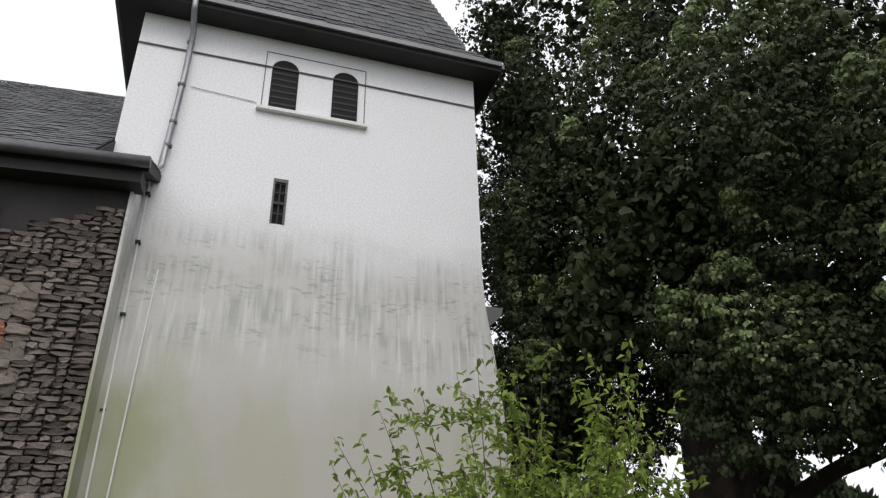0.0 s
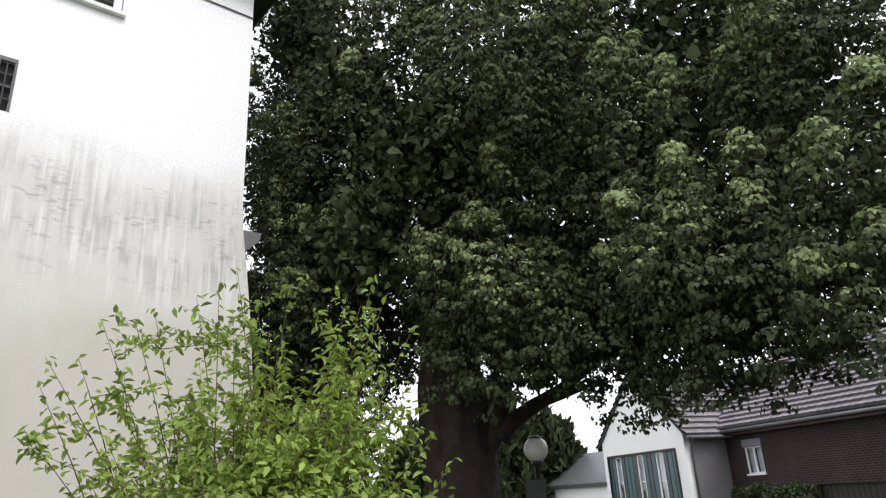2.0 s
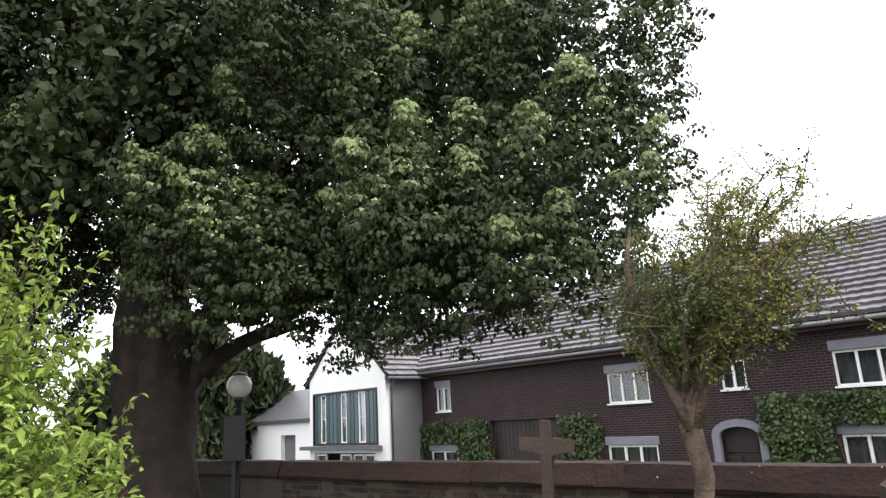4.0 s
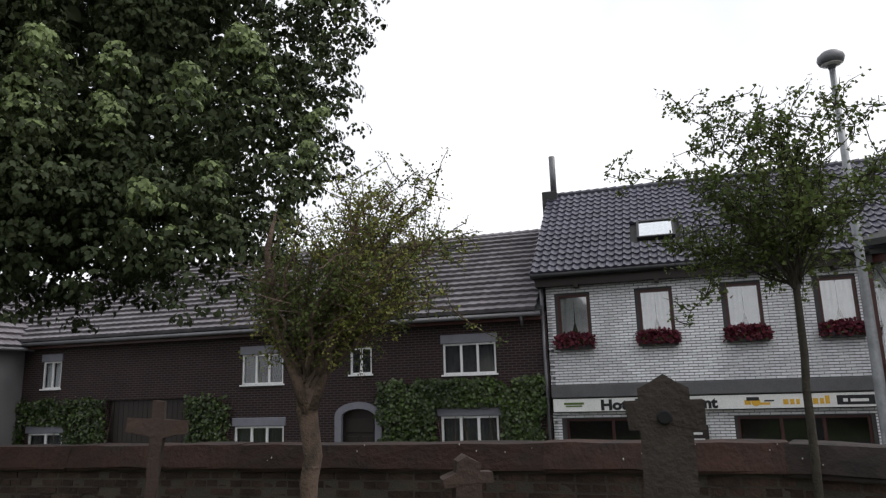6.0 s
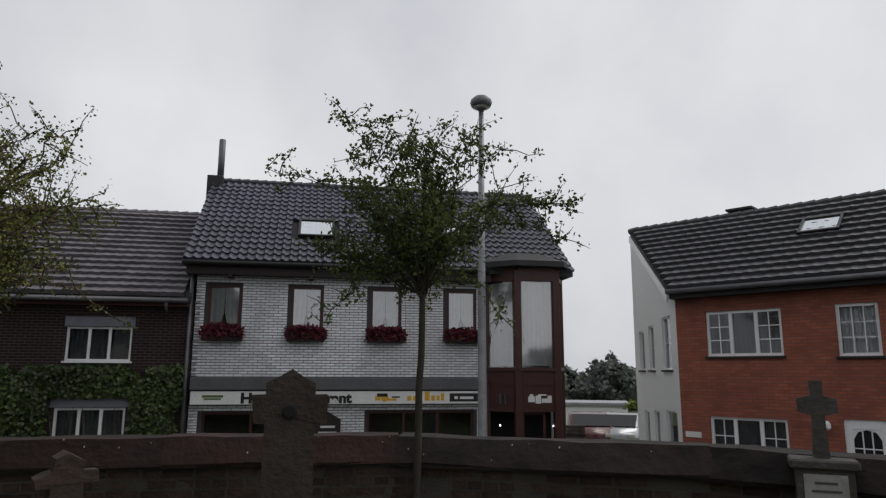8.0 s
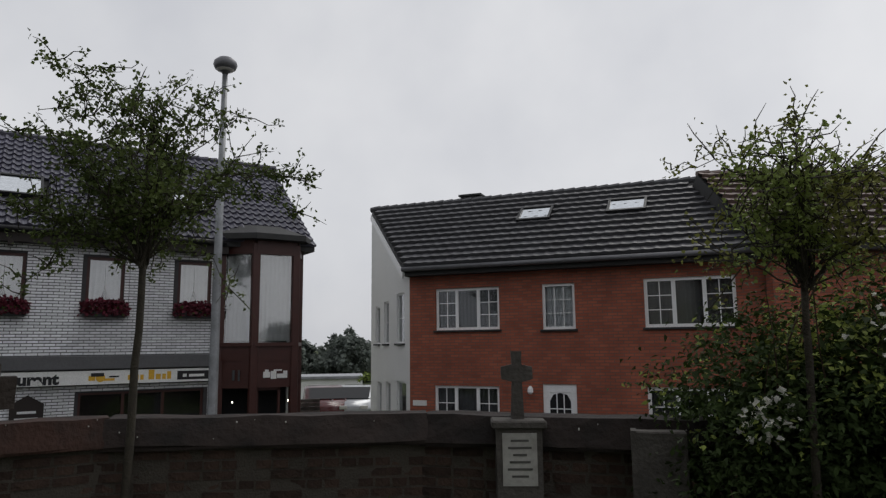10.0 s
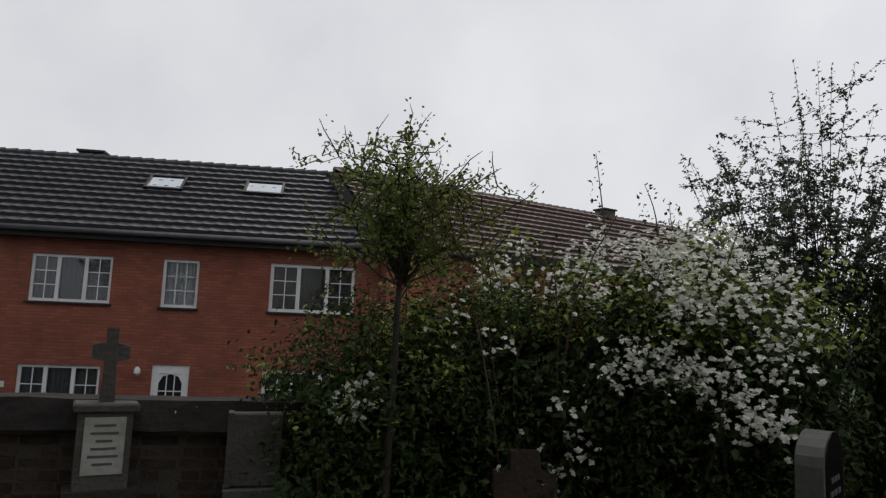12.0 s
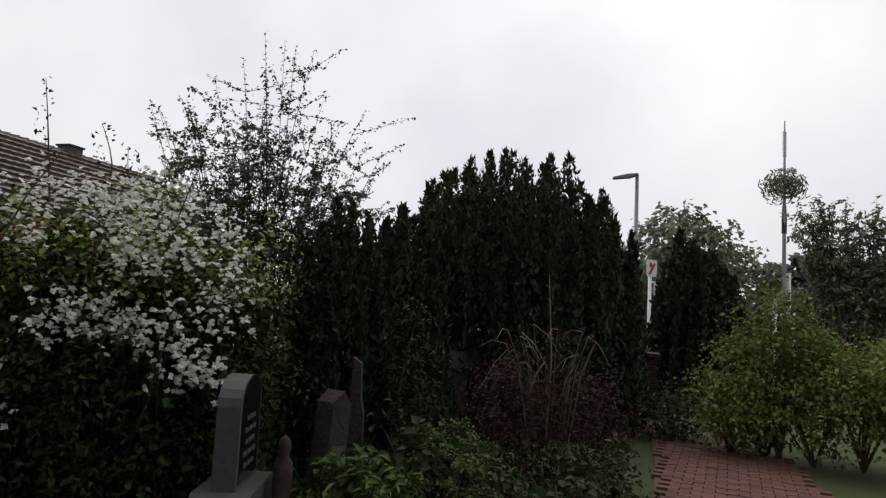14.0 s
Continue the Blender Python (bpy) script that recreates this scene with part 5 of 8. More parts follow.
wroof = part("house_roof", bm, M["slate_board"], white, "dark tiled gable roof")
tile_w = roof_tile(0.3, 0.36, M["tile_grey"], 0.016, 0.062)
tiled_slope(wroof, tile_w, 0.3, 0.36, (-22.24, -0.12, 3.42), (0, 1, 0), (-math.cos(WS), 0, math.sin(WS)), 31, 12, limit=150)
tiled_slope(wroof, tile_w, 0.3, 0.36, (-28.76, 9.18, 3.42), (0, -1, 0), (math.cos(WS), 0, math.sin(WS)), 31, 12, limit=0)
bm = bmesh.new()
for k in range(28):
    tube(bm, [(-25.5, -0.12 + k * 0.33, 6.47), (-25.5, 0.22 + k * 0.33, 6.49)], [0.1, 0.115], 7)
part("ridge_tiles", bm, M["tile_grey"], wroof)
bm = bmesh.new()
tube(bm, [(-22.2, -0.1, 3.34), (-22.2, 9.1, 3.34)], [0.07, 0.07], 8)
tube(bm, [(-22.25, 0.2, 3.3), (-22.5, 0.24, 3.0), (-22.52, 0.24, STREET)], [0.045] * 3, 8)
part("gutter_and_pipe", bm, M["zinc_dark"], wroof, "", True)
wing = empty("low_wing", pose(18.0, 0, 0, 0, 0, -91), "low white rendered wing with a dark pitched roof", "house")
part("wing_wall", pierced(-37.0, -28.4, STREET, 1.95, 0.3, 0.6, [(-31.6, -30.2, -1.2, 1.2)]), M["white_plaster"], wing)
part("recess", boxes((-31.6, -30.2, 0.55, 0.6, -1.2, 1.2)), M["grey_plaster_and_shade"], wing)
bm = prism([(0.1, 1.95), (3.0, 3.6), (6.0, 1.95), (6.0, 1.8), (0.1, 1.78)], -37.1, -28.4, axis="x")
part("wing_roof", bm, M["tile_dark"], wing, "dark tiled wing roof")

# ---- the red brick house ----
red = empty("red_brick_house", pose(16.57, -9.7, 0, 0, 0, -145), "red brick house with white windows and anthracite tiled roof", "house")
RE = 3.78
rw = [(0.78, 2.6, 2.03, 3.16), (3.75, 4.6, 2.0, 3.17), (6.29, 8.37, 2.0, 3.2), (0.73, 2.55, -0.75, 0.56), (3.7, 4.56, STREET, 0.63), (6.26, 8.33, -0.75, 0.58)]
part("house_wall", pierced(0.0, 9.4, STREET, RE, 0.0, 0.32, rw), M["red_brick"], red)
interior(red, [(0.3, 9.3, 0.8, 0.9, -1.4, 3.7)])
g23 = ((2, 3), None, (2, 3))
casement(red, *rw[0], (1, 1.15, 1), 0.06, bars=g23, curtain=("curtain_dim", "curtain_dim", "curtain_dim"), sill="slate_board", fw=0.07)
casement(red, *rw[1], (1,), 0.06, bars=((3, 3),), curtain="curtain", sill="slate_board", fw=0.07)
casement(red, *rw[2], (1, 1.15, 1), 0.06, bars=g23, sill="slate_board", fw=0.08)
casement(red, *rw[3], (1, 1.15, 1), 0.06, bars=g23, sill="slate_board", fw=0.07)
casement(red, *rw[5], (1, 1.15, 1), 0.06, bars=g23, sill="slate_board", fw=0.08)
bm = boxes((3.7, 3.86, 0.04, 0.12, STREET, 0.63), (4.4, 4.56, 0.04, 0.12, STREET, 0.63), (3.86, 4.4, 0.04, 0.12, 0.42, 0.63), (3.86, 4.4, 0.05, 0.11, STREET, -0.35), bevel=0.006)
door = part("front_door", bm, M["frame_white"], red, "white door with an arched barred light")
part("pane", boxes((3.86, 4.4, 0.09, 0.1, -0.35, 0.42)), M["black"], door)
bm = bmesh.new()
for k in (1, 2):
    box(bm, 3.86 + 0.18 * k - 0.012, 3.86 + 0.18 * k + 0.012, 0.07, 0.088, -0.35, 0.42)
box(bm, 3.86, 4.4, 0.07, 0.088, 0.0, 0.024)
part("glazing_bar", bm, M["frame_white"], door)
bm = prism([(3.86, 0.42), (3.86, 0.2), (3.95, 0.36), (4.13, 0.41), (4.31, 0.36), (4.4, 0.2), (4.4, 0.42)], 0.06, 0.086)
part("arch_head", bm, M["frame_white"], door)
bm = bmesh.new()
tube(bm, [(3.42, 0.0, 0.42), (3.42, -0.14, 0.46)], [0.02, 0.02], 6)
lathe(bm, [(0.03, 0.0), (0.075, 0.05), (0.07, 0.14), (0.03, 0.2)], 10, (3.42, -0.16, 0.38))
part("wall_lamp", bm, M["frame_white"], red, "small white lamp beside the door")
part("wall_plate", boxes((0.1, 0.5, -0.03, 0.0, 0.02, 0.16)), M["sign_white"], red)
# oblique white gable towards the side street, with narrow windows
gv = Vector((4.55, -1.05, 0)).normalized()
gl = (red.matrix_world.inverted().to_3x3() @ gv).normalized()
gm = Matrix((gl, Vector((gl.y, -gl.x, 0)), Vector((0, 0, 1)))).transposed().to_4x4()
gx = [(0.5, 1.3, 1.7, 3.15), (2.15, 2.7, 1.7, 3.0), (3.2, 3.75, 1.7, 2.9), (0.35, 1.3, STREET, 0.62), (1.95, 2.5, -0.7, 0.55), (3.0, 3.5, -0.7, 0.5)]
gab = part("gable_wall", pierced(0.0, 4.35, STREET, 3.72, 0.0, 0.3, gx), M["white_plaster"], red, "white plastered gable wall")
gab.matrix_local = gm
bm = prism([(0.0, 3.7), (4.35, 3.7), (4.35, 6.0), (4.2, 6.0)], 0.004, 0.296)
part("gable_top", bm, M["white_plaster"], gab)
part("dark_room", boxes((0.2, 4.2, 0.32, 0.36, -1.4, 3.6)), M["black"], gab)
for a, b, c, d in gx:
    casement(gab, a, b, c, d, (1,), 0.05, "frame_white", ((1, 2),) if d > 1 else None, "curtain_dim", "slate_board" if d > 1 else None, 0.05)
eL, eR, rL, rR = Vector((0.0, -0.37, RE - 0.02)), Vector((9.6, -0.37, RE - 0.02)), Vector((-2.75, 2.95, 6.18)), Vector((7.9, 2.95, 6.18))
bm = bmesh.new()
vt = [bm.verts.new(p) for p in (eL, eR, rR, rL)]
vb = [bm.verts.new(p - Vector((0, 0, 0.14))) for p in (eL, eR, rR, rL)]
bk = [bm.verts.new(p) for p in ((-3.9, 6.2, RE), (8.5, 6.2, RE))]
bm.faces.new(vt)
bm.faces.new(vb[::-1])
bm.faces.new((vt[3], vt[2], bk[1], bk[0]))
for k in range(4):
    bm.faces.new((vt[k], vb[k], vb[(k + 1) % 4], vt[(k + 1) % 4]))
rroof = part("house_roof", bm, M["slate_board"], red, "anthracite tiled roof with two roof windows")
slope_up = Vector((0, 3.3, 2.39)).normalized()
sl_len = Vector((0, 3.3, 2.39)).length
rsk = [(3.47, 4.44, 2.15, 3.0), (6.0, 7.05, 2.25, 3.05)]
tiled_slope(rroof, roof_tile(0.3, 0.34, M["tile_dark"], 0.014, 0.06), 0.3, 0.34, eL + Vector((0, -0.03, 0.015)), (1, 0, 0), slope_up, 33, 12, -2.72 / sl_len, ())
for a, b, c, d in rsk:
    skylight(rroof, eL + Vector((-0.22, -0.03, 0.05)), (1, 0, 0), slope_up, a - 0.5, b - 0.5, c, d)
vo = part("verge_board", boxes((0, 1, 0, 1, 0, 1)), M["frame_white"], rroof)
vd = (rL - eL)
vm = Matrix((vd.normalized(), Vector((vd.y, -vd.x, 0)).normalized(), vd.normalized().cross(Vector((vd.y, -vd.x, 0)).normalized()))).transposed().to_4x4()
vm.translation = eL + Vector((-0.04, 0, -0.12))
vo.matrix_local = vm @ Matrix.Diagonal((vd.length, 0.05, 0.2, 1))
bm = bmesh.new()
tube(bm, [(-0.03, -0.44, RE - 0.08), (9.4, -0.44, RE - 0.08)], [0.07, 0.07], 8)
part("gutter", bm, M["zinc_dark"], rroof, "", True)
part("eaves_board", boxes((0, 9.4, -0.34, 0.0, RE - 0.26, RE - 0.14)), M["slate_board"], red)
bm = bmesh.new()
for k in range(33):
    x = -2.78 + k * 0.33
    tube(bm, [(x, 2.95, 6.21), (x + 0.34, 2.95, 6.23)], [0.09, 0.105], 7)
part("ridge_tiles", bm, M["tile_dark"], rroof)
rc = empty("chimney", red.matrix_world @ pose(0.75, 3.3, 5.9), "low dark chimney on the red brick house", "chimney")
part("stack", boxes((-0.33, 0.33, -0.25, 0.25, -0.5, 0.5), bevel=0.02), M["slate_board"], rc)
part("cap", boxes((-0.38, 0.38, -0.3, 0.3, 0.5, 0.56)), M["slate_board"], rc)
part("rear_wall", boxes((-3.8, 8.5, 6.0, 6.2, STREET, RE)), M["white_plaster"], red)

# ---- the next house down the street ----
brown = empty("brown_roof_house", pose(8.9, -14.5, 0, 0, 0, -120.7), "brick house with a brown tiled roof behind the roses", "house")
part("house_wall", pierced(0.1, 15.0, STREET, 3.75, 0.0, 0.3, [(3.0, 4.6, 2.0, 3.1), (7.0, 8.6, 2.0, 3.1)]), M["red_brick"], brown)
for a in (3.0, 7.0):
    casement(brown, a, a + 1.6, 2.0, 3.1, (1, 1), 0.06)
interior(brown, [(0.3, 14.8, 0.8, 0.9, -1.4, 3.6)])
BS = math.atan2(2.4, 3.3)
bm = prism([(-0.35, 3.78), (2.95, 6.16), (6.2, 3.78), (6.2, 3.66), (-0.35, 3.64)], -0.2, 15.2, axis="x")
broof = part("house_roof", bm, M["slate_board"], brown, "brown tiled roof")
tiled_slope(broof, roof_tile(0.3, 0.34, M["tile_brown"], 0.016, 0.062), 0.3, 0.34, (-0.2, -0.38, 3.8), (1, 0, 0), (0, math.cos(BS), math.sin(BS)), 51, 12)
bm = bmesh.new()
for k in range(46):
    tube(bm, [(-0.2 + k * 0.33, 2.95, 6.18), (-0.2 + k * 0.33 + 0.34, 2.95, 6.2)], [0.09, 0.105], 7)
part("ridge_tiles", bm, M["tile_brown"], broof)
bc = empty("chimney", brown.matrix_world @ pose(10.8, 3.0, 6.0), "low brick chimney on the brown roof", "chimney")
part("stack", boxes((-0.3, 0.3, -0.25, 0.25, -0.4, 0.42), bevel=0.02), M["old_brick"], bc)
part("cap", boxes((-0.34, 0.34, -0.29, 0.29, 0.42, 0.48)), M["slate_board"], bc)


# ---- trees and plants ----
def polar(az, d, z=0.0):
    a = radians(az)
    return np.array((math.sin(a) * d, math.cos(a) * d, z))


def clump_leaves(blobs, per_m2, leaves, size, spread, rs, aspect=0.75, up=0.6, keep=None, droop=0.6, shell=(0.72, 1.08)):
    """Leaf blades in clumps spread over the shells of ellipsoids (centre, radius, height radius)."""
    P, N = [], []
    for c, rh, rz in blobs:
        k = max(6, int(per_m2 * 4 * math.pi * rh * (rh + 2 * rz) / 3))
        d = unit(rs, k)
        r = rs.uniform(*shell, (k, 1))
        cc = np.asarray(c) + d * r * (rh, rh, rz)
        cc += rs.normal(size=(k, 3)) * 0.12 * rh
        cs = spread * rs.uniform(0.6, 1.35, (k, 1))
        o = d / np.array((rh, rh, rz))
        o /= np.linalg.norm(o, axis=1, keepdims=True)
        for i in range(k):
            q = rs.normal(size=(leaves, 3)) * (0.5, 0.5, 0.36) * cs[i]
            q[:, 2] -= 0.35 * (q[:, 0] ** 2 + q[:, 1] ** 2) / cs[i]
            P.append(cc[i] + q)
            N.append(rs.normal(size=(leaves, 3)) * 0.55 + o[i] * 0.55 + (0, 0, up))
    P, N = np.concatenate(P), np.concatenate(N)
    if keep is not None:
        m = keep(P)
        P, N = P[m], N[m]
    return leaf_arrays(P, N, size, aspect, 0.22, rs, droop)


# the great lime tree beside the tower
lime = empty("lime_tree", pose(0, 0, 0), "huge old lime tree with a dense dark green crown", "tree")
rnd = random.Random(21)
rs = np.random.RandomState(21)
bm = bmesh.new()
stem = [(4.52, 11.3, -0.1, 1.0), (4.52, 11.3, 0.4, 0.74), (4.5, 11.32, 1.2, 0.62), (4.5, 11.35, 2.2, 0.6), (4.45, 11.4, 3.4, 0.56), (4.4, 11.5, 5.5, 0.42), (4.5, 11.6, 9.0, 0.28), (4.6, 11.6, 13.5, 0.1)]
zs = [-0.1 + 0.16 * k for k in range(40)] + [6.6, 7.8, 9.0, 11.0, 13.5]
spine = [[float(np.interp(z, [q[2] for q in stem], [q[i] for q in stem])) for i in (0, 1, 3)] for z in zs]
tube(bm, [(x, y, z) for (x, y, r), z in zip(spine, zs)], [r for x, y, r in spine], 36)
for v in bm.verts:
    x, y, r = (float(np.interp(v.co.z, zs, [q[i] for q in spine])) for i in range(3))
    out = Vector((v.co.x - x, v.co.y - y, 0))
    v.co += out * (0.22 * noise.noise((v.co.x * 5, v.co.y * 5, v.co.z * 0.7)) + 0.16 * noise.noise((v.co.x * 1.8, v.co.y * 1.8, v.co.z * 0.5 + 4)))
part("trunk", bm, M["bark_dark"], lime, "thick furrowed trunk", True)
for pts, r0 in (([(4.62, 11.2, 1.5), (4.86, 11.08, 2.29), (5.12, 10.96, 2.82), (5.4, 10.83, 3.67), (5.75, 10.6, 5.2), (6.4, 9.8, 6.8)], 0.25),
                ([(5.1, 10.95, 2.5), (5.3, 10.85, 2.75), (5.6, 10.6, 2.98), (5.95, 10.2, 3.2), (6.34, 9.6, 3.6), (6.9, 8.6, 4.3), (7.4, 7.6, 5.2)], 0.17),
                ([(4.6, 11.0, 2.6), (5.02, 11.0, 3.31), (5.18, 10.93, 3.69), (5.6, 10.4, 5.6), (6.2, 9.2, 8.0)], 0.13),
                ([(4.35, 11.25, 1.2), (4.1, 11.2, 2.3), (4.06, 11.2, 3.2), (4.0, 11.0, 4.6), (3.4, 10.6, 6.2), (2.8, 10.3, 8.5)], 0.24),
                ([(4.5, 11.4, 4.0), (4.6, 12.6, 6.0), (5.4, 14.0, 8.5)], 0.22),
                ([(5.6, 10.6, 2.98), (6.2, 10.5, 3.15), (6.9, 10.2, 3.4)], 0.08)):
    bm = bmesh.new()
    n = len(pts)
    tube(bm, pts, [r0 * (1 - 0.8 * i / (n - 1)) for i in range(n)], 9)
    part("limb", bm, M["bark_dark"], lime, "", True)
LIME = [(54, 9.2, 4.9, 1.3, 1.6), (51, 9.8, 7.3, 1.6, 1.9), (46.5, 9.5, 4.8, 1.6, 1.6), (44, 10.5, 8.5, 2.7, 3.0), (40, 11, 13, 3.5, 3.5), (36, 10.5, 6.4, 2.2, 2.1),
        (31, 10.8, 5.1, 1.6, 1.6), (27, 11.5, 8.5, 2.9, 2.9), (20, 10, 6.9, 2.1, 2.1), (14, 10.3, 5.6, 1.5, 1.8), (13.5, 11, 8.7, 2.0, 2.5), (22, 12, 13, 4, 4), (9.5, 13, 11.5, 1.9, 3),
        (9.5, 14, 6, 2.0, 3.8), (30, 15.5, 9.5, 4.6, 4.6), (47, 13, 9, 3.3, 4.5), (46, 10.5, 10.6, 1.9, 2.4), (12, 16.5, 5.0, 2.4, 2.6),
        (35, 10, 4.32, 1.4, 1.05), (41, 9.8, 4.3, 1.4, 1.15), (46.5, 9.2, 3.85, 1.2, 1.0), (29, 10.6, 4.35, 1.3, 1.05), (52.5, 9.2, 3.7, 1.25, 1.1), (56.5, 9.4, 6.0, 1.3, 1.4), (59.3, 9.3, 5.3, 0.9, 1.3), (50, 11.5, 6.5, 2.0, 2.6),
        (22, 12.5, 8.0, 1.8, 2.2), (42, 11.5, 7.0, 1.7, 2.0), (16, 12, 6.5, 1.5, 2.0), (33, 12, 8.0, 1.8, 2.2), (8.8, 13.5, 7.5, 1.5, 3.0), (8.8, 14, 12, 1.8, 3.2), (10, 13, 4.2, 1.5, 2.2), (24, 13.2, 5.0, 1.5, 1.4), (8, 13.5, 14.3, 1.9, 2.4), (41.5, 9.8, 3.0, 0.45, 0.3), (7.2, 17, 4.5, 1.8, 3.5), (6.8, 17, 10, 1.8, 4.0), (35.5, 10.6, 3.3, 0.4, 0.25)]
blobs = [(polar(a, d, z), rh, rz) for a, d, z, rh, rz in LIME]
inv = np.array(church.matrix_world.inverted())


def clear_of_tower(P):
    q = P @ inv[:3, :3].T + inv[:3, 3]
    return ~((q[:, 0] < 0.75) & (q[:, 1] > -4.0)) & (P[:, 2] > 2.3)


def boughs(blobs, spacing, size, rs, keep):
    """Rising boughs, each a cone of small drooping umbrellas of leaves, tip up and out; with dense shaded leaves within."""
    P, N, tip, core, dense = [], [], [], [], []
    inner = [(np.asarray(c), rh, rz) for c, rh, rz, f in blobs]
    for b, (c, rh, rz, far) in enumerate(blobs):
        area = 4 * math.pi * rh * (rh + 2 * rz) / 3
        k = max(5, int(area / spacing * far))
        d = unit(rs, k)
        cc = np.asarray(c) + d * rs.uniform(0.58, 0.95, (k, 1)) * (rh, rh, rz)
        hidden = np.array([noise.noise(p * 0.55) < -0.12 and p[2] > 5 for p in cc])
        for i, (c2, h2, z2) in enumerate(inner):
            if i != b:
                hidden |= (((cc - c2) / (h2, h2, z2)) ** 2).sum(1) < 0.42
        o = d / np.array((rh, rh, rz))
        o /= np.linalg.norm(o, axis=1, keepdims=True)
        n = int(area * 24 * far)
        q = unit(rs, n) * rs.uniform(0.2, 0.72, (n, 1)) * (rh, rh, rz)
        core.append(np.asarray(c) + q)
        n = int(area * (14 * far if rh < 2.5 else 9)) if rh > 1.45 else 0
        dense.append(np.asarray(c) + unit(rs, n) * rs.uniform(0.1, 0.5 if rh < 2.5 else 0.8, (n, 1)) * (rh, rh, rz))
        away = (o[:, :2] @ (np.asarray(c)[:2] / np.linalg.norm(c[:2]))) > 0.35
        hidden |= away & (rs.uniform(size=k) < 0.6)
        for i in np.nonzero(~hidden)[0]:
            axis = o[i] * (0.75, 0.75, 0.4) + (0, 0, 0.75) + rs.normal(size=3) * 0.14
            axis /= np.linalg.norm(axis)
            H = rs.uniform(1.0, 2.1)
            R = H * rs.uniform(0.42, 0.6)
            m = int(52 * (R / 0.75) ** 1.6)
            s = rs.uniform(0, 1, m) ** 1.15
            s[:2] = 1.0, 0.9
            side = unit(rs, m) + o[i] * 0.35
            side -= np.outer(side @ axis, axis)
            side /= np.linalg.norm(side, axis=1, keepdims=True)
            r = R * (1 - s) ** 0.8 * rs.uniform(0.65, 1.1, m) + 0.02
            rc = cc[i] - axis * H * 0.15 + np.outer(s * H, axis) + side * r[:, None]
            rc[:, 2] -= 0.12 * r
            ur = rs.uniform(0.1, 0.2, m) * (1.1 - 0.35 * s)
            lv = 28
            th = np.arccos(rs.uniform(0.0, 1, (m, lv)))
            ph = rs.uniform(0, 2 * math.pi, (m, lv))
            dome = np.stack([np.sin(th) * np.cos(ph), np.sin(th) * np.sin(ph), np.cos(th)], 2)
            P.append((rc[:, None] + dome * ur[:, None, None] * (1, 1, 0.75) ).reshape(-1, 3))
            N.append((dome * (1, 1, 0.8) + side[:, None] * 0.25 + rs.normal(size=dome.shape) * 0.16).reshape(-1, 3))
            # high towards bough ends and umbrella tops, which get the lighter, lit-looking colour
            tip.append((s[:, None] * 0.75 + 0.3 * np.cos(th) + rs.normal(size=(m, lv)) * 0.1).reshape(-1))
    P, N, tip, core, dense = (np.concatenate(q) for q in (P, N, tip, core, dense))
    m, mc = keep(P), keep(core)
    dense = dense[keep(dense - (0.25, 0, 0.3))]
    shade = leaf_arrays(core[mc], unit(rs, int(mc.sum())) + (0, 0, 0.3), 0.115, 0.85, 0.2, rs, 0.5)
    big = leaf_arrays(dense, unit(rs, len(dense)) + (0, 0, 0.3), 0.2, 0.85, 0.2, rs, 0.5)
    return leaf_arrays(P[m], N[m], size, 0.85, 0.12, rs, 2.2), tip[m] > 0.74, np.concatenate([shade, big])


FAR = (1, 1, 1, 1, 0.35, 1, 1, 0.9, 1, 1, 1, 0.3, 0.6, 0.5, 0.25, 0.4, 0.7, 0.5, 1.4, 1.4, 1.9, 1.3, 2.0, 1.5, 1.6, 0.6, 0.6, 0.6, 0.6, 0.6, 1.1, 0.8, 1.1, 0.8, 0.8, 0.6, 0.9, 0.7, 1.0)
V, young, shade = boughs([(*q, f) for q, f in zip(blobs, FAR)], 2.0, 0.066, rs, clear_of_tower)
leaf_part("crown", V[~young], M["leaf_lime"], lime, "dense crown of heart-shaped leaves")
leaf_part("crown", V[young], M["leaf_young_toplit"], lime, "young leaves at the tips of the boughs, coloured paler as if lit from above")
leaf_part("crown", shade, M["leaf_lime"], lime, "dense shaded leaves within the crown")


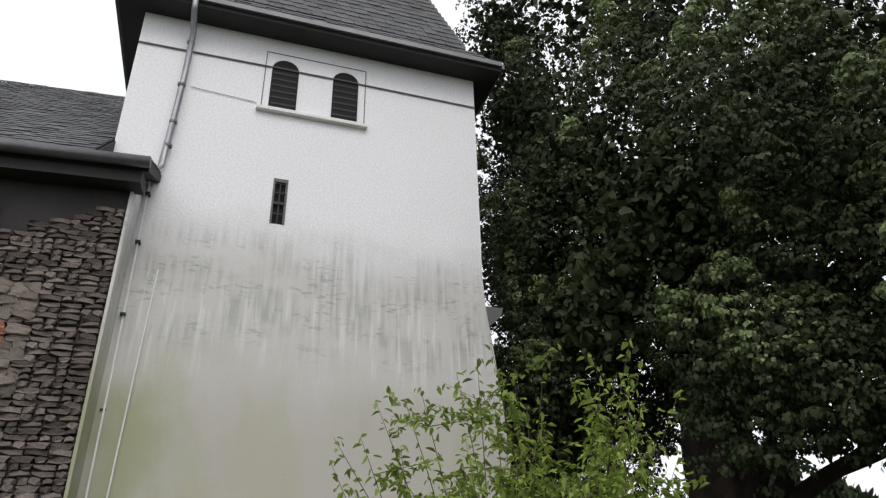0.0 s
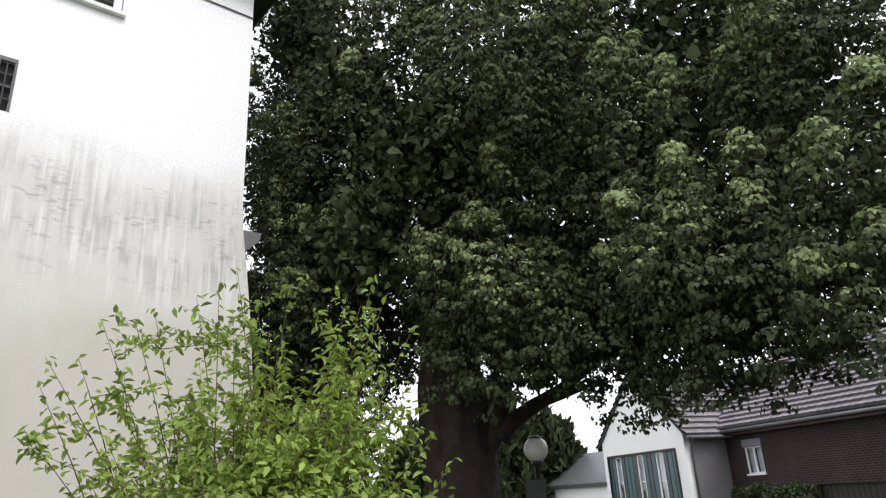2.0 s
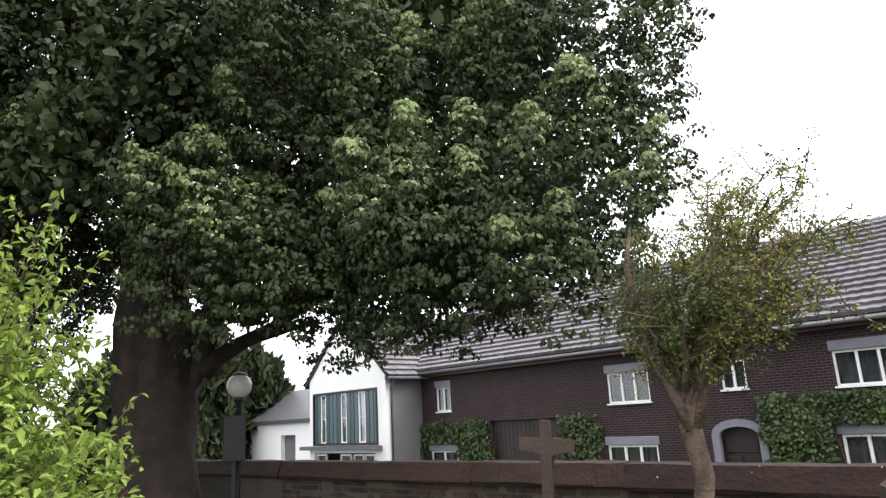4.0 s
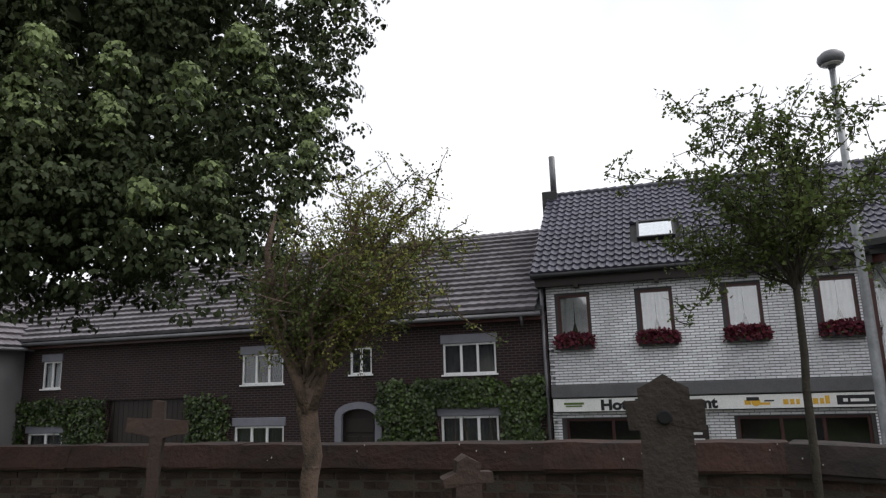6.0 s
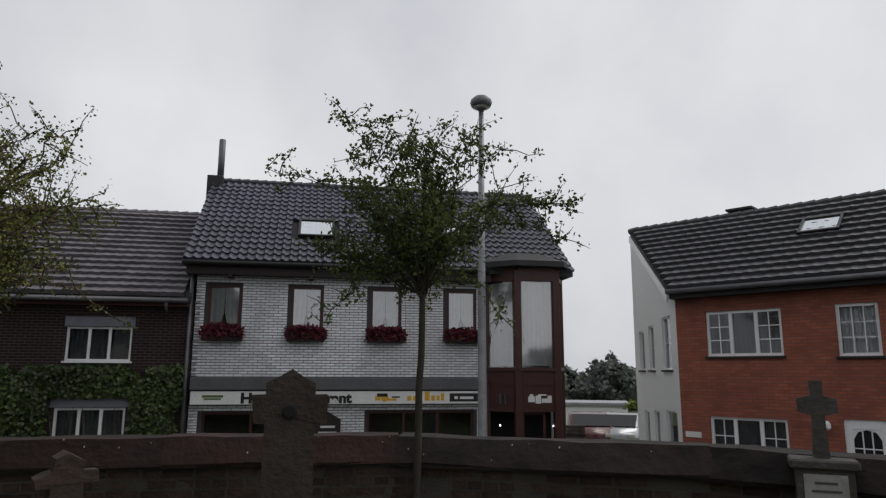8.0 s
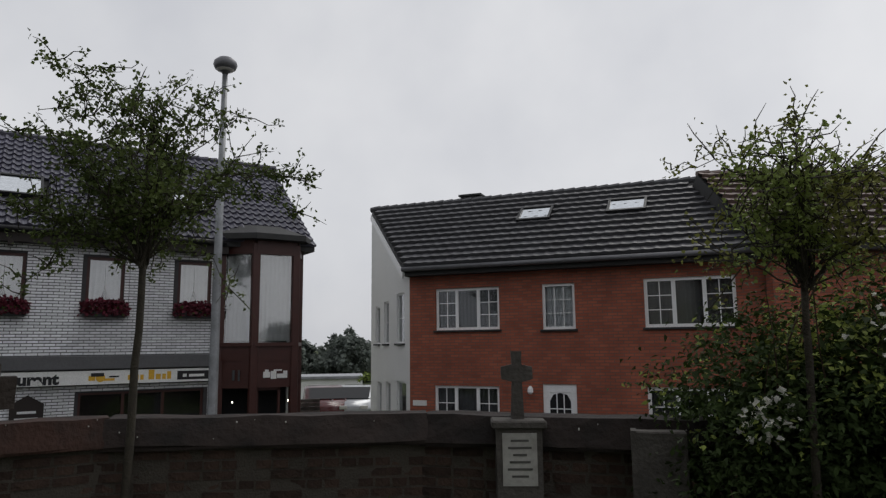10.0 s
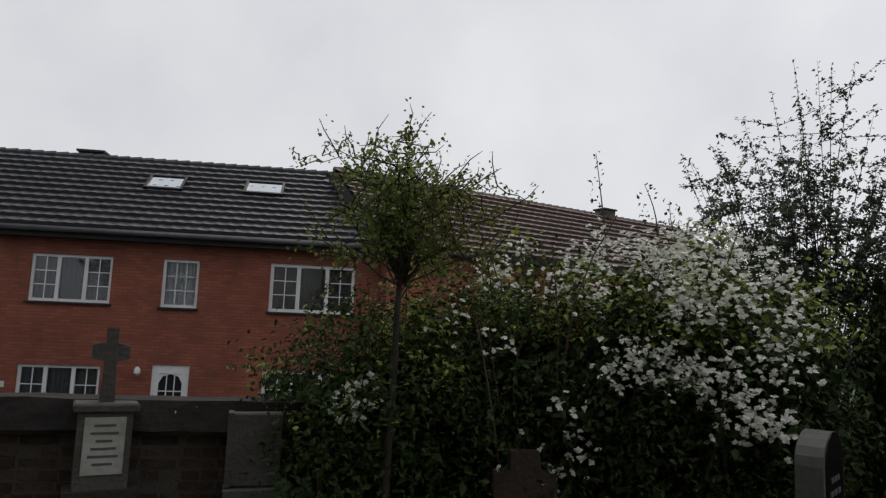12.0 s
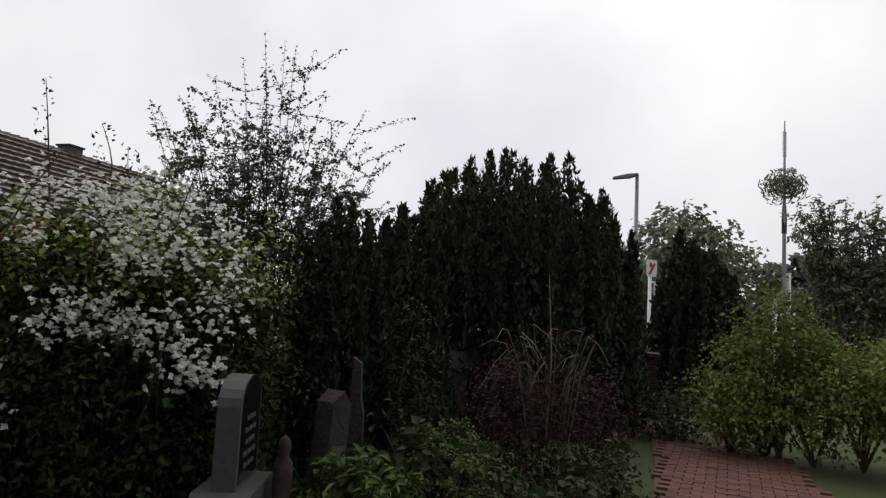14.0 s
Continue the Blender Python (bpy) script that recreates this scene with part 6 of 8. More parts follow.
def branch_bush(name, base, stems, leaf, leaf_mat, bark, label, category, rs, pairs=16, leaf_from=0.25, r0=0.012, side=3, gravity=0.5, aspect=0.5, parts=("stems", "foliage"), tip_up=0.15):
    """A bush of arching stems, each with side shoots and pairs of leaves; stems: list of tip points."""
    e = empty(name, pose(0, 0, 0), label, category)
    bm = bmesh.new()
    P, N = [], []
    for tip in stems:
        base_i = np.asarray(base) + rs.normal(size=3) * (0.12, 0.12, 0.0)
        tip = np.asarray(tip)
        mid = base_i * 0.45 + tip * 0.55 + np.array((0, 0, 0.18 * np.linalg.norm(tip - base_i)))
        t = np.linspace(0, 1, 9)[:, None]
        path = (1 - t) ** 2 * base_i + 2 * t * (1 - t) * mid + t ** 2 * tip
        path[-1, 2] += tip_up * 0.2
        tube(bm, [Vector(p) for p in path], [r0 * (1 - 0.85 * i / 8) for i in range(9)], 4)
        shoots = [path]
        for _ in range(side):
            i = rs.randint(3, 8)
            d = unit(rs, 1)[0] * (1, 1, 0.5) + (0, 0, 0.25)
            L = rs.uniform(0.15, 0.4) * np.linalg.norm(tip - base_i) * 0.5
            s = path[i] + d * L * np.linspace(0, 1, 4)[:, None]
            tube(bm, [Vector(p) for p in s], [r0 * 0.4, r0 * 0.3, r0 * 0.2, r0 * 0.1], 3)
            shoots.append(s)
        for j, s in enumerate(shoots):
            k = pairs if j == 0 else max(3, pairs // 2)
            lo = leaf_from if j == 0 else 0.1
            f = np.linspace(lo, 1.0, k) * (len(s) - 1)
            i0 = np.minimum(f.astype(int), len(s) - 2)
            pts = s[i0] + (s[i0 + 1] - s[i0]) * (f - i0)[:, None]
            pts = np.repeat(pts, 2, 0) + rs.normal(size=(2 * k, 3)) * leaf * 0.25
            P.append(pts)
            N.append(rs.normal(size=(2 * k, 3)) * 0.6 + (0, 0, 0.8))
    part(parts[0], bm, M[bark], e, "", True)["kind"] = "stuff"
    P, N = np.concatenate(P), np.concatenate(N)
    leaf_part(parts[1], leaf_arrays(P, N, leaf, aspect, 0.25, rs, gravity), M[leaf_mat], e)["kind"] = "stuff"
    return e


def dome_tips(rs, c, rh, rz, k, low=-0.2, noise_=0.12, inner=0.55):
    d = unit(rs, k)
    d[:, 2] = np.abs(d[:, 2]) * (1 - low) + low
    return np.asarray(c) + d * (rh, rh, rz) * rs.uniform(inner, 1.05, (k, 1)) + rs.normal(size=(k, 3)) * noise_


# bright green shrub before the tower
rs = np.random.RandomState(8)
tips = [*dome_tips(rs, (0.5, 4.15, 1.15), 1.05, 1.25, 300, -0.1, 0.1), *dome_tips(rs, (0.35, 4.1, 0.9), 1.2, 0.95, 190, -0.3, 0.1), *[(0.45 + rs.uniform(-0.9, 0.9), 4.15 + rs.uniform(-0.5, 0.5), rs.uniform(2.45, 2.75)) for _ in range(16)], (0.32, 4.2, 2.9), (-0.6, 4.1, 2.35), (1.15, 4.0, 2.5), (-0.2, 4.1, 2.55), (-0.6, 4.05, 2.2), (-0.65, 4.1, 2.0), (-0.45, 4.1, 2.35)]
branch_bush("dogwood_shrub", (0.45, 4.2, 0.0), tips, 0.055, "leaf_shrub", "bark", "bright green leafy shrub before the church tower", "shrub", rs, 23, 0.25, 0.008, 4, 0.9, 0.48)
leaf_part("foliage", clump_leaves([((0.65, 4.25, 0.95), 0.8, 1.0), ((0.15, 4.2, 0.75), 0.8, 0.75)], 26, 34, 0.055, 0.2, rs, 0.48, 0.7), M["leaf_shrub"], scene.objects["dogwood_shrub"])["kind"] = "stuff"


def spur_tree(label, foot, fork, trunk_r, centre, rh, rz, shoots, leaf_mats, seed, branches=26, leaf=0.045, lean=(), knobby=False, twigs=7, density=1.0, bark="bark_young"):
    """A young pollarded thorn tree: thin trunk, a knotted head and many crooked shoots with leaf tufts."""
    rs, rnd = np.random.RandomState(seed), random.Random(seed)
    e = empty("hawthorn_tree", pose(0, 0, 0), label, "tree", "young thorn trees along the wall")
    bm = bmesh.new()
    f, k = Vector(foot), Vector(fork)
    pts = [f.lerp(k, t) + Vector((rnd.uniform(-1, 1), rnd.uniform(-1, 1), 0)) * trunk_r * (0.35 if knobby else 0.25) * (0 if t in (0, 1) else 1) for t in [i / 8 for i in range(9)]]
    tube(bm, pts, [trunk_r * (1.25 - 0.3 * i / 8 + (0.25 if knobby and i > 6 else 0)) for i in range(9)], 10)
    if knobby:
        for v in bm.verts:
            v.co += Vector((noise.noise(v.co * 9), noise.noise(v.co * 9 + Vector((5, 0, 0))), 0)) * 0.02
    part("trunk", bm, M[bark], e, "", True)
    bm = bmesh.new()
    P, N = [], []
    ends = [Vector(p) for p in dome_tips(rs, centre, rh, rz, branches, -0.55, 0.06, 0.6)] + [Vector(p) for p in lean]
    paths = []
    for q in ends:
        a = k + Vector((rnd.uniform(-1, 1), rnd.uniform(-1, 1), 0)) * trunk_r * 0.6
        paths.append((limb_path(a, q, 0.16, 7, rnd), trunk_r * rnd.uniform(0.25, 0.42)))
    for q in shoots:
        a = Vector(centre).lerp(Vector(q), 0.25)
        paths.append((limb_path(a, q, 0.12, 8, rnd), trunk_r * 0.22))
    allp = []
    for path, r in paths:
        path = [p + Vector((rnd.uniform(-1, 1), rnd.uniform(-1, 1), rnd.uniform(-1, 1))) * 0.03 for p in path]
        tube(bm, path, [max(r * (1 - 0.85 * i / (len(path) - 1)), 0.003) for i in range(len(path))], 5)
        allp.append(path)
        for _ in range(twigs):
            i = rnd.randrange(2, len(path))
            d = Vector((rnd.gauss(0, 1), rnd.gauss(0, 1), rnd.gauss(0.25, 0.8))).normalized() * rnd.uniform(0.12, 0.38)
            tw = [path[i] + d * t + Vector((rnd.uniform(-1, 1), rnd.uniform(-1, 1), rnd.uniform(-1, 1))) * 0.02 * (t > 0) for t in (0, 0.35, 0.7, 1)]
            tube(bm, tw, [0.006, 0.005, 0.004, 0.002], 3)
            allp.append(tw)
    tube(bm, [k, k.lerp(Vector(centre), 0.5) + Vector((0.02, 0.02, 0)), Vector(centre), Vector(centre) + Vector((0.03, -0.02, rz * 0.75))], [trunk_r * 0.9, trunk_r * 0.7, trunk_r * 0.45, 0.005], 6)
    part("branchwork", bm, M[bark], e)["kind"] = "stuff"
    for s in allp:
        s = np.array([p[:] for p in s])
        L = np.linalg.norm(np.diff(s, axis=0), axis=1).sum()
        n = max(2, int(L / 0.05 * density))
        for g in rs.uniform(0.25 if len(s) > 5 else 0.1, 1.0, n):
            f_ = g * (len(s) - 1)
            i = min(int(f_), len(s) - 2)
            p = s[i] + (s[i + 1] - s[i]) * (f_ - i)
            m = rs.randint(3, 7)
            P.append(p + rs.normal(size=(m, 3)) * 0.028)
            N.append(rs.normal(size=(m, 3)) + (0, 0, 0.5))
    P, N = np.concatenate(P), np.concatenate(N)
    V = leaf_arrays(P, N, leaf, 0.8, 0.2, rs, 0.2)
    if len(leaf_mats) == 2:
        pick = np.array([noise.noise((p[0] * 1.5, p[1] * 1.5, p[2] * 1.5)) for p in P]) > 0.05
        leaf_part("crown", V[~pick], M[leaf_mats[0]], e)["kind"] = "stuff"
        leaf_part("crown", V[pick], M[leaf_mats[1]], e)["kind"] = "stuff"
    else:
        leaf_part("crown", V, M[leaf_mats[0]], e)["kind"] = "stuff"
    return e


t1 = polar(62.9, 5.75)
spur_tree("stout old thorn tree with knotted trunk and thin yellowish crown", (*t1[:2], 0.2), (*polar(62.6, 5.75)[:2], 1.62), 0.064, polar(66.2, 5.75, 2.55), 0.76, 0.78,
          [polar(65, 5.7, 3.2), polar(70, 5.8, 3.3), polar(73, 5.7, 3.2), polar(75.5, 5.7, 2.85), polar(68, 5.9, 3.2), polar(75.5, 5.8, 2.1), polar(72, 5.6, 3.25), polar(75, 5.8, 2.6)],
          ("leaf_thorn", "leaf_thorn_yellow"), 31, 64, 0.027, [polar(60.3, 5.7, 2.25), polar(60.3, 5.6, 2.3)], True, 12, 0.85, "bark")
# the pale forked limb of the old thorn tree
bm = bmesh.new()
tube(bm, [(*polar(z_[0], 5.72)[:2], z_[1]) for z_ in ((62.5, 1.42), (61.5, 1.72), (60.3, 2.02), (59.5, 2.34), (59.2, 2.7), (59.8, 3.0))], [0.058, 0.046, 0.042, 0.034, 0.026, 0.01], 8)
tube(bm, [(*polar(z_[0], 5.72)[:2], z_[1]) for z_ in ((62.8, 1.45), (63.8, 1.8), (65.0, 2.1), (65.6, 2.5), (66.6, 2.9))], [0.055, 0.048, 0.038, 0.028, 0.01], 8)
part("forked_limb", bm, M["bark"], scene.objects["hawthorn_tree"], "pale smooth forked limb", True)
t2 = polar(99.6, 5.9)
spur_tree("slender young thorn tree with an open crown", (*t2[:2], 0.2), (*polar(100.0, 5.9)[:2], 2.25), 0.027, polar(100, 5.9, 2.88), 1.0, 0.85,
          [polar(92.5, 5.9, 3.85), polar(92.8, 5.9, 3.4), polar(87, 5.9, 3.3), polar(101.8, 5.9, 3.75), polar(99, 5.9, 3.65), polar(104, 5.9, 3.65), polar(112.5, 5.9, 3.0), polar(112.5, 5.8, 2.95), polar(107, 6.0, 3.6), polar(95, 5.8, 3.75), polar(111, 5.9, 2.7), polar(92, 5.9, 2.0), polar(106, 5.8, 2.05)],
          ("leaf_thorn",), 32, 40, 0.036, (), False, 9, 0.8)
t3 = polar(149.6, 4.7)
spur_tree("slender young thorn tree beside the white roses", (*t3[:2], 0.2), (*polar(150.0, 4.7)[:2], 1.93), 0.022, polar(150.3, 4.7, 2.35), 0.72, 0.4,
          [polar(141.2, 4.7, 2.72), polar(143, 4.7, 2.78), polar(151, 4.7, 2.95), polar(149, 4.7, 2.65), polar(158.0, 4.7, 2.6), polar(156, 4.7, 2.5), polar(146, 4.7, 2.65), polar(150.5, 4.7, 2.85), polar(153, 4.7, 2.6)],
          ("leaf_thorn_young", "leaf_thorn_yellow"), 33, 34, 0.031, (), False, 9, 0.55)

# the white rambling rose over the wall
rose = empty("rambling_rose", pose(0, 0, 0), "huge rambling rose with masses of white blossom over dark leaves", "rose bush")
rs = np.random.RandomState(41)
ROSE = [(147.2, 5.4, 0.85, 0.72, 1.05), (150.5, 5.3, 0.75, 0.7, 0.95), (154, 5.5, 1.0, 0.8, 1.05), (161, 5.5, 1.1, 0.8, 1.05), (168, 5.4, 1.15, 0.8, 1.1), (174.5, 5.3, 1.15, 0.75, 1.1), (179, 5.3, 0.95, 0.5, 1.0)]
rb = [(polar(a, d, z), rh, rz) for a, d, z, rh, rz in ROSE]
keep_low = lambda P: P[:, 2] > 0.05
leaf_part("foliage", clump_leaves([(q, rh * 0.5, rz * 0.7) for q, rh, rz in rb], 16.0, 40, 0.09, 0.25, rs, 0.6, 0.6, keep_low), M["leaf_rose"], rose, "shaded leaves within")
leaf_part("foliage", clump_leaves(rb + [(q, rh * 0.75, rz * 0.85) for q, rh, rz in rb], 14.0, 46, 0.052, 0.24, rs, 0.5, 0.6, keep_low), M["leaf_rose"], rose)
bm = bmesh.new()
for k in range(60):
    a, d = rs.uniform(146, 180), rs.uniform(5.2, 5.7)
    p = polar(a, d, 0)
    q = polar(a + rs.uniform(-5, 5), d - rs.uniform(0.2, 0.7), rs.uniform(1.2, 2.5))
    tube(bm, limb_path(p, q, 0.3, 6, rnd), [0.012, 0.011, 0.01, 0.008, 0.006, 0.005, 0.003], 4)
for az, d, z in ((165.6, 5.5, 3.05), (169.4, 5.6, 2.82), (171.3, 5.6, 2.68)):
    tube(bm, limb_path(polar(az + 1, d, 2.2), polar(az, d, z), 0.05, 6, rnd), [0.007, 0.006, 0.006, 0.005, 0.004, 0.003, 0.002], 4)
part("canes", bm, M["bark"], rose)["kind"] = "stuff"
P = np.concatenate([polar(az, d, 0) + np.stack([rs.normal(size=40) * 0.035, rs.normal(size=40) * 0.035, np.linspace(2.3, z, 40)], 1) for az, d, z in ((165.8, 5.5, 3.05), (169.6, 5.6, 2.82), (171.5, 5.6, 2.68))])
leaf_part("foliage", leaf_arrays(P, unit(rs, len(P)), 0.036, 0.6, 0.2, rs, 0.2), M["leaf_rose"], rose)
# brighter leaves only above a height, to paint the top-lit crest
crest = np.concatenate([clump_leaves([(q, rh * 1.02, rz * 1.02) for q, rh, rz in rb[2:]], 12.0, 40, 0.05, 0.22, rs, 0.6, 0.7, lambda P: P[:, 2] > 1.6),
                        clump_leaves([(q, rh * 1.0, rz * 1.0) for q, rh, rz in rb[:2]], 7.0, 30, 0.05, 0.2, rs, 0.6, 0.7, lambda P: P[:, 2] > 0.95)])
leaf_part("foliage", crest, M["leaf_rose_toplit"], rose, "yellow-green young leaves along the crest, brightened as if lit from above")
# blossom: trusses over the top, and a garland hanging lower down
C = []
for _ in range(150):
    c, rh, rz = rb[rs.choice(len(rb), p=(0.0, 0.0, 0.02, 0.25, 0.33, 0.34, 0.06))]
    d = unit(rs, 1)[0]
    d[2] = abs(d[2]) * 0.45 + 0.82
    toward = -c[:2] / np.linalg.norm(c[:2])
    d[:2] = d[:2] * 0.7 + toward * 0.55
    d /= np.linalg.norm(d)
    q = c + d * (rh, rh, rz) * rs.uniform(1.0, 1.1)
    az = math.degrees(math.atan2(q[0], q[1])) % 360
    if az > 156.5 and (az > 172 or q[2] > 1.9 + 0.35 * noise.noise((az * 0.3, 0, 0))):
        C.append(q)
for _ in range(46):
    f = rs.uniform(0, 1)
    az = 163.5 + 15 * f
    el = (-5.5 + 16 * f - 9 * f * f - 3.0 * max(f - 0.75, 0) * 4) if f < 0.45 else (-1.0 - 9 * (f - 0.45))
    C.append(polar(az + rs.normal() * 0.5, 4.62, 1.6 + 4.6 * math.tan(radians(el + rs.normal() * 0.55))))
for _ in range(20):
    C.append(polar(rs.uniform(172, 180), 4.68, rs.uniform(1.3, 2.1)))
for az, z, k in ((159.7, 0.97, 1), (164.6, 0.88, 3), (163.2, 0.78, 3), (147.5, 1.2, 4), (146.2, 1.12, 4), (154.5, 1.75, 1), (157.5, 1.62, 1)):
    C.extend(polar(az + rs.normal() * 0.5, 4.8, z + rs.normal() * 0.05) for _ in range(k))
P, N = [], []
for c in C:
    for _ in range(rs.randint(3, 12)):
        p = c + rs.normal(size=3) * 0.07
        nrm = unit(rs, 1)[0] * 0.4 - np.array((*p[:2], 0)) / np.linalg.norm(p[:2]) * 0.75 + (0, 0, 0.9)
        for _ in range(6):
            P.append(p)
            N.append(nrm + rs.normal(size=3) * 0.25)
leaf_part("blossom", leaf_arrays(np.array(P), np.array(N), 0.026, 0.95, 0.12, rs, 0.0), M["blossom"], rose, "white single blossom in trusses")["kind"] = "stuff"

# tall thin shrub behind the roses
rs = np.random.RandomState(52)
tips = [polar(az + 0.9, 6.9, z) for az, z in ((172.2, 3.4), (174, 3.55), (176, 3.75), (178, 4.0), (179.5, 4.3), (181.1, 4.25), (182, 4.2), (183.5, 4.2), (184.5, 3.7), (186, 3.5), (188, 3.65), (189.5, 3.2), (190.2, 2.75), (177, 3.2), (180, 3.6), (185, 3.0), (187, 2.9))]
tips += [polar(rs.uniform(172, 190), rs.uniform(6.6, 7.2), rs.uniform(2.4, 3.5)) for _ in range(60)]
branch_bush("spindle_shrub", polar(181, 6.9, 0.2), [p - np.array((0, 0, 0.12)) for p in tips], 0.042, "leaf_spindle", "bark_young", "tall thin shrub with wiry upright shoots", "shrub", rs, 30, 0.3, 0.009, 10, 0.3, 0.55)


def yew(label, centre, rh, top, shoots, seed, base_z=0.0, leaves=230, leaf=0.13, mat="leaf_yew", name="yew_tree", height=0.9, width=0.17):
    """A yew of many upright, tapering shoots packed side by side into a dome."""
    rs = np.random.RandomState(seed)
    e = empty(name, pose(0, 0, 0), label, "tree")
    c = np.asarray(centre, float)
    bm = bmesh.new()
    tube(bm, [(c[0], c[1], base_z - 0.1), (c[0], c[1], top * 0.6)], [rh * 0.12, rh * 0.05], 8)
    part("trunk", bm, M["bark_dark"], e)
    P, N = [], []
    for i in range(shoots):
        f = math.sqrt((i + 0.5) / shoots)
        a = i * 2.39996
        x, y = c[0] + rh * f * math.cos(a), c[1] + rh * f * math.sin(a)
        zt = base_z + (top - base_z) * (1 - 0.42 * f ** 2.6) + rs.uniform(-0.12, 0.12) * top
        L = zt - base_z if f > 0.8 else height * rs.uniform(1.0, 1.8)
        n = int(leaves * max(1, L / height) * (1.0 if f > 0.55 else 0.8))
        t = rs.uniform(0, 1, n) ** 0.9
        r = width * rs.uniform(0.7, 1.3) * np.sqrt(np.clip(1.02 - t, 0, 1)) * (0.45 + 0.55 * np.minimum(1, (1 - t) * 3))
        th = rs.uniform(0, math.tau, n)
        out = np.stack([np.cos(th), np.sin(th), 0 * th], 1)
        p = np.stack([x + 0 * t, y + 0 * t, zt - L * (1 - t)], 1) + out * r[:, None] * rs.uniform(0.6, 1.1, (n, 1)) + (out * 0)
        lean = np.array((math.cos(a), math.sin(a), 0)) * f * 0.12
        p += lean * (t[:, None] - 1) * -1 * 0.5
        P.append(p)
        N.append(out + rs.normal(size=(n, 3)) * 0.45)
    P, N = np.concatenate(P), np.concatenate(N)
    V = leaf_arrays(P, N, leaf, 0.42, 0.1, rs, -2.2)
    k = int(260 * rh * (top - base_z))
    d = unit(rs, k) * rs.uniform(0.3, 1, (k, 1)) ** 0.5
    inside = np.stack([c[0] + d[:, 0] * rh * 0.8, c[1] + d[:, 1] * rh * 0.8, base_z + (top - base_z) * (0.42 + 0.36 * d[:, 2])], 1)
    leaf_part("crown", V, M[mat], e)
    leaf_part("crown", leaf_arrays(inside, unit(rs, k), max(leaf * 2.6, 0.16), 0.7, 0.1, rs, -1.0), M[mat], e, "dense shaded sprays within")
    return e


yew("dark column of clipped yew beside the roses", polar(-172.4, 5.95), 0.42, 2.3, 34, 61, 0.0, 330, 0.06, height=0.6, width=0.1)
yew("broad dark green yew with upright shoots", polar(-158.8, 11.2), 2.15, 3.85, 165, 62, 0.0, 230, 0.1, height=0.8, width=0.24)
yew("dark yew bush behind the graves", polar(-168.5, 8.6), 0.75, 2.55, 40, 67, 0.0, 300, 0.1, height=0.7, width=0.18)
yew("narrow dark yew beside the churchyard gate", polar(-143.8, 14.0), 0.85, 3.1, 40, 63, 0.0, 260, 0.12, height=0.8, width=0.2)

# red-leaved bush with dry grass stalks
rs = np.random.RandomState(71)
redb = empty("red_leaved_bush", pose(0, 0, 0), "dark red-leaved bush with pale dry grass stalks", "bush")
leaf_part("foliage", clump_leaves([(polar(-155.5, 7.0, 0.62), 0.62, 0.72), (polar(-159, 6.9, 0.5), 0.45, 0.6), (polar(-152.5, 6.9, 0.55), 0.42, 0.6)], 13, 50, 0.05, 0.22, rs, 0.5, 0.5, keep_low), M["leaf_red"], redb)
bm = bmesh.new()
for k in range(18):
    a = rs.uniform(-160, -151)
    p = polar(-155 + (a + 155) * 0.4, 6.8, 0.3)
    z = rs.uniform(1.15, 1.55)
    q = polar(a, 6.4 + rs.uniform(-0.2, 0.3), z)
    drop = np.array(polar(a + rs.choice([-1, 1]) * rs.uniform(0.8, 2.5), 6.3, z - rs.uniform(0.05, 0.4)))
    path = [p, p * 0.5 + q * 0.5 + (0, 0, 0.25), q, q * 0.5 + drop * 0.5 + (0, 0, 0.05), drop]
    tube(bm, [Vector(v) for v in path], [0.0045, 0.0045, 0.004, 0.0035, 0.0015], 3)
part("dry_stalks", bm, M["grass_dry"], redb, "pale arching grass stalks")["kind"] = "stuff"
bm = bmesh.new()
tube(bm, [Vector(polar(-155.2, 6.6, 0.5)), Vector(polar(-155.0, 6.6, 1.2)), Vector(polar(-155.4, 6.6, 1.98))], [0.007, 0.007, 0.003], 5)
part("tall_stalk", bm, M["grass_dry"], redb)


def leafy_bush(name, label, blobs, per, leaves, size, spread, mat, seed, aspect=0.7):
    rs = np.random.RandomState(seed)
    e = empty(name, pose(0, 0, 0), label, "bush")
    leaf_part("foliage", clump_leaves(blobs, per, leaves, size, spread, rs, aspect, 0.6, keep_low), M[mat], e)
    bm = bmesh.new()
    rnd = random.Random(seed)
    for c, rh, rz in blobs:
        for _ in range(7):
            d = unit(rs, 1)[0] * (rh, rh, rz) * 0.8
            tube(bm, limb_path((c[0], c[1], 0.0), (c[0] + d[0], c[1] + d[1], max(c[2] + d[2], 0.1)), 0.1, 5, rnd), [0.02, 0.018, 0.015, 0.012, 0.008, 0.004], 4)
    part("stems", bm, M["bark"], e)["kind"] = "stuff"
    return e


B = lambda az, d, z, rh, rz: (polar(az, d, z), rh, rz)
leafy_bush("golden_shrub", "yellow-green rounded shrub beside the path", [B(-139.2, 9.5, 1.0, 0.62, 0.85), B(-138.2, 9.4, 1.5, 0.4, 0.6), B(-141.5, 9.5, 0.7, 0.45, 0.5), B(-136, 9.4, 0.85, 0.62, 0.6), B(-133, 9.5, 1.05, 0.6, 0.45), B(-129.5, 9.5, 1.0, 0.75, 0.5), B(-126, 9.6, 1.0, 0.7, 0.55)], 15, 44, 0.062, 0.24, "leaf_gold", 81)
leafy_bush("box_ball", "small clipped green box ball", [B(-163.2, 5.0, 0.46, 0.36, 0.36)], 90, 24, 0.032, 0.05, "leaf_box", 82)
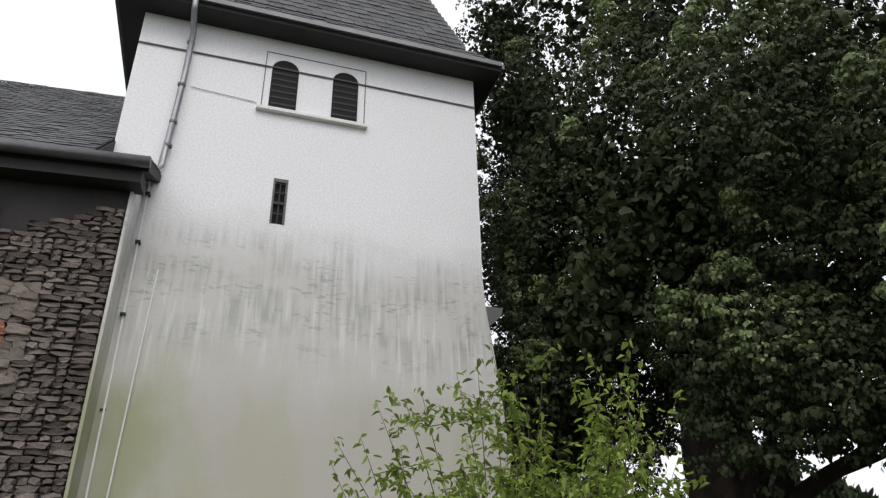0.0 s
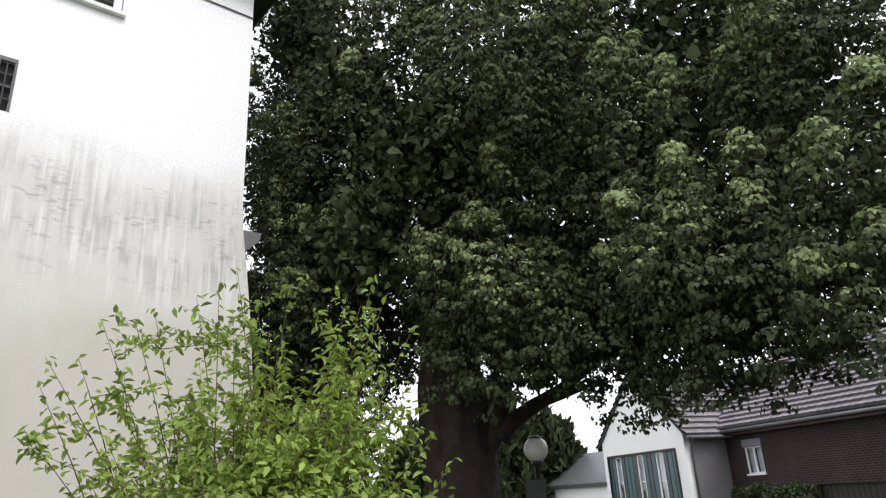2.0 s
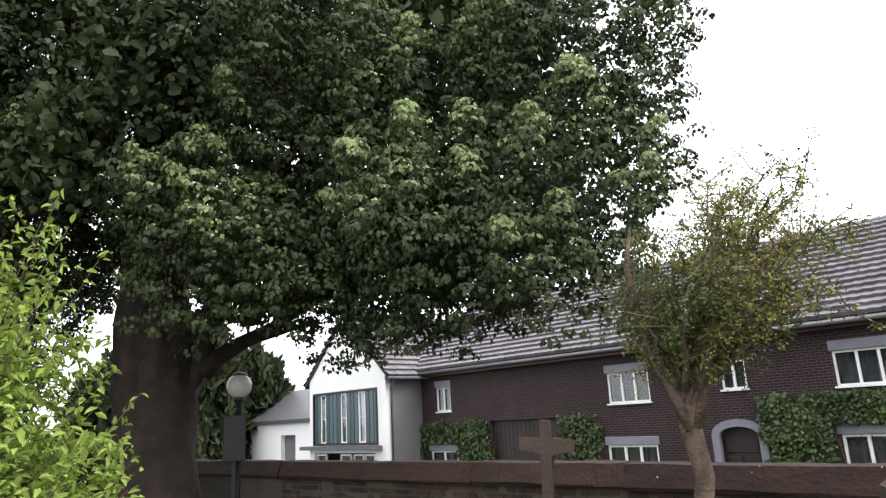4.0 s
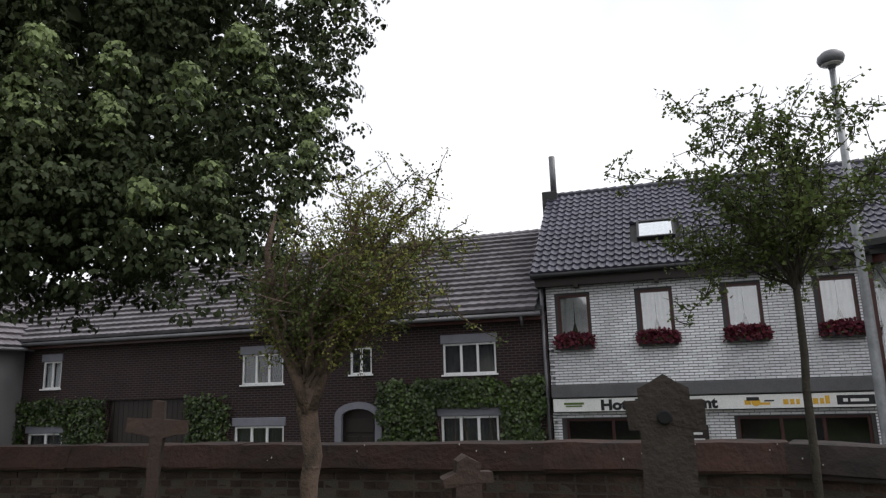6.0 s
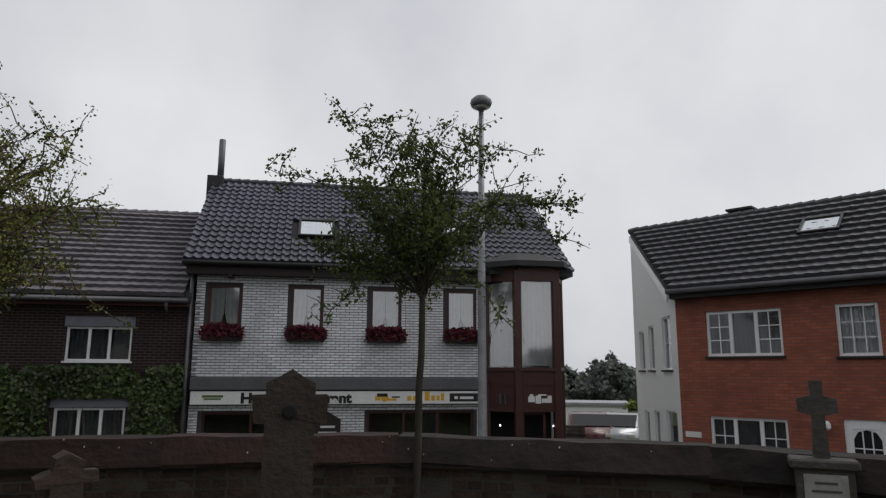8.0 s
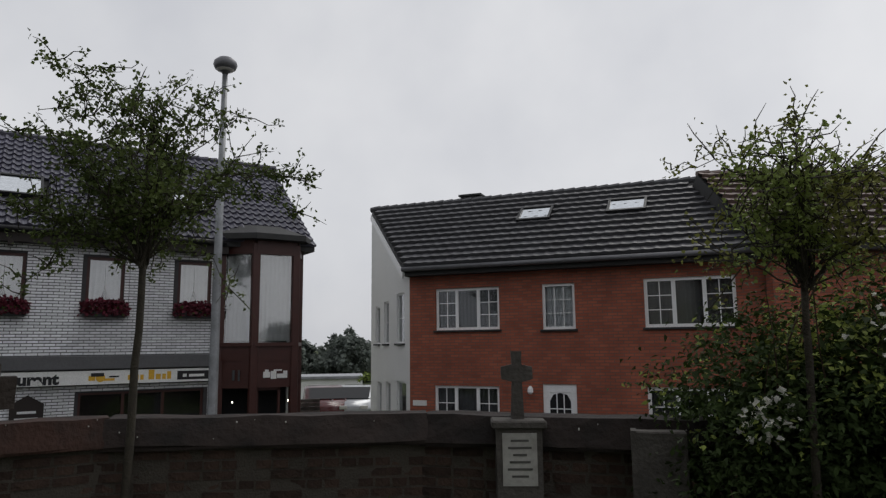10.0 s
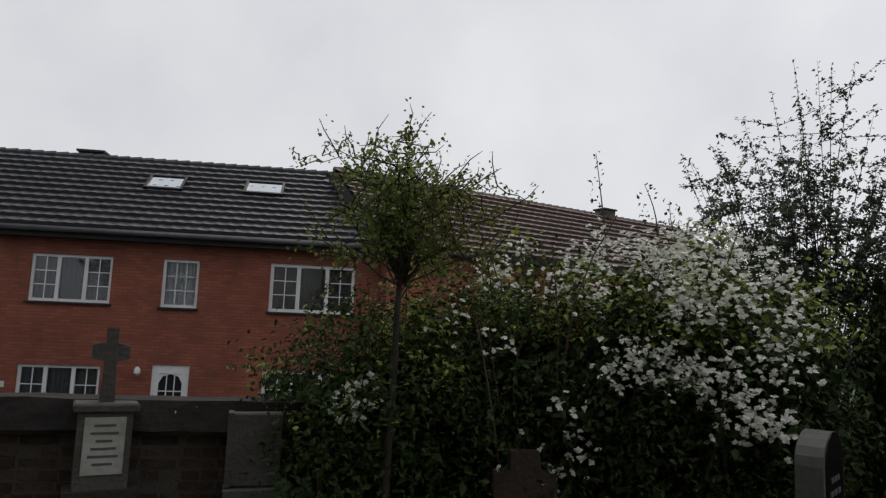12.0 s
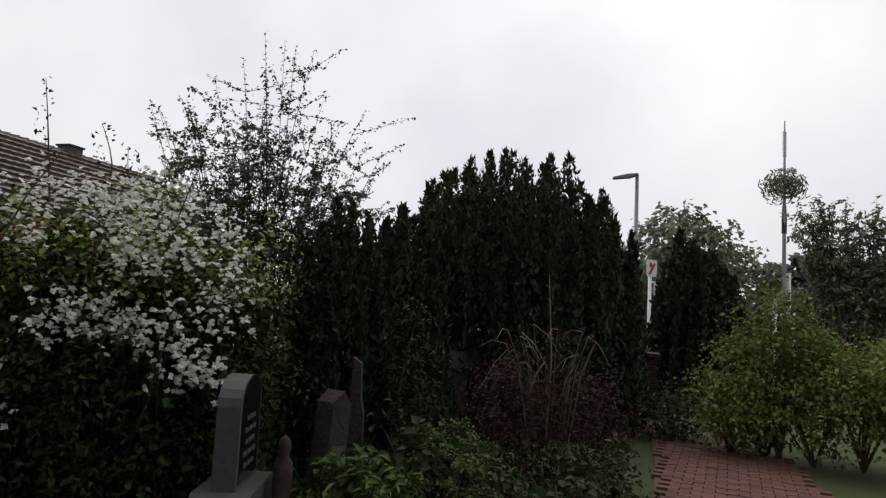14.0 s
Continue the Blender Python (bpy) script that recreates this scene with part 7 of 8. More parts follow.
leafy_bush("low_laurel", "low glossy laurel between the graves", [B(-169.5, 4.4, 0.4, 0.25, 0.3), B(-171.5, 4.5, 0.35, 0.25, 0.3)], 30, 24, 0.075, 0.14, "leaf_box", 83, 0.45)
leafy_bush("low_shrub", "low dark shrub at the foot of the path", [B(-153, 5.6, 0.25, 0.35, 0.3), B(-150.8, 5.9, 0.22, 0.28, 0.28), B(-166, 5.2, 0.4, 0.35, 0.55), B(-160, 5.4, 0.2, 0.4, 0.3), B(-145.8, 10.2, 0.3, 0.5, 0.4), B(-157, 4.7, 0.15, 0.3, 0.2)], 16, 30, 0.07, 0.18, "leaf_dark", 84)
leafy_bush("young_conifer", "thin dark conifer bush behind the graves", [B(-166.2, 5.7, 0.6, 0.28, 0.75), B(-166.5, 5.7, 1.2, 0.14, 0.45)], 40, 24, 0.06, 0.12, "leaf_yew", 85, 0.4)
leafy_bush("grave_planting", "low planting along the foot of the churchyard wall", [B(152, 4.9, 0.25, 0.5, 0.2), B(160, 4.8, 0.2, 0.5, 0.2), B(168, 4.9, 0.25, 0.5, 0.25), B(175, 4.9, 0.3, 0.4, 0.3), B(143.5, 5.0, 0.55, 0.25, 0.4)], 16, 30, 0.06, 0.16, "leaf_dark", 86)
rs = np.random.RandomState(87)
branch_bush("silver_shrub", polar(-133, 20, 0.0), [polar(rs.uniform(-137, -129), 20, rs.uniform(2.6, 5.0)) for _ in range(80)], 0.15, "leaf_silver", "bark", "tall loose shrub with silvery arching shoots", "shrub", rs, 26, 0.3, 0.03, 4, 0.5, 0.4)

# far trees: beyond the gap between hotel and red house, behind the white wing, beyond the gate


def far_tree(label, c, rh, rz, seed, trunk=True, leaf=0.45, per=0.9, mat="leaf_far_haze"):
    rs = np.random.RandomState(seed)
    e = empty("far_tree", pose(0, 0, 0), label, "tree", "trees in the distance")
    c = np.asarray(c, float)
    bm = bmesh.new()
    tube(bm, [(c[0], c[1], STREET), (c[0], c[1], c[2])], [rh * 0.12, rh * 0.05], 7)
    part("trunk", bm, M["bark_dark"], e)
    bl = [(c + rs.normal(size=3) * (rh * 0.4, rh * 0.4, rz * 0.3), rh * rs.uniform(0.5, 0.75), rz * rs.uniform(0.5, 0.75)) for _ in range(5)]
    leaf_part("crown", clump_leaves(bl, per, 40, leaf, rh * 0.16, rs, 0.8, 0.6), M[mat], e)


for k, (az, d, z, rh, rz) in enumerate(((111.5, 62, 0.0, 2.2, 2.4), (113.3, 66, -0.6, 2.0, 1.7), (115.0, 64, 0.2, 2.0, 2.7), (116.4, 62, 0.2, 2.2, 2.1), (118, 66, 0.2, 2.6, 2.2), (109.5, 60, 0.0, 2.6, 2.0))):
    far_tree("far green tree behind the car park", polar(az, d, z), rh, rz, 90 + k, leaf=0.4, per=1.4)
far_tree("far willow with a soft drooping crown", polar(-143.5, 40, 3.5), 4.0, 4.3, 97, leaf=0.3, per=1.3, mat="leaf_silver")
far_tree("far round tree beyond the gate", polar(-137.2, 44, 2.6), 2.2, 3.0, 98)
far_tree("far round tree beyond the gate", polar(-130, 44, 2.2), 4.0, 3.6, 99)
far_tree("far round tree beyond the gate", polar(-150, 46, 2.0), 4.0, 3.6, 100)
yew("tall dark conifer behind the white wing", polar(28.6, 42), 2.2, 6.2, 30, 64, STREET, 200, 0.5, name="conifer", height=2.4, width=0.7)
yew("tall dark conifer behind the white wing", polar(24.5, 40), 2.6, 7.5, 30, 65, STREET, 200, 0.5, name="conifer", height=2.4, width=0.7)
yew("tall dark conifer behind the white wing", polar(19.5, 44), 3.2, 6.0, 30, 66, STREET, 200, 0.5, name="conifer", height=2.4, width=0.8)

# grass tufts on the churchyard ground
rs = np.random.RandomState(91)
k = 9000
a, d = rs.uniform(0, math.tau, k), rs.uniform(0.0, 8.5, k)
P = np.stack([np.sin(a) * d, np.cos(a) * d, np.zeros(k)], 1)
P = P[[inside_yard(x, y) and not (x < 0.9 and y > 8) and not (x * x + y * y > 2 and -150 < math.degrees(math.atan2(x, y)) < -126) for x, y, _ in P]]
P[:, 2] = [ground_height(x, y) for x, y, _ in P]
P = np.repeat(P, 3, 0) + rs.normal(size=(len(P) * 3, 3)) * (0.05, 0.05, 0.0)
N = unit(rs, len(P)) * (1, 1, 0.2)
V = leaf_arrays(P, N, 0.12, 0.12, 0.3, rs, -3.0)
g = leaf_part("grass", V, M["grass_blade"], None)
tagged(g, "short uneven churchyard grass", "grass", kind="stuff")


# ---- graves ----
def facing(p, turn=0.0):
    """A pose at p whose -y side looks towards the middle of the churchyard path."""
    return pose(p[0], p[1], p[2], 0, 0, math.degrees(math.atan2(-p[0], p[1])) + turn)


def roughened(bm, amount, seed, cuts=2):
    bmesh.ops.subdivide_edges(bm, edges=list(bm.edges), cuts=cuts, use_grid_fill=True)
    rnd = random.Random(seed)
    for v in bm.verts:
        v.co += Vector((noise.noise(v.co * 7 + Vector((seed, 0, 0))), noise.noise(v.co * 7 + Vector((0, seed, 0))), noise.noise(v.co * 7 + Vector((0, 0, seed))))) * amount
    return bm


# tall dark stone cross with gabled head
p = polar(89.9, 4.75, 0.0)
x = empty("grave_cross", facing(p), "tall dark weathered stone cross with gabled head", "gravestone")
out = [(-0.165, 0.1), (0.165, 0.1), (0.15, 1.28), (0.225, 1.28), (0.235, 1.46), (0.15, 1.46), (0.15, 1.53), (0.0, 1.62), (-0.15, 1.53), (-0.15, 1.46), (-0.235, 1.46), (-0.225, 1.28), (-0.15, 1.28)]
part("shaft", roughened(prism(out, -0.09, 0.09), 0.012, 3, 1), M["old_stone"], x)
bm = bmesh.new()
lathe(bm, [(0.038, 0.0), (0.045, 0.02), (0.036, 0.03)], 14)
bmesh.ops.transform(bm, matrix=pose(-0.005, -0.09, 1.36, 90, 0, 0), verts=bm.verts)
# a black disc stands in for the shade in the recess
part("boss", bm, M["black"], x, "dark round recess")
part("plinth", roughened(boxes((-0.26, 0.26, -0.2, 0.2, -0.05, 0.14)), 0.01, 4, 1), M["old_stone"], x)

# broken low cross
p = polar(74.8, 5.65, 0.0)
x = empty("grave_cross", facing(p, 12), "low broken stone cross with worn shoulders", "gravestone")
out = [(-0.1, 0.0), (0.11, 0.0), (0.1, 0.86), (0.19, 0.86), (0.18, 0.93), (0.09, 0.94), (0.1, 1.0), (-0.02, 1.06), (-0.09, 1.02), (-0.1, 0.94), (-0.2, 0.9), (-0.19, 0.84), (-0.11, 0.84)]
part("shaft", roughened(prism(out, -0.08, 0.08), 0.015, 5, 1), M["brown_stone"], x)
part("plinth", roughened(boxes((-0.2, 0.2, -0.16, 0.16, -0.05, 0.3)), 0.012, 6, 1), M["brown_stone"], x)

# slender cross
p = polar(51.0, 6.05, 0.0)
x = empty("grave_cross", facing(p, -8) @ pose(0, 0, 0, 0, 3, 0), "slender brown sandstone cross with worn arms", "gravestone")
out = [(-0.065, 0.1), (0.07, 0.1), (0.042, 0.95), (0.045, 1.27), (0.22, 1.3), (0.22, 1.4), (0.045, 1.4), (0.04, 1.54), (-0.045, 1.54), (-0.045, 1.41), (-0.22, 1.41), (-0.22, 1.31), (-0.045, 1.28), (-0.042, 0.95)]
part("shaft", roughened(prism(out, -0.06, 0.06), 0.016, 7, 1), M["brown_stone"], x)
part("plinth", roughened(boxes((-0.2, 0.2, -0.18, 0.18, -0.05, 0.35)), 0.015, 8, 1), M["brown_stone"], x)

# pillar with marble plaque and a small cross on top
p = polar(128.9, 5.45, 0.2)
x = empty("grave_pillar", facing(p, 4), "grey stone grave pillar with stained white plaque and small cross", "gravestone")
part("shaft", roughened(boxes((-0.165, 0.165, -0.13, 0.13, 0.0, 0.8)), 0.006, 9, 2), M["grey_stone"], x)
part("cap", roughened(boxes((-0.2, 0.2, -0.165, 0.165, 0.8, 0.86), bevel=0.012), 0.004, 10, 1), M["grey_stone"], x)
part("foot", roughened(boxes((-0.22, 0.22, -0.18, 0.18, -0.2, 0.3)), 0.006, 11, 1), M["old_stone"], x)
plq = part("plaque", boxes((-0.125, 0.125, -0.142, -0.13, 0.4, 0.77)), M["marble"], x, "stained marble plaque")
for k, w in enumerate((0.13, 0.17, 0.1, 0.15, 0.18, 0.12)):
    part("writing_bar", boxes((-w / 2, w / 2, -0.146, -0.141, 0.71 - k * 0.05, 0.725 - k * 0.05)), M["granite"], plq)
part("cross", roughened(prism([(-0.05, 0.86), (0.05, 0.86), (0.035, 1.13), (0.115, 1.15), (0.115, 1.24), (0.035, 1.26), (0.04, 1.36), (-0.04, 1.36), (-0.035, 1.26), (-0.115, 1.24), (-0.115, 1.15), (-0.035, 1.13)], -0.04, 0.04), 0.006, 12, 1), M["grey_stone"], x)

# plain two-part stele
p = polar(139.5, 5.15, 0.2)
x = empty("grave_stele", facing(p, 2), "plain grey two-part grave stele", "gravestone")
part("slab", roughened(boxes((-0.175, 0.175, -0.07, 0.07, 0.34, 0.82), bevel=0.01), 0.005, 13, 2), M["grey_stone"], x)
part("rim", boxes((-0.185, -0.15, -0.085, 0.08, 0.34, 0.825)), M["grey_stone"], x)
part("foot", roughened(boxes((-0.19, 0.19, -0.11, 0.11, -0.2, 0.335), bevel=0.012), 0.005, 14, 2), M["granite"], x)

# round-topped stone with polished face
p = polar(180.9, 4.35, 0.0)
x = empty("gravestone", facing(p, 77), "round-topped granite gravestone with polished black face", "gravestone")
top = [(-0.24, 0.56), (0.24, 0.56)] + [(0.24 * math.cos(a) * 1.0, 1.02 + 0.16 * math.sin(a)) for a in [math.pi * k / 10 for k in range(11)]]
part("slab", prism(top, -0.065, 0.065), M["granite"], x)
face = [(a * 0.86, 0.6 + (b - 0.56) * 0.93) for a, b in top]
f = part("face", prism(face, -0.07, -0.064), M["polished"], x, "polished black face")
for k, w in enumerate((0.2, 0.26, 0.22, 0.28, 0.24)):
    for s in range(3):
        a = -w / 2 + s * w / 3
        part("writing_bar", boxes((a, a + w / 4, -0.074, -0.069, 0.93 - k * 0.065, 0.955 - k * 0.065)), M["granite"], f)
part("plinth", roughened(prism([(-0.33, 0.0), (0.33, 0.0), (0.33, 0.5), (0.27, 0.57), (-0.27, 0.57), (-0.33, 0.52)], -0.16, 0.16), 0.012, 16, 1), M["granite"], x)

# leaning pillar stones and a small figure
p = polar(-172.8, 4.75, 0.0)
x = empty("grave_pillar", facing(p, 40) @ pose(0, 0, 0, 0, 5, 0), "leaning narrow grey grave pillar with pointed head", "gravestone")
part("shaft", roughened(prism([(-0.085, 0.0), (0.085, 0.0), (0.075, 0.97), (0.0, 1.05), (-0.075, 0.97)], -0.08, 0.08), 0.006, 17, 1), M["old_stone"], x)
part("plate", boxes((-0.06, 0.06, -0.09, -0.078, 0.55, 0.7)), M["granite"], x, "pale inscription plate")
p = polar(-170.4, 5.15, 0.0)
x = empty("grave_pillar", facing(p, -10), "thin pale weathered grave marker before the yew", "gravestone")
part("shaft", roughened(prism([(-0.07, 0.0), (0.07, 0.0), (0.06, 0.85), (0.035, 0.95), (0.03, 1.2), (-0.03, 1.24), (-0.035, 0.95), (-0.06, 0.85)], -0.04, 0.04), 0.006, 18, 1), M["old_stone"], x)
p = polar(-175.6, 4.4, 0.0)
bm = bmesh.new()
lathe(bm, [(0.08, 0.0), (0.08, 0.4), (0.05, 0.42), (0.06, 0.55), (0.055, 0.66), (0.025, 0.7), (0.04, 0.75), (0.03, 0.8), (0.005, 0.82)], 12)
f = part("grave_figure", bm, M["brown_stone"], None, "", True)
f.matrix_world = facing(p)
tagged(f, "small worn stone grave figure", "statue")
p = polar(160.3, 4.75, 0.02)
x = empty("grave_cross", facing(p, 6), "brown sandstone grave cross half hidden under roses", "gravestone")
out = [(-0.13, 0.0), (0.13, 0.0), (0.12, 0.55), (0.2, 0.58), (0.2, 0.72), (0.1, 0.74), (0.09, 0.86), (-0.09, 0.86), (-0.1, 0.74), (-0.2, 0.72), (-0.2, 0.58), (-0.12, 0.55)]
part("shaft", roughened(prism(out, -0.08, 0.08), 0.012, 20, 1), M["brown_stone"], x)
p = polar(-159.2, 4.35, 0.0)
bm = bmesh.new()
bmesh.ops.create_icosphere(bm, subdivisions=3, radius=0.14, matrix=Matrix.Diagonal((1.2, 0.9, 0.7, 1)))
for v in bm.verts:
    v.co += v.co.normalized() * noise.noise(v.co * 8) * 0.03
s = part("field_stone", bm, M["granite"], None, "", True)
s.matrix_world = pose(*p[:2], 0.3)
tagged(s, "rounded grey stone among the grave plants", "stone")
s.location.z = 0.08

# ---- path and gate ----
bm = bmesh.new()
pl = [polar(-150, 2.6), polar(-147.6, 5.0), polar(-146.8, 8.2), polar(-147.5, 12.5)]
pr = [polar(-116, 2.6), polar(-130.5, 5.0), polar(-135.6, 8.2), polar(-141, 12.8)]
a = [bm.verts.new((q[0], q[1], 0.02)) for q in pl]
b = [bm.verts.new((q[0], q[1], 0.02)) for q in pr]
for i in range(3):
    bm.faces.new((a[i], a[i + 1], b[i + 1], b[i]))
path = tagged(part("path", bm, M["path_joint"]), "red brick paved churchyard path", "path", kind="structure")
bm = bmesh.new()
box(bm, -0.098, 0.098, -0.048, 0.048, -0.02, 0.014)
paver = mesh_of("paver", bm, M["path_red"])
rnd = random.Random(77)
places = []
ax = Vector(polar(-141, 1.0))
ay = Vector((-ax.y, ax.x, 0))
for i in range(60):
    for j in range(-32, 33):
        q = ax * (3.6 + i * 0.104) + ay * (j * 0.206 + (0.1 if i % 2 else 0))
        az = math.degrees(math.atan2(q.x, q.y))
        d = q.length
        lo, hi = np.interp(d, (2.6, 5.0, 8.2, 12.5), (-149, -147, -146.3, -147)), np.interp(d, (2.6, 5.0, 8.2, 12.5), (-117, -131, -136.2, -141.5))
        if lo < az < hi:
            places.append(Matrix.Translation(q + Vector((0, 0, 0.03 + rnd.uniform(-0.003, 0.003)))) @ pose(0, 0, 0, 0, 0, math.degrees(math.atan2(ay.y, ay.x)) + rnd.uniform(-1, 1)))
places.sort(key=lambda m: abs(m.translation.length - 7.2))
many("paver", paver, path, places, 300, "paver_field")
pier = empty("gate_pier", facing(polar(-148.0, 12.2, 0.0)), "dark brick gate pier with flat stone cap", "pier")
part("pier_core", boxes((-0.24, 0.24, -0.24, 0.24, -0.6, 1.0)), M["mortar_dark"], pier)
rnd = random.Random(78)
places = []
for r in range(20):
    for k in range(2):
        for ang in (0, 90, 180, 270):
            places.append(pose(0, 0, 0.02 + r * 0.0485 * 1.0, 0, 0, ang) @ Matrix.Translation((-0.12 + 0.245 * k + (0.03 if r % 2 else -0.03), -0.22, 0)))
for m in places[::1]:
    shared("brick", rnd.choice(wall_bricks), pier, m @ Matrix.Diagonal((0.94, 1, 0.66, 1)))
part("cap", roughened(boxes((-0.32, 0.32, -0.32, 0.32, 1.0, 1.07), bevel=0.01), 0.005, 22, 1), M["coping"], pier)

# ---- street furniture ----
lamp = empty("street_lamp", pose(16.6, -4.42, STREET), "tall galvanised street lamp with a mushroom head", "street lamp")
bm = bmesh.new()
tube(bm, [(0, 0, 0), (0, 0, 1.2), (0, 0, 1.25), (0, 0, 5.0), (-0.06, 0, 9.85)], [0.15, 0.14, 0.12, 0.1, 0.065], 12)
part("pole", bm, M["steel"], lamp, "", True)
bm = bmesh.new()
lathe(bm, [(0.06, -0.28), (0.09, -0.2), (0.25, -0.12), (0.29, -0.02), (0.27, 0.06), (0.17, 0.15), (0.03, 0.19)], 20, (-0.06, 0, 10.08))
part("head", bm, M["zinc_dark"], lamp, "grey mushroom lamp head", True)
bm = bmesh.new()
lathe(bm, [(0.06, -0.1), (0.23, -0.1), (0.2, -0.16), (0.1, -0.19)], 20, (-0.06, 0, 10.08))
part("diffuser", bm, M["lamp_globe"], lamp, "opal diffuser", True)

gl = polar(27.8, 11.9)
globe = empty("globe_lamp", pose(*gl[:2], 0.0), "black lamp post with an opal glass globe", "street lamp")
bm = bmesh.new()
lathe(bm, [(0.09, 0.0), (0.08, 0.3), (0.045, 0.4), (0.038, 2.0), (0.09, 2.05), (0.1, 2.1)], 12)
part("post", bm, M["black_iron"], globe, "", True)
bm = bmesh.new()
bmesh.ops.create_uvsphere(bm, u_segments=24, v_segments=14, radius=0.2, matrix=Matrix.Translation((0, 0, 2.28)))
part("globe", bm, M["lamp_globe"], globe, "dusty opal globe", True)
part("cap", lathe(bmesh.new(), [(0.12, 2.455), (0.11, 2.48), (0.03, 2.51)], 14), M["black_iron"], globe)
nb = empty("notice_board", facing((gl[0] - 0.12, gl[1] - 0.1, 0.0)), "narrow black notice board on a post", "board")
part("panel", boxes((-0.17, 0.17, -0.04, 0.04, 1.12, 1.82), bevel=0.01), M["black_iron"], nb)
part("post", boxes((-0.03, 0.03, 0.0, 0.05, 0.0, 1.12)), M["black_iron"], nb)

l2 = polar(-148.4, 28)
lamp2 = empty("street_lamp", pose(*l2[:2], STREET, 0, 0, 122), "tall grey street lamp with a flat arm", "street lamp")
bm = bmesh.new()
tube(bm, [(0, 0, 0), (0, 0, 4.0), (0, 0, 8.85)], [0.12, 0.1, 0.07], 10)
part("pole", bm, M["steel"], lamp2, "", True)
bm = prism([(-0.95, 8.72), (-0.3, 8.75), (0.05, 8.86), (0.05, 8.92), (-0.35, 8.9), (-0.9, 8.8)], -0.14, 0.14)
bmesh.ops.rotate(bm, cent=(0, 0, 0), matrix=Matrix.Rotation(radians(20), 3, "Z"), verts=bm.verts)
part("head", bm, M["zinc_dark"], lamp2)

sp = polar(-147.3, 18)
road_sign = empty("road_sign", facing((sp[0], sp[1], STREET), 48), "white and red road sign on a white pole", "road sign")
bm = bmesh.new()
tube(bm, [(0, 0, 0), (0, 0, 4.6)], [0.045, 0.045], 8)
part("pole", bm, M["frame_white"], road_sign, "", True)
pl_ = part("plate", prism([(-0.16, 4.2), (0.16, 4.2), (0.18, 4.3), (0.18, 4.62), (-0.18, 4.62), (-0.18, 4.3)], -0.06, -0.04), M["sign_white"], road_sign)
part("emblem", prism([(-0.13, 4.27), (-0.06, 4.24), (0.13, 4.5), (0.09, 4.56)], -0.066, -0.06), M["sign_red"], pl_)
part("emblem", prism([(-0.1, 4.45), (0.0, 4.42), (0.02, 4.52), (-0.08, 4.56)], -0.066, -0.061), M["sign_red"], pl_)
part("small_plate", boxes((0.1, 0.24, -0.06, -0.04, 3.75, 4.08)), M["sign_white"], road_sign)
part("arm", boxes((0.0, 0.2, -0.02, 0.0, 4.05, 4.09)), M["frame_white"], road_sign)

mp = polar(-137.55, 35)
may = empty("maypole", pose(*mp[:2], STREET), "tall maypole with a bushy green top and white banding", "pole")
bm = bmesh.new()
tube(bm, [(0, 0, 0), (0, 0, 5), (0, 0, 9.5), (0, 0, 12.7)], [0.12, 0.1, 0.07, 0.03], 8)
part("mast", bm, M["steel"], may, "", True)
bm = bmesh.new()
tube(bm, [(0, 0, 7.4), (0, 0, 8.7)], [0.11, 0.09], 10)
part("garland", roughened(bm, 0.05, 23, 1), M["leaf_yew"], may)
rs = np.random.RandomState(95)
d = unit(rs, 620)
d[:, 2] = d[:, 2] * 0.9
P = np.array((0, 0, 9.55)) + d * rs.uniform(0.3, 1.0, (620, 1)) * (1.12, 1.12, 0.95)
leaf_part("tuft", leaf_arrays(P, d + rs.normal(size=d.shape) * 0.3, 0.3, 0.2, 0.2, rs, -2.0), M["leaf_silver"], may, "bushy pale green fir top")
part("banner", boxes((-0.09, 0.09, -0.02, 0.02, 11.0, 12.2)), M["sign_white"], may)
part("frame", boxes((-0.55, -0.47, -0.1, 0.1, 0, 3.8), (0.47, 0.55, -0.1, 0.1, 0, 4.4), (-0.3, -0.2, -0.1, 0.1, 3.2, 5.6), (-0.55, 0.55, -0.08, 0.08, 3.6, 3.72)), M["frame_white"], may, "white foot frame")


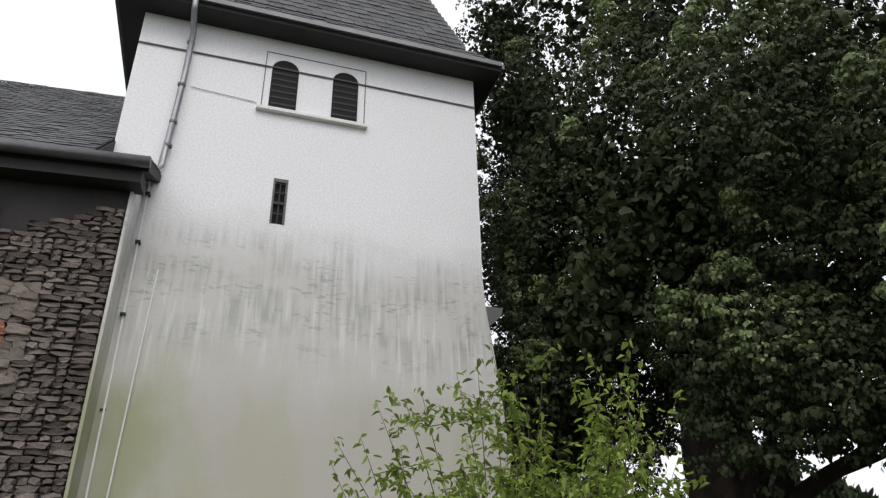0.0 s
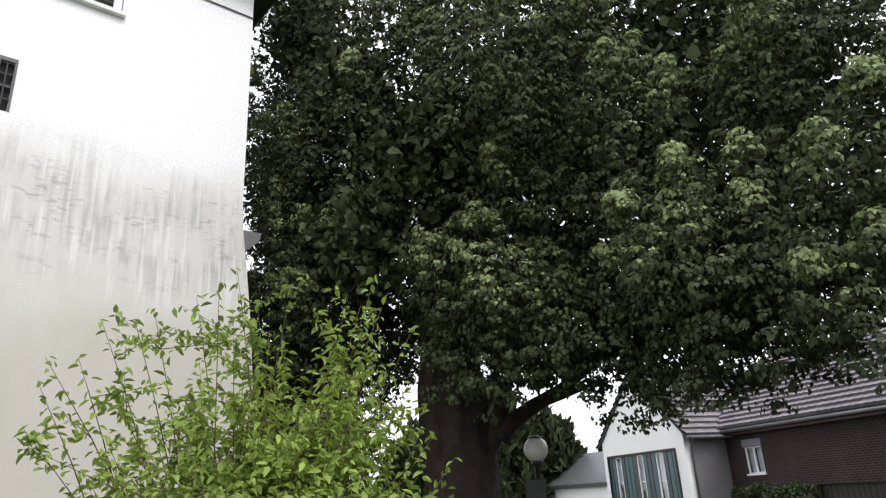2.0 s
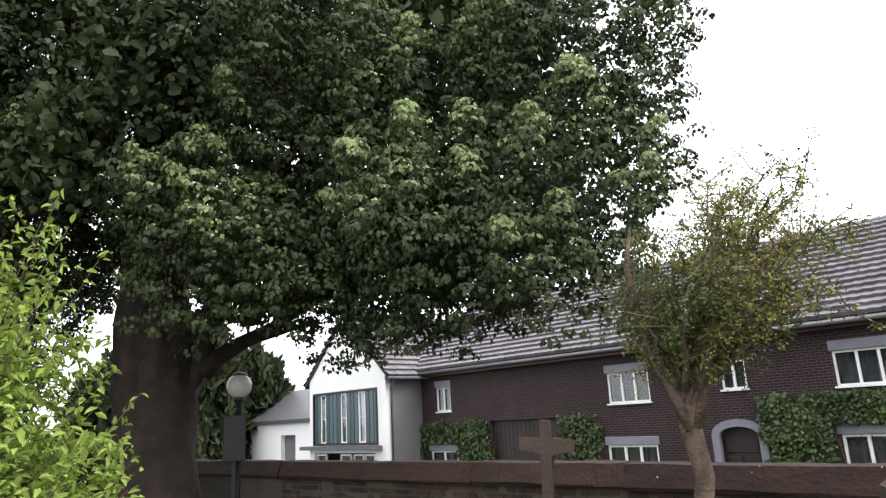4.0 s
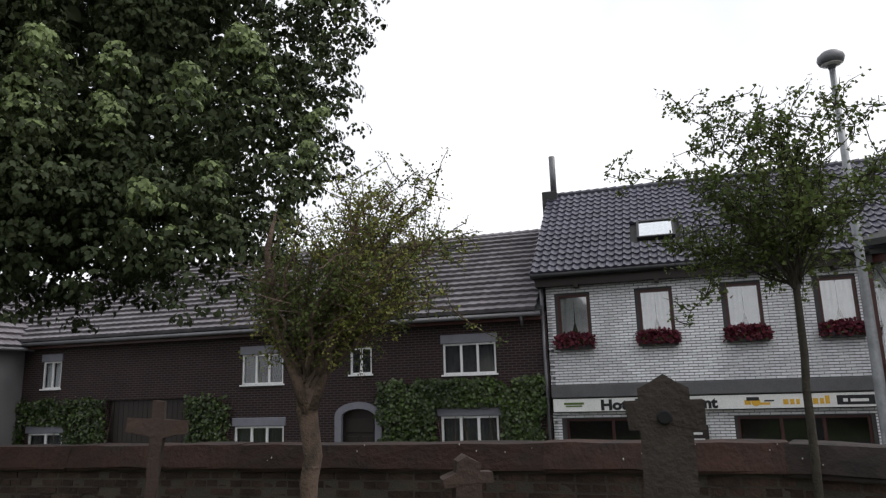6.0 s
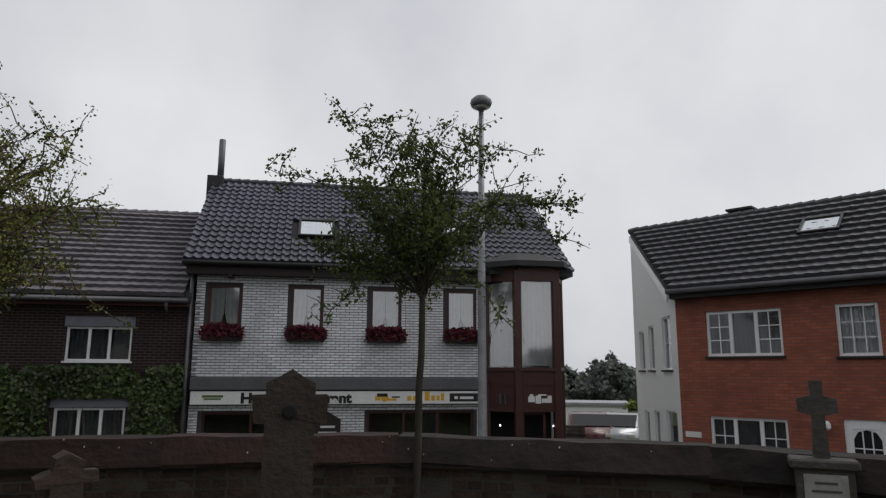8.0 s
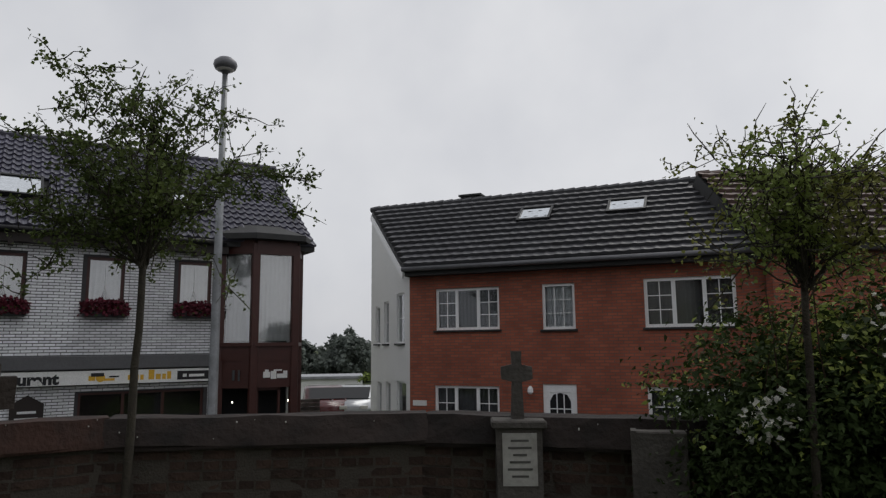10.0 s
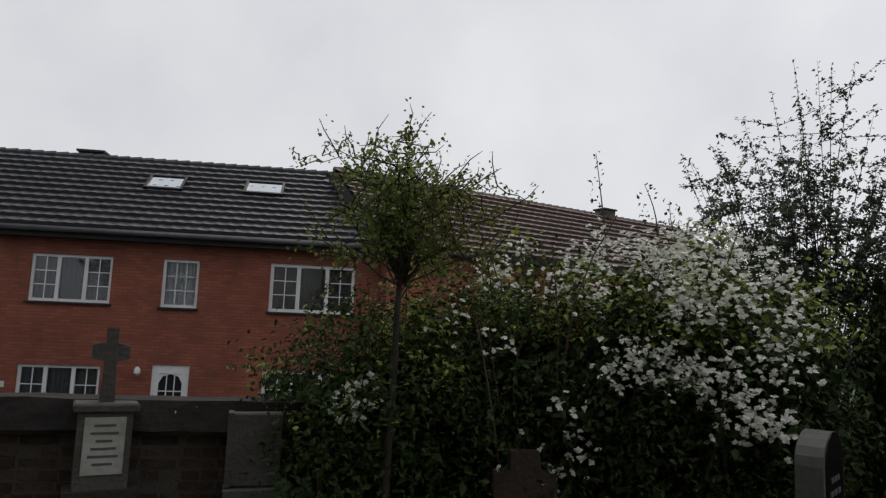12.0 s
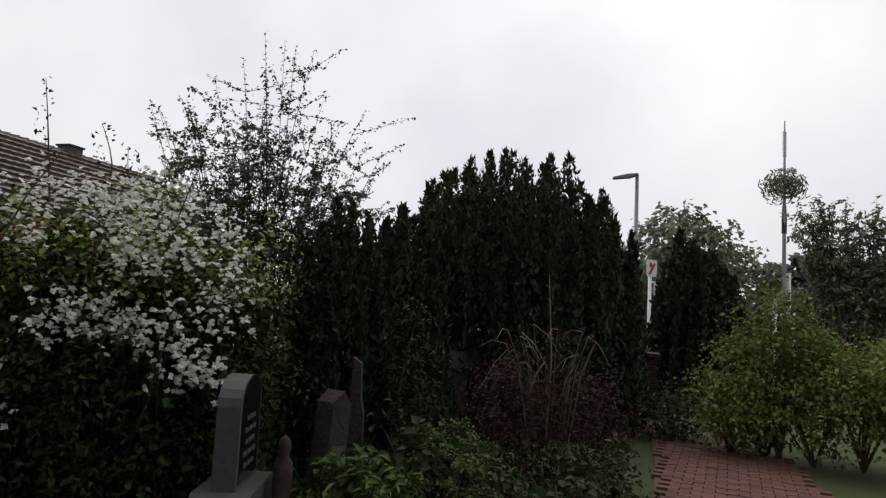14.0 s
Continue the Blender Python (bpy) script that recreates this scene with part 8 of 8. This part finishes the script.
# ---- the car park beyond the hotel ----
def car(label, m, paint, seed):
    c = empty("car", m, label, "car", "parked cars")
    side = [(-2.1, 0.35), (-2.15, 0.62), (-2.0, 0.82), (-1.1, 0.92), (-0.45, 1.38), (0.75, 1.42), (1.5, 1.02), (2.05, 0.92), (2.15, 0.6), (2.1, 0.35)]
    bm = prism(side, -0.84, 0.84)
    bmesh.ops.bevel(bm, geom=list(bm.edges), offset=0.05, segments=2, affect="EDGES")
    body = part("body", bm, paint, c, "", True)
    glass = [(-0.98, 0.95), (-0.42, 1.32), (0.72, 1.35), (1.3, 1.02)]
    for y in (-0.846, 0.826):
        part("side_window", prism(glass, y, y + 0.02), M["polished"], body)
    part("windscreen", prism([(-1.1, 0.95), (-0.47, 1.38), (-0.5, 1.4), (-1.14, 0.97)], -0.68, 0.68), M["polished"], body)
    part("rear_window", prism([(0.8, 1.4), (1.45, 1.05), (1.48, 1.08), (0.84, 1.43)], -0.68, 0.68), M["polished"], body)
    for s in (-0.65, 0.65):
        part("headlight", boxes((-2.17, -2.05, s - 0.16, s + 0.16, 0.6, 0.74), bevel=0.02), M["lamp_globe"], body)
    for wx in (-1.3, 1.3):
        for y in (-0.8, 0.8):
            bm = lathe(bmesh.new(), [(0.2, -0.1), (0.3, -0.09), (0.31, 0.0), (0.3, 0.09), (0.2, 0.1)], 18)
            bmesh.ops.transform(bm, matrix=pose(wx, y, 0.31, 90, 0, 0), verts=bm.verts)
            w = part("wheel", bm, M["black_iron"], c, "", True)
            bm = lathe(bmesh.new(), [(0.19, -0.105), (0.19, 0.105)], 12)
            bmesh.ops.transform(bm, matrix=pose(wx, y, 0.31, 90, 0, 0), verts=bm.verts)
            part("rim", bm, M["zinc"], w)
    return c


M["paint_red"] = material("dark_red_car_paint", (0.08, 0.012, 0.012), 0.25, 0.1, 2.0, 30, 0.0, spec=0.6)
M["paint_silver"] = material("silver_car_paint", (0.35, 0.36, 0.37), 0.3, 0.1, 2.0, 30, 0.0, metal=0.6)
q = polar(113.4, 31)
car("dark red parked car behind the churchyard wall", pose(*q[:2], STREET, 0, 0, -20), M["paint_red"], 1)
q = polar(116.0, 31)
car("silver parked car behind the churchyard wall", pose(*q[:2], STREET, 0, 0, -35), M["paint_silver"], 2)
q = polar(113.6, 36)
shed = empty("flat_roof_garage", facing((q[0], q[1], STREET)), "long pale flat-roofed garage behind the cars", "garage")
part("garage_wall", boxes((-2.2, 1.8, 0.0, 3.0, 0.0, 1.5)), M["white_plaster"], shed)
part("flat_roof", boxes((-2.3, 1.9, -0.15, 3.1, 1.5, 1.66), bevel=0.02), M["zinc"], shed)
q = polar(112.3, 26)
hw = empty("garden_wall", facing((q[0], q[1], STREET)), "dark stacked low wall beside the car park", "wall")
for k in range(9):
    part("board", boxes((-0.7, 0.35, 0.0, 0.15, k * 0.14, k * 0.14 + 0.125), bevel=0.01), M["old_brick"], hw)
leafy_bush("garden_bush", "green bush beside the white gable", [B(117.3, 34, -0.6, 0.8, 0.9)], 5, 30, 0.2, 0.3, "leaf_gold", 88)
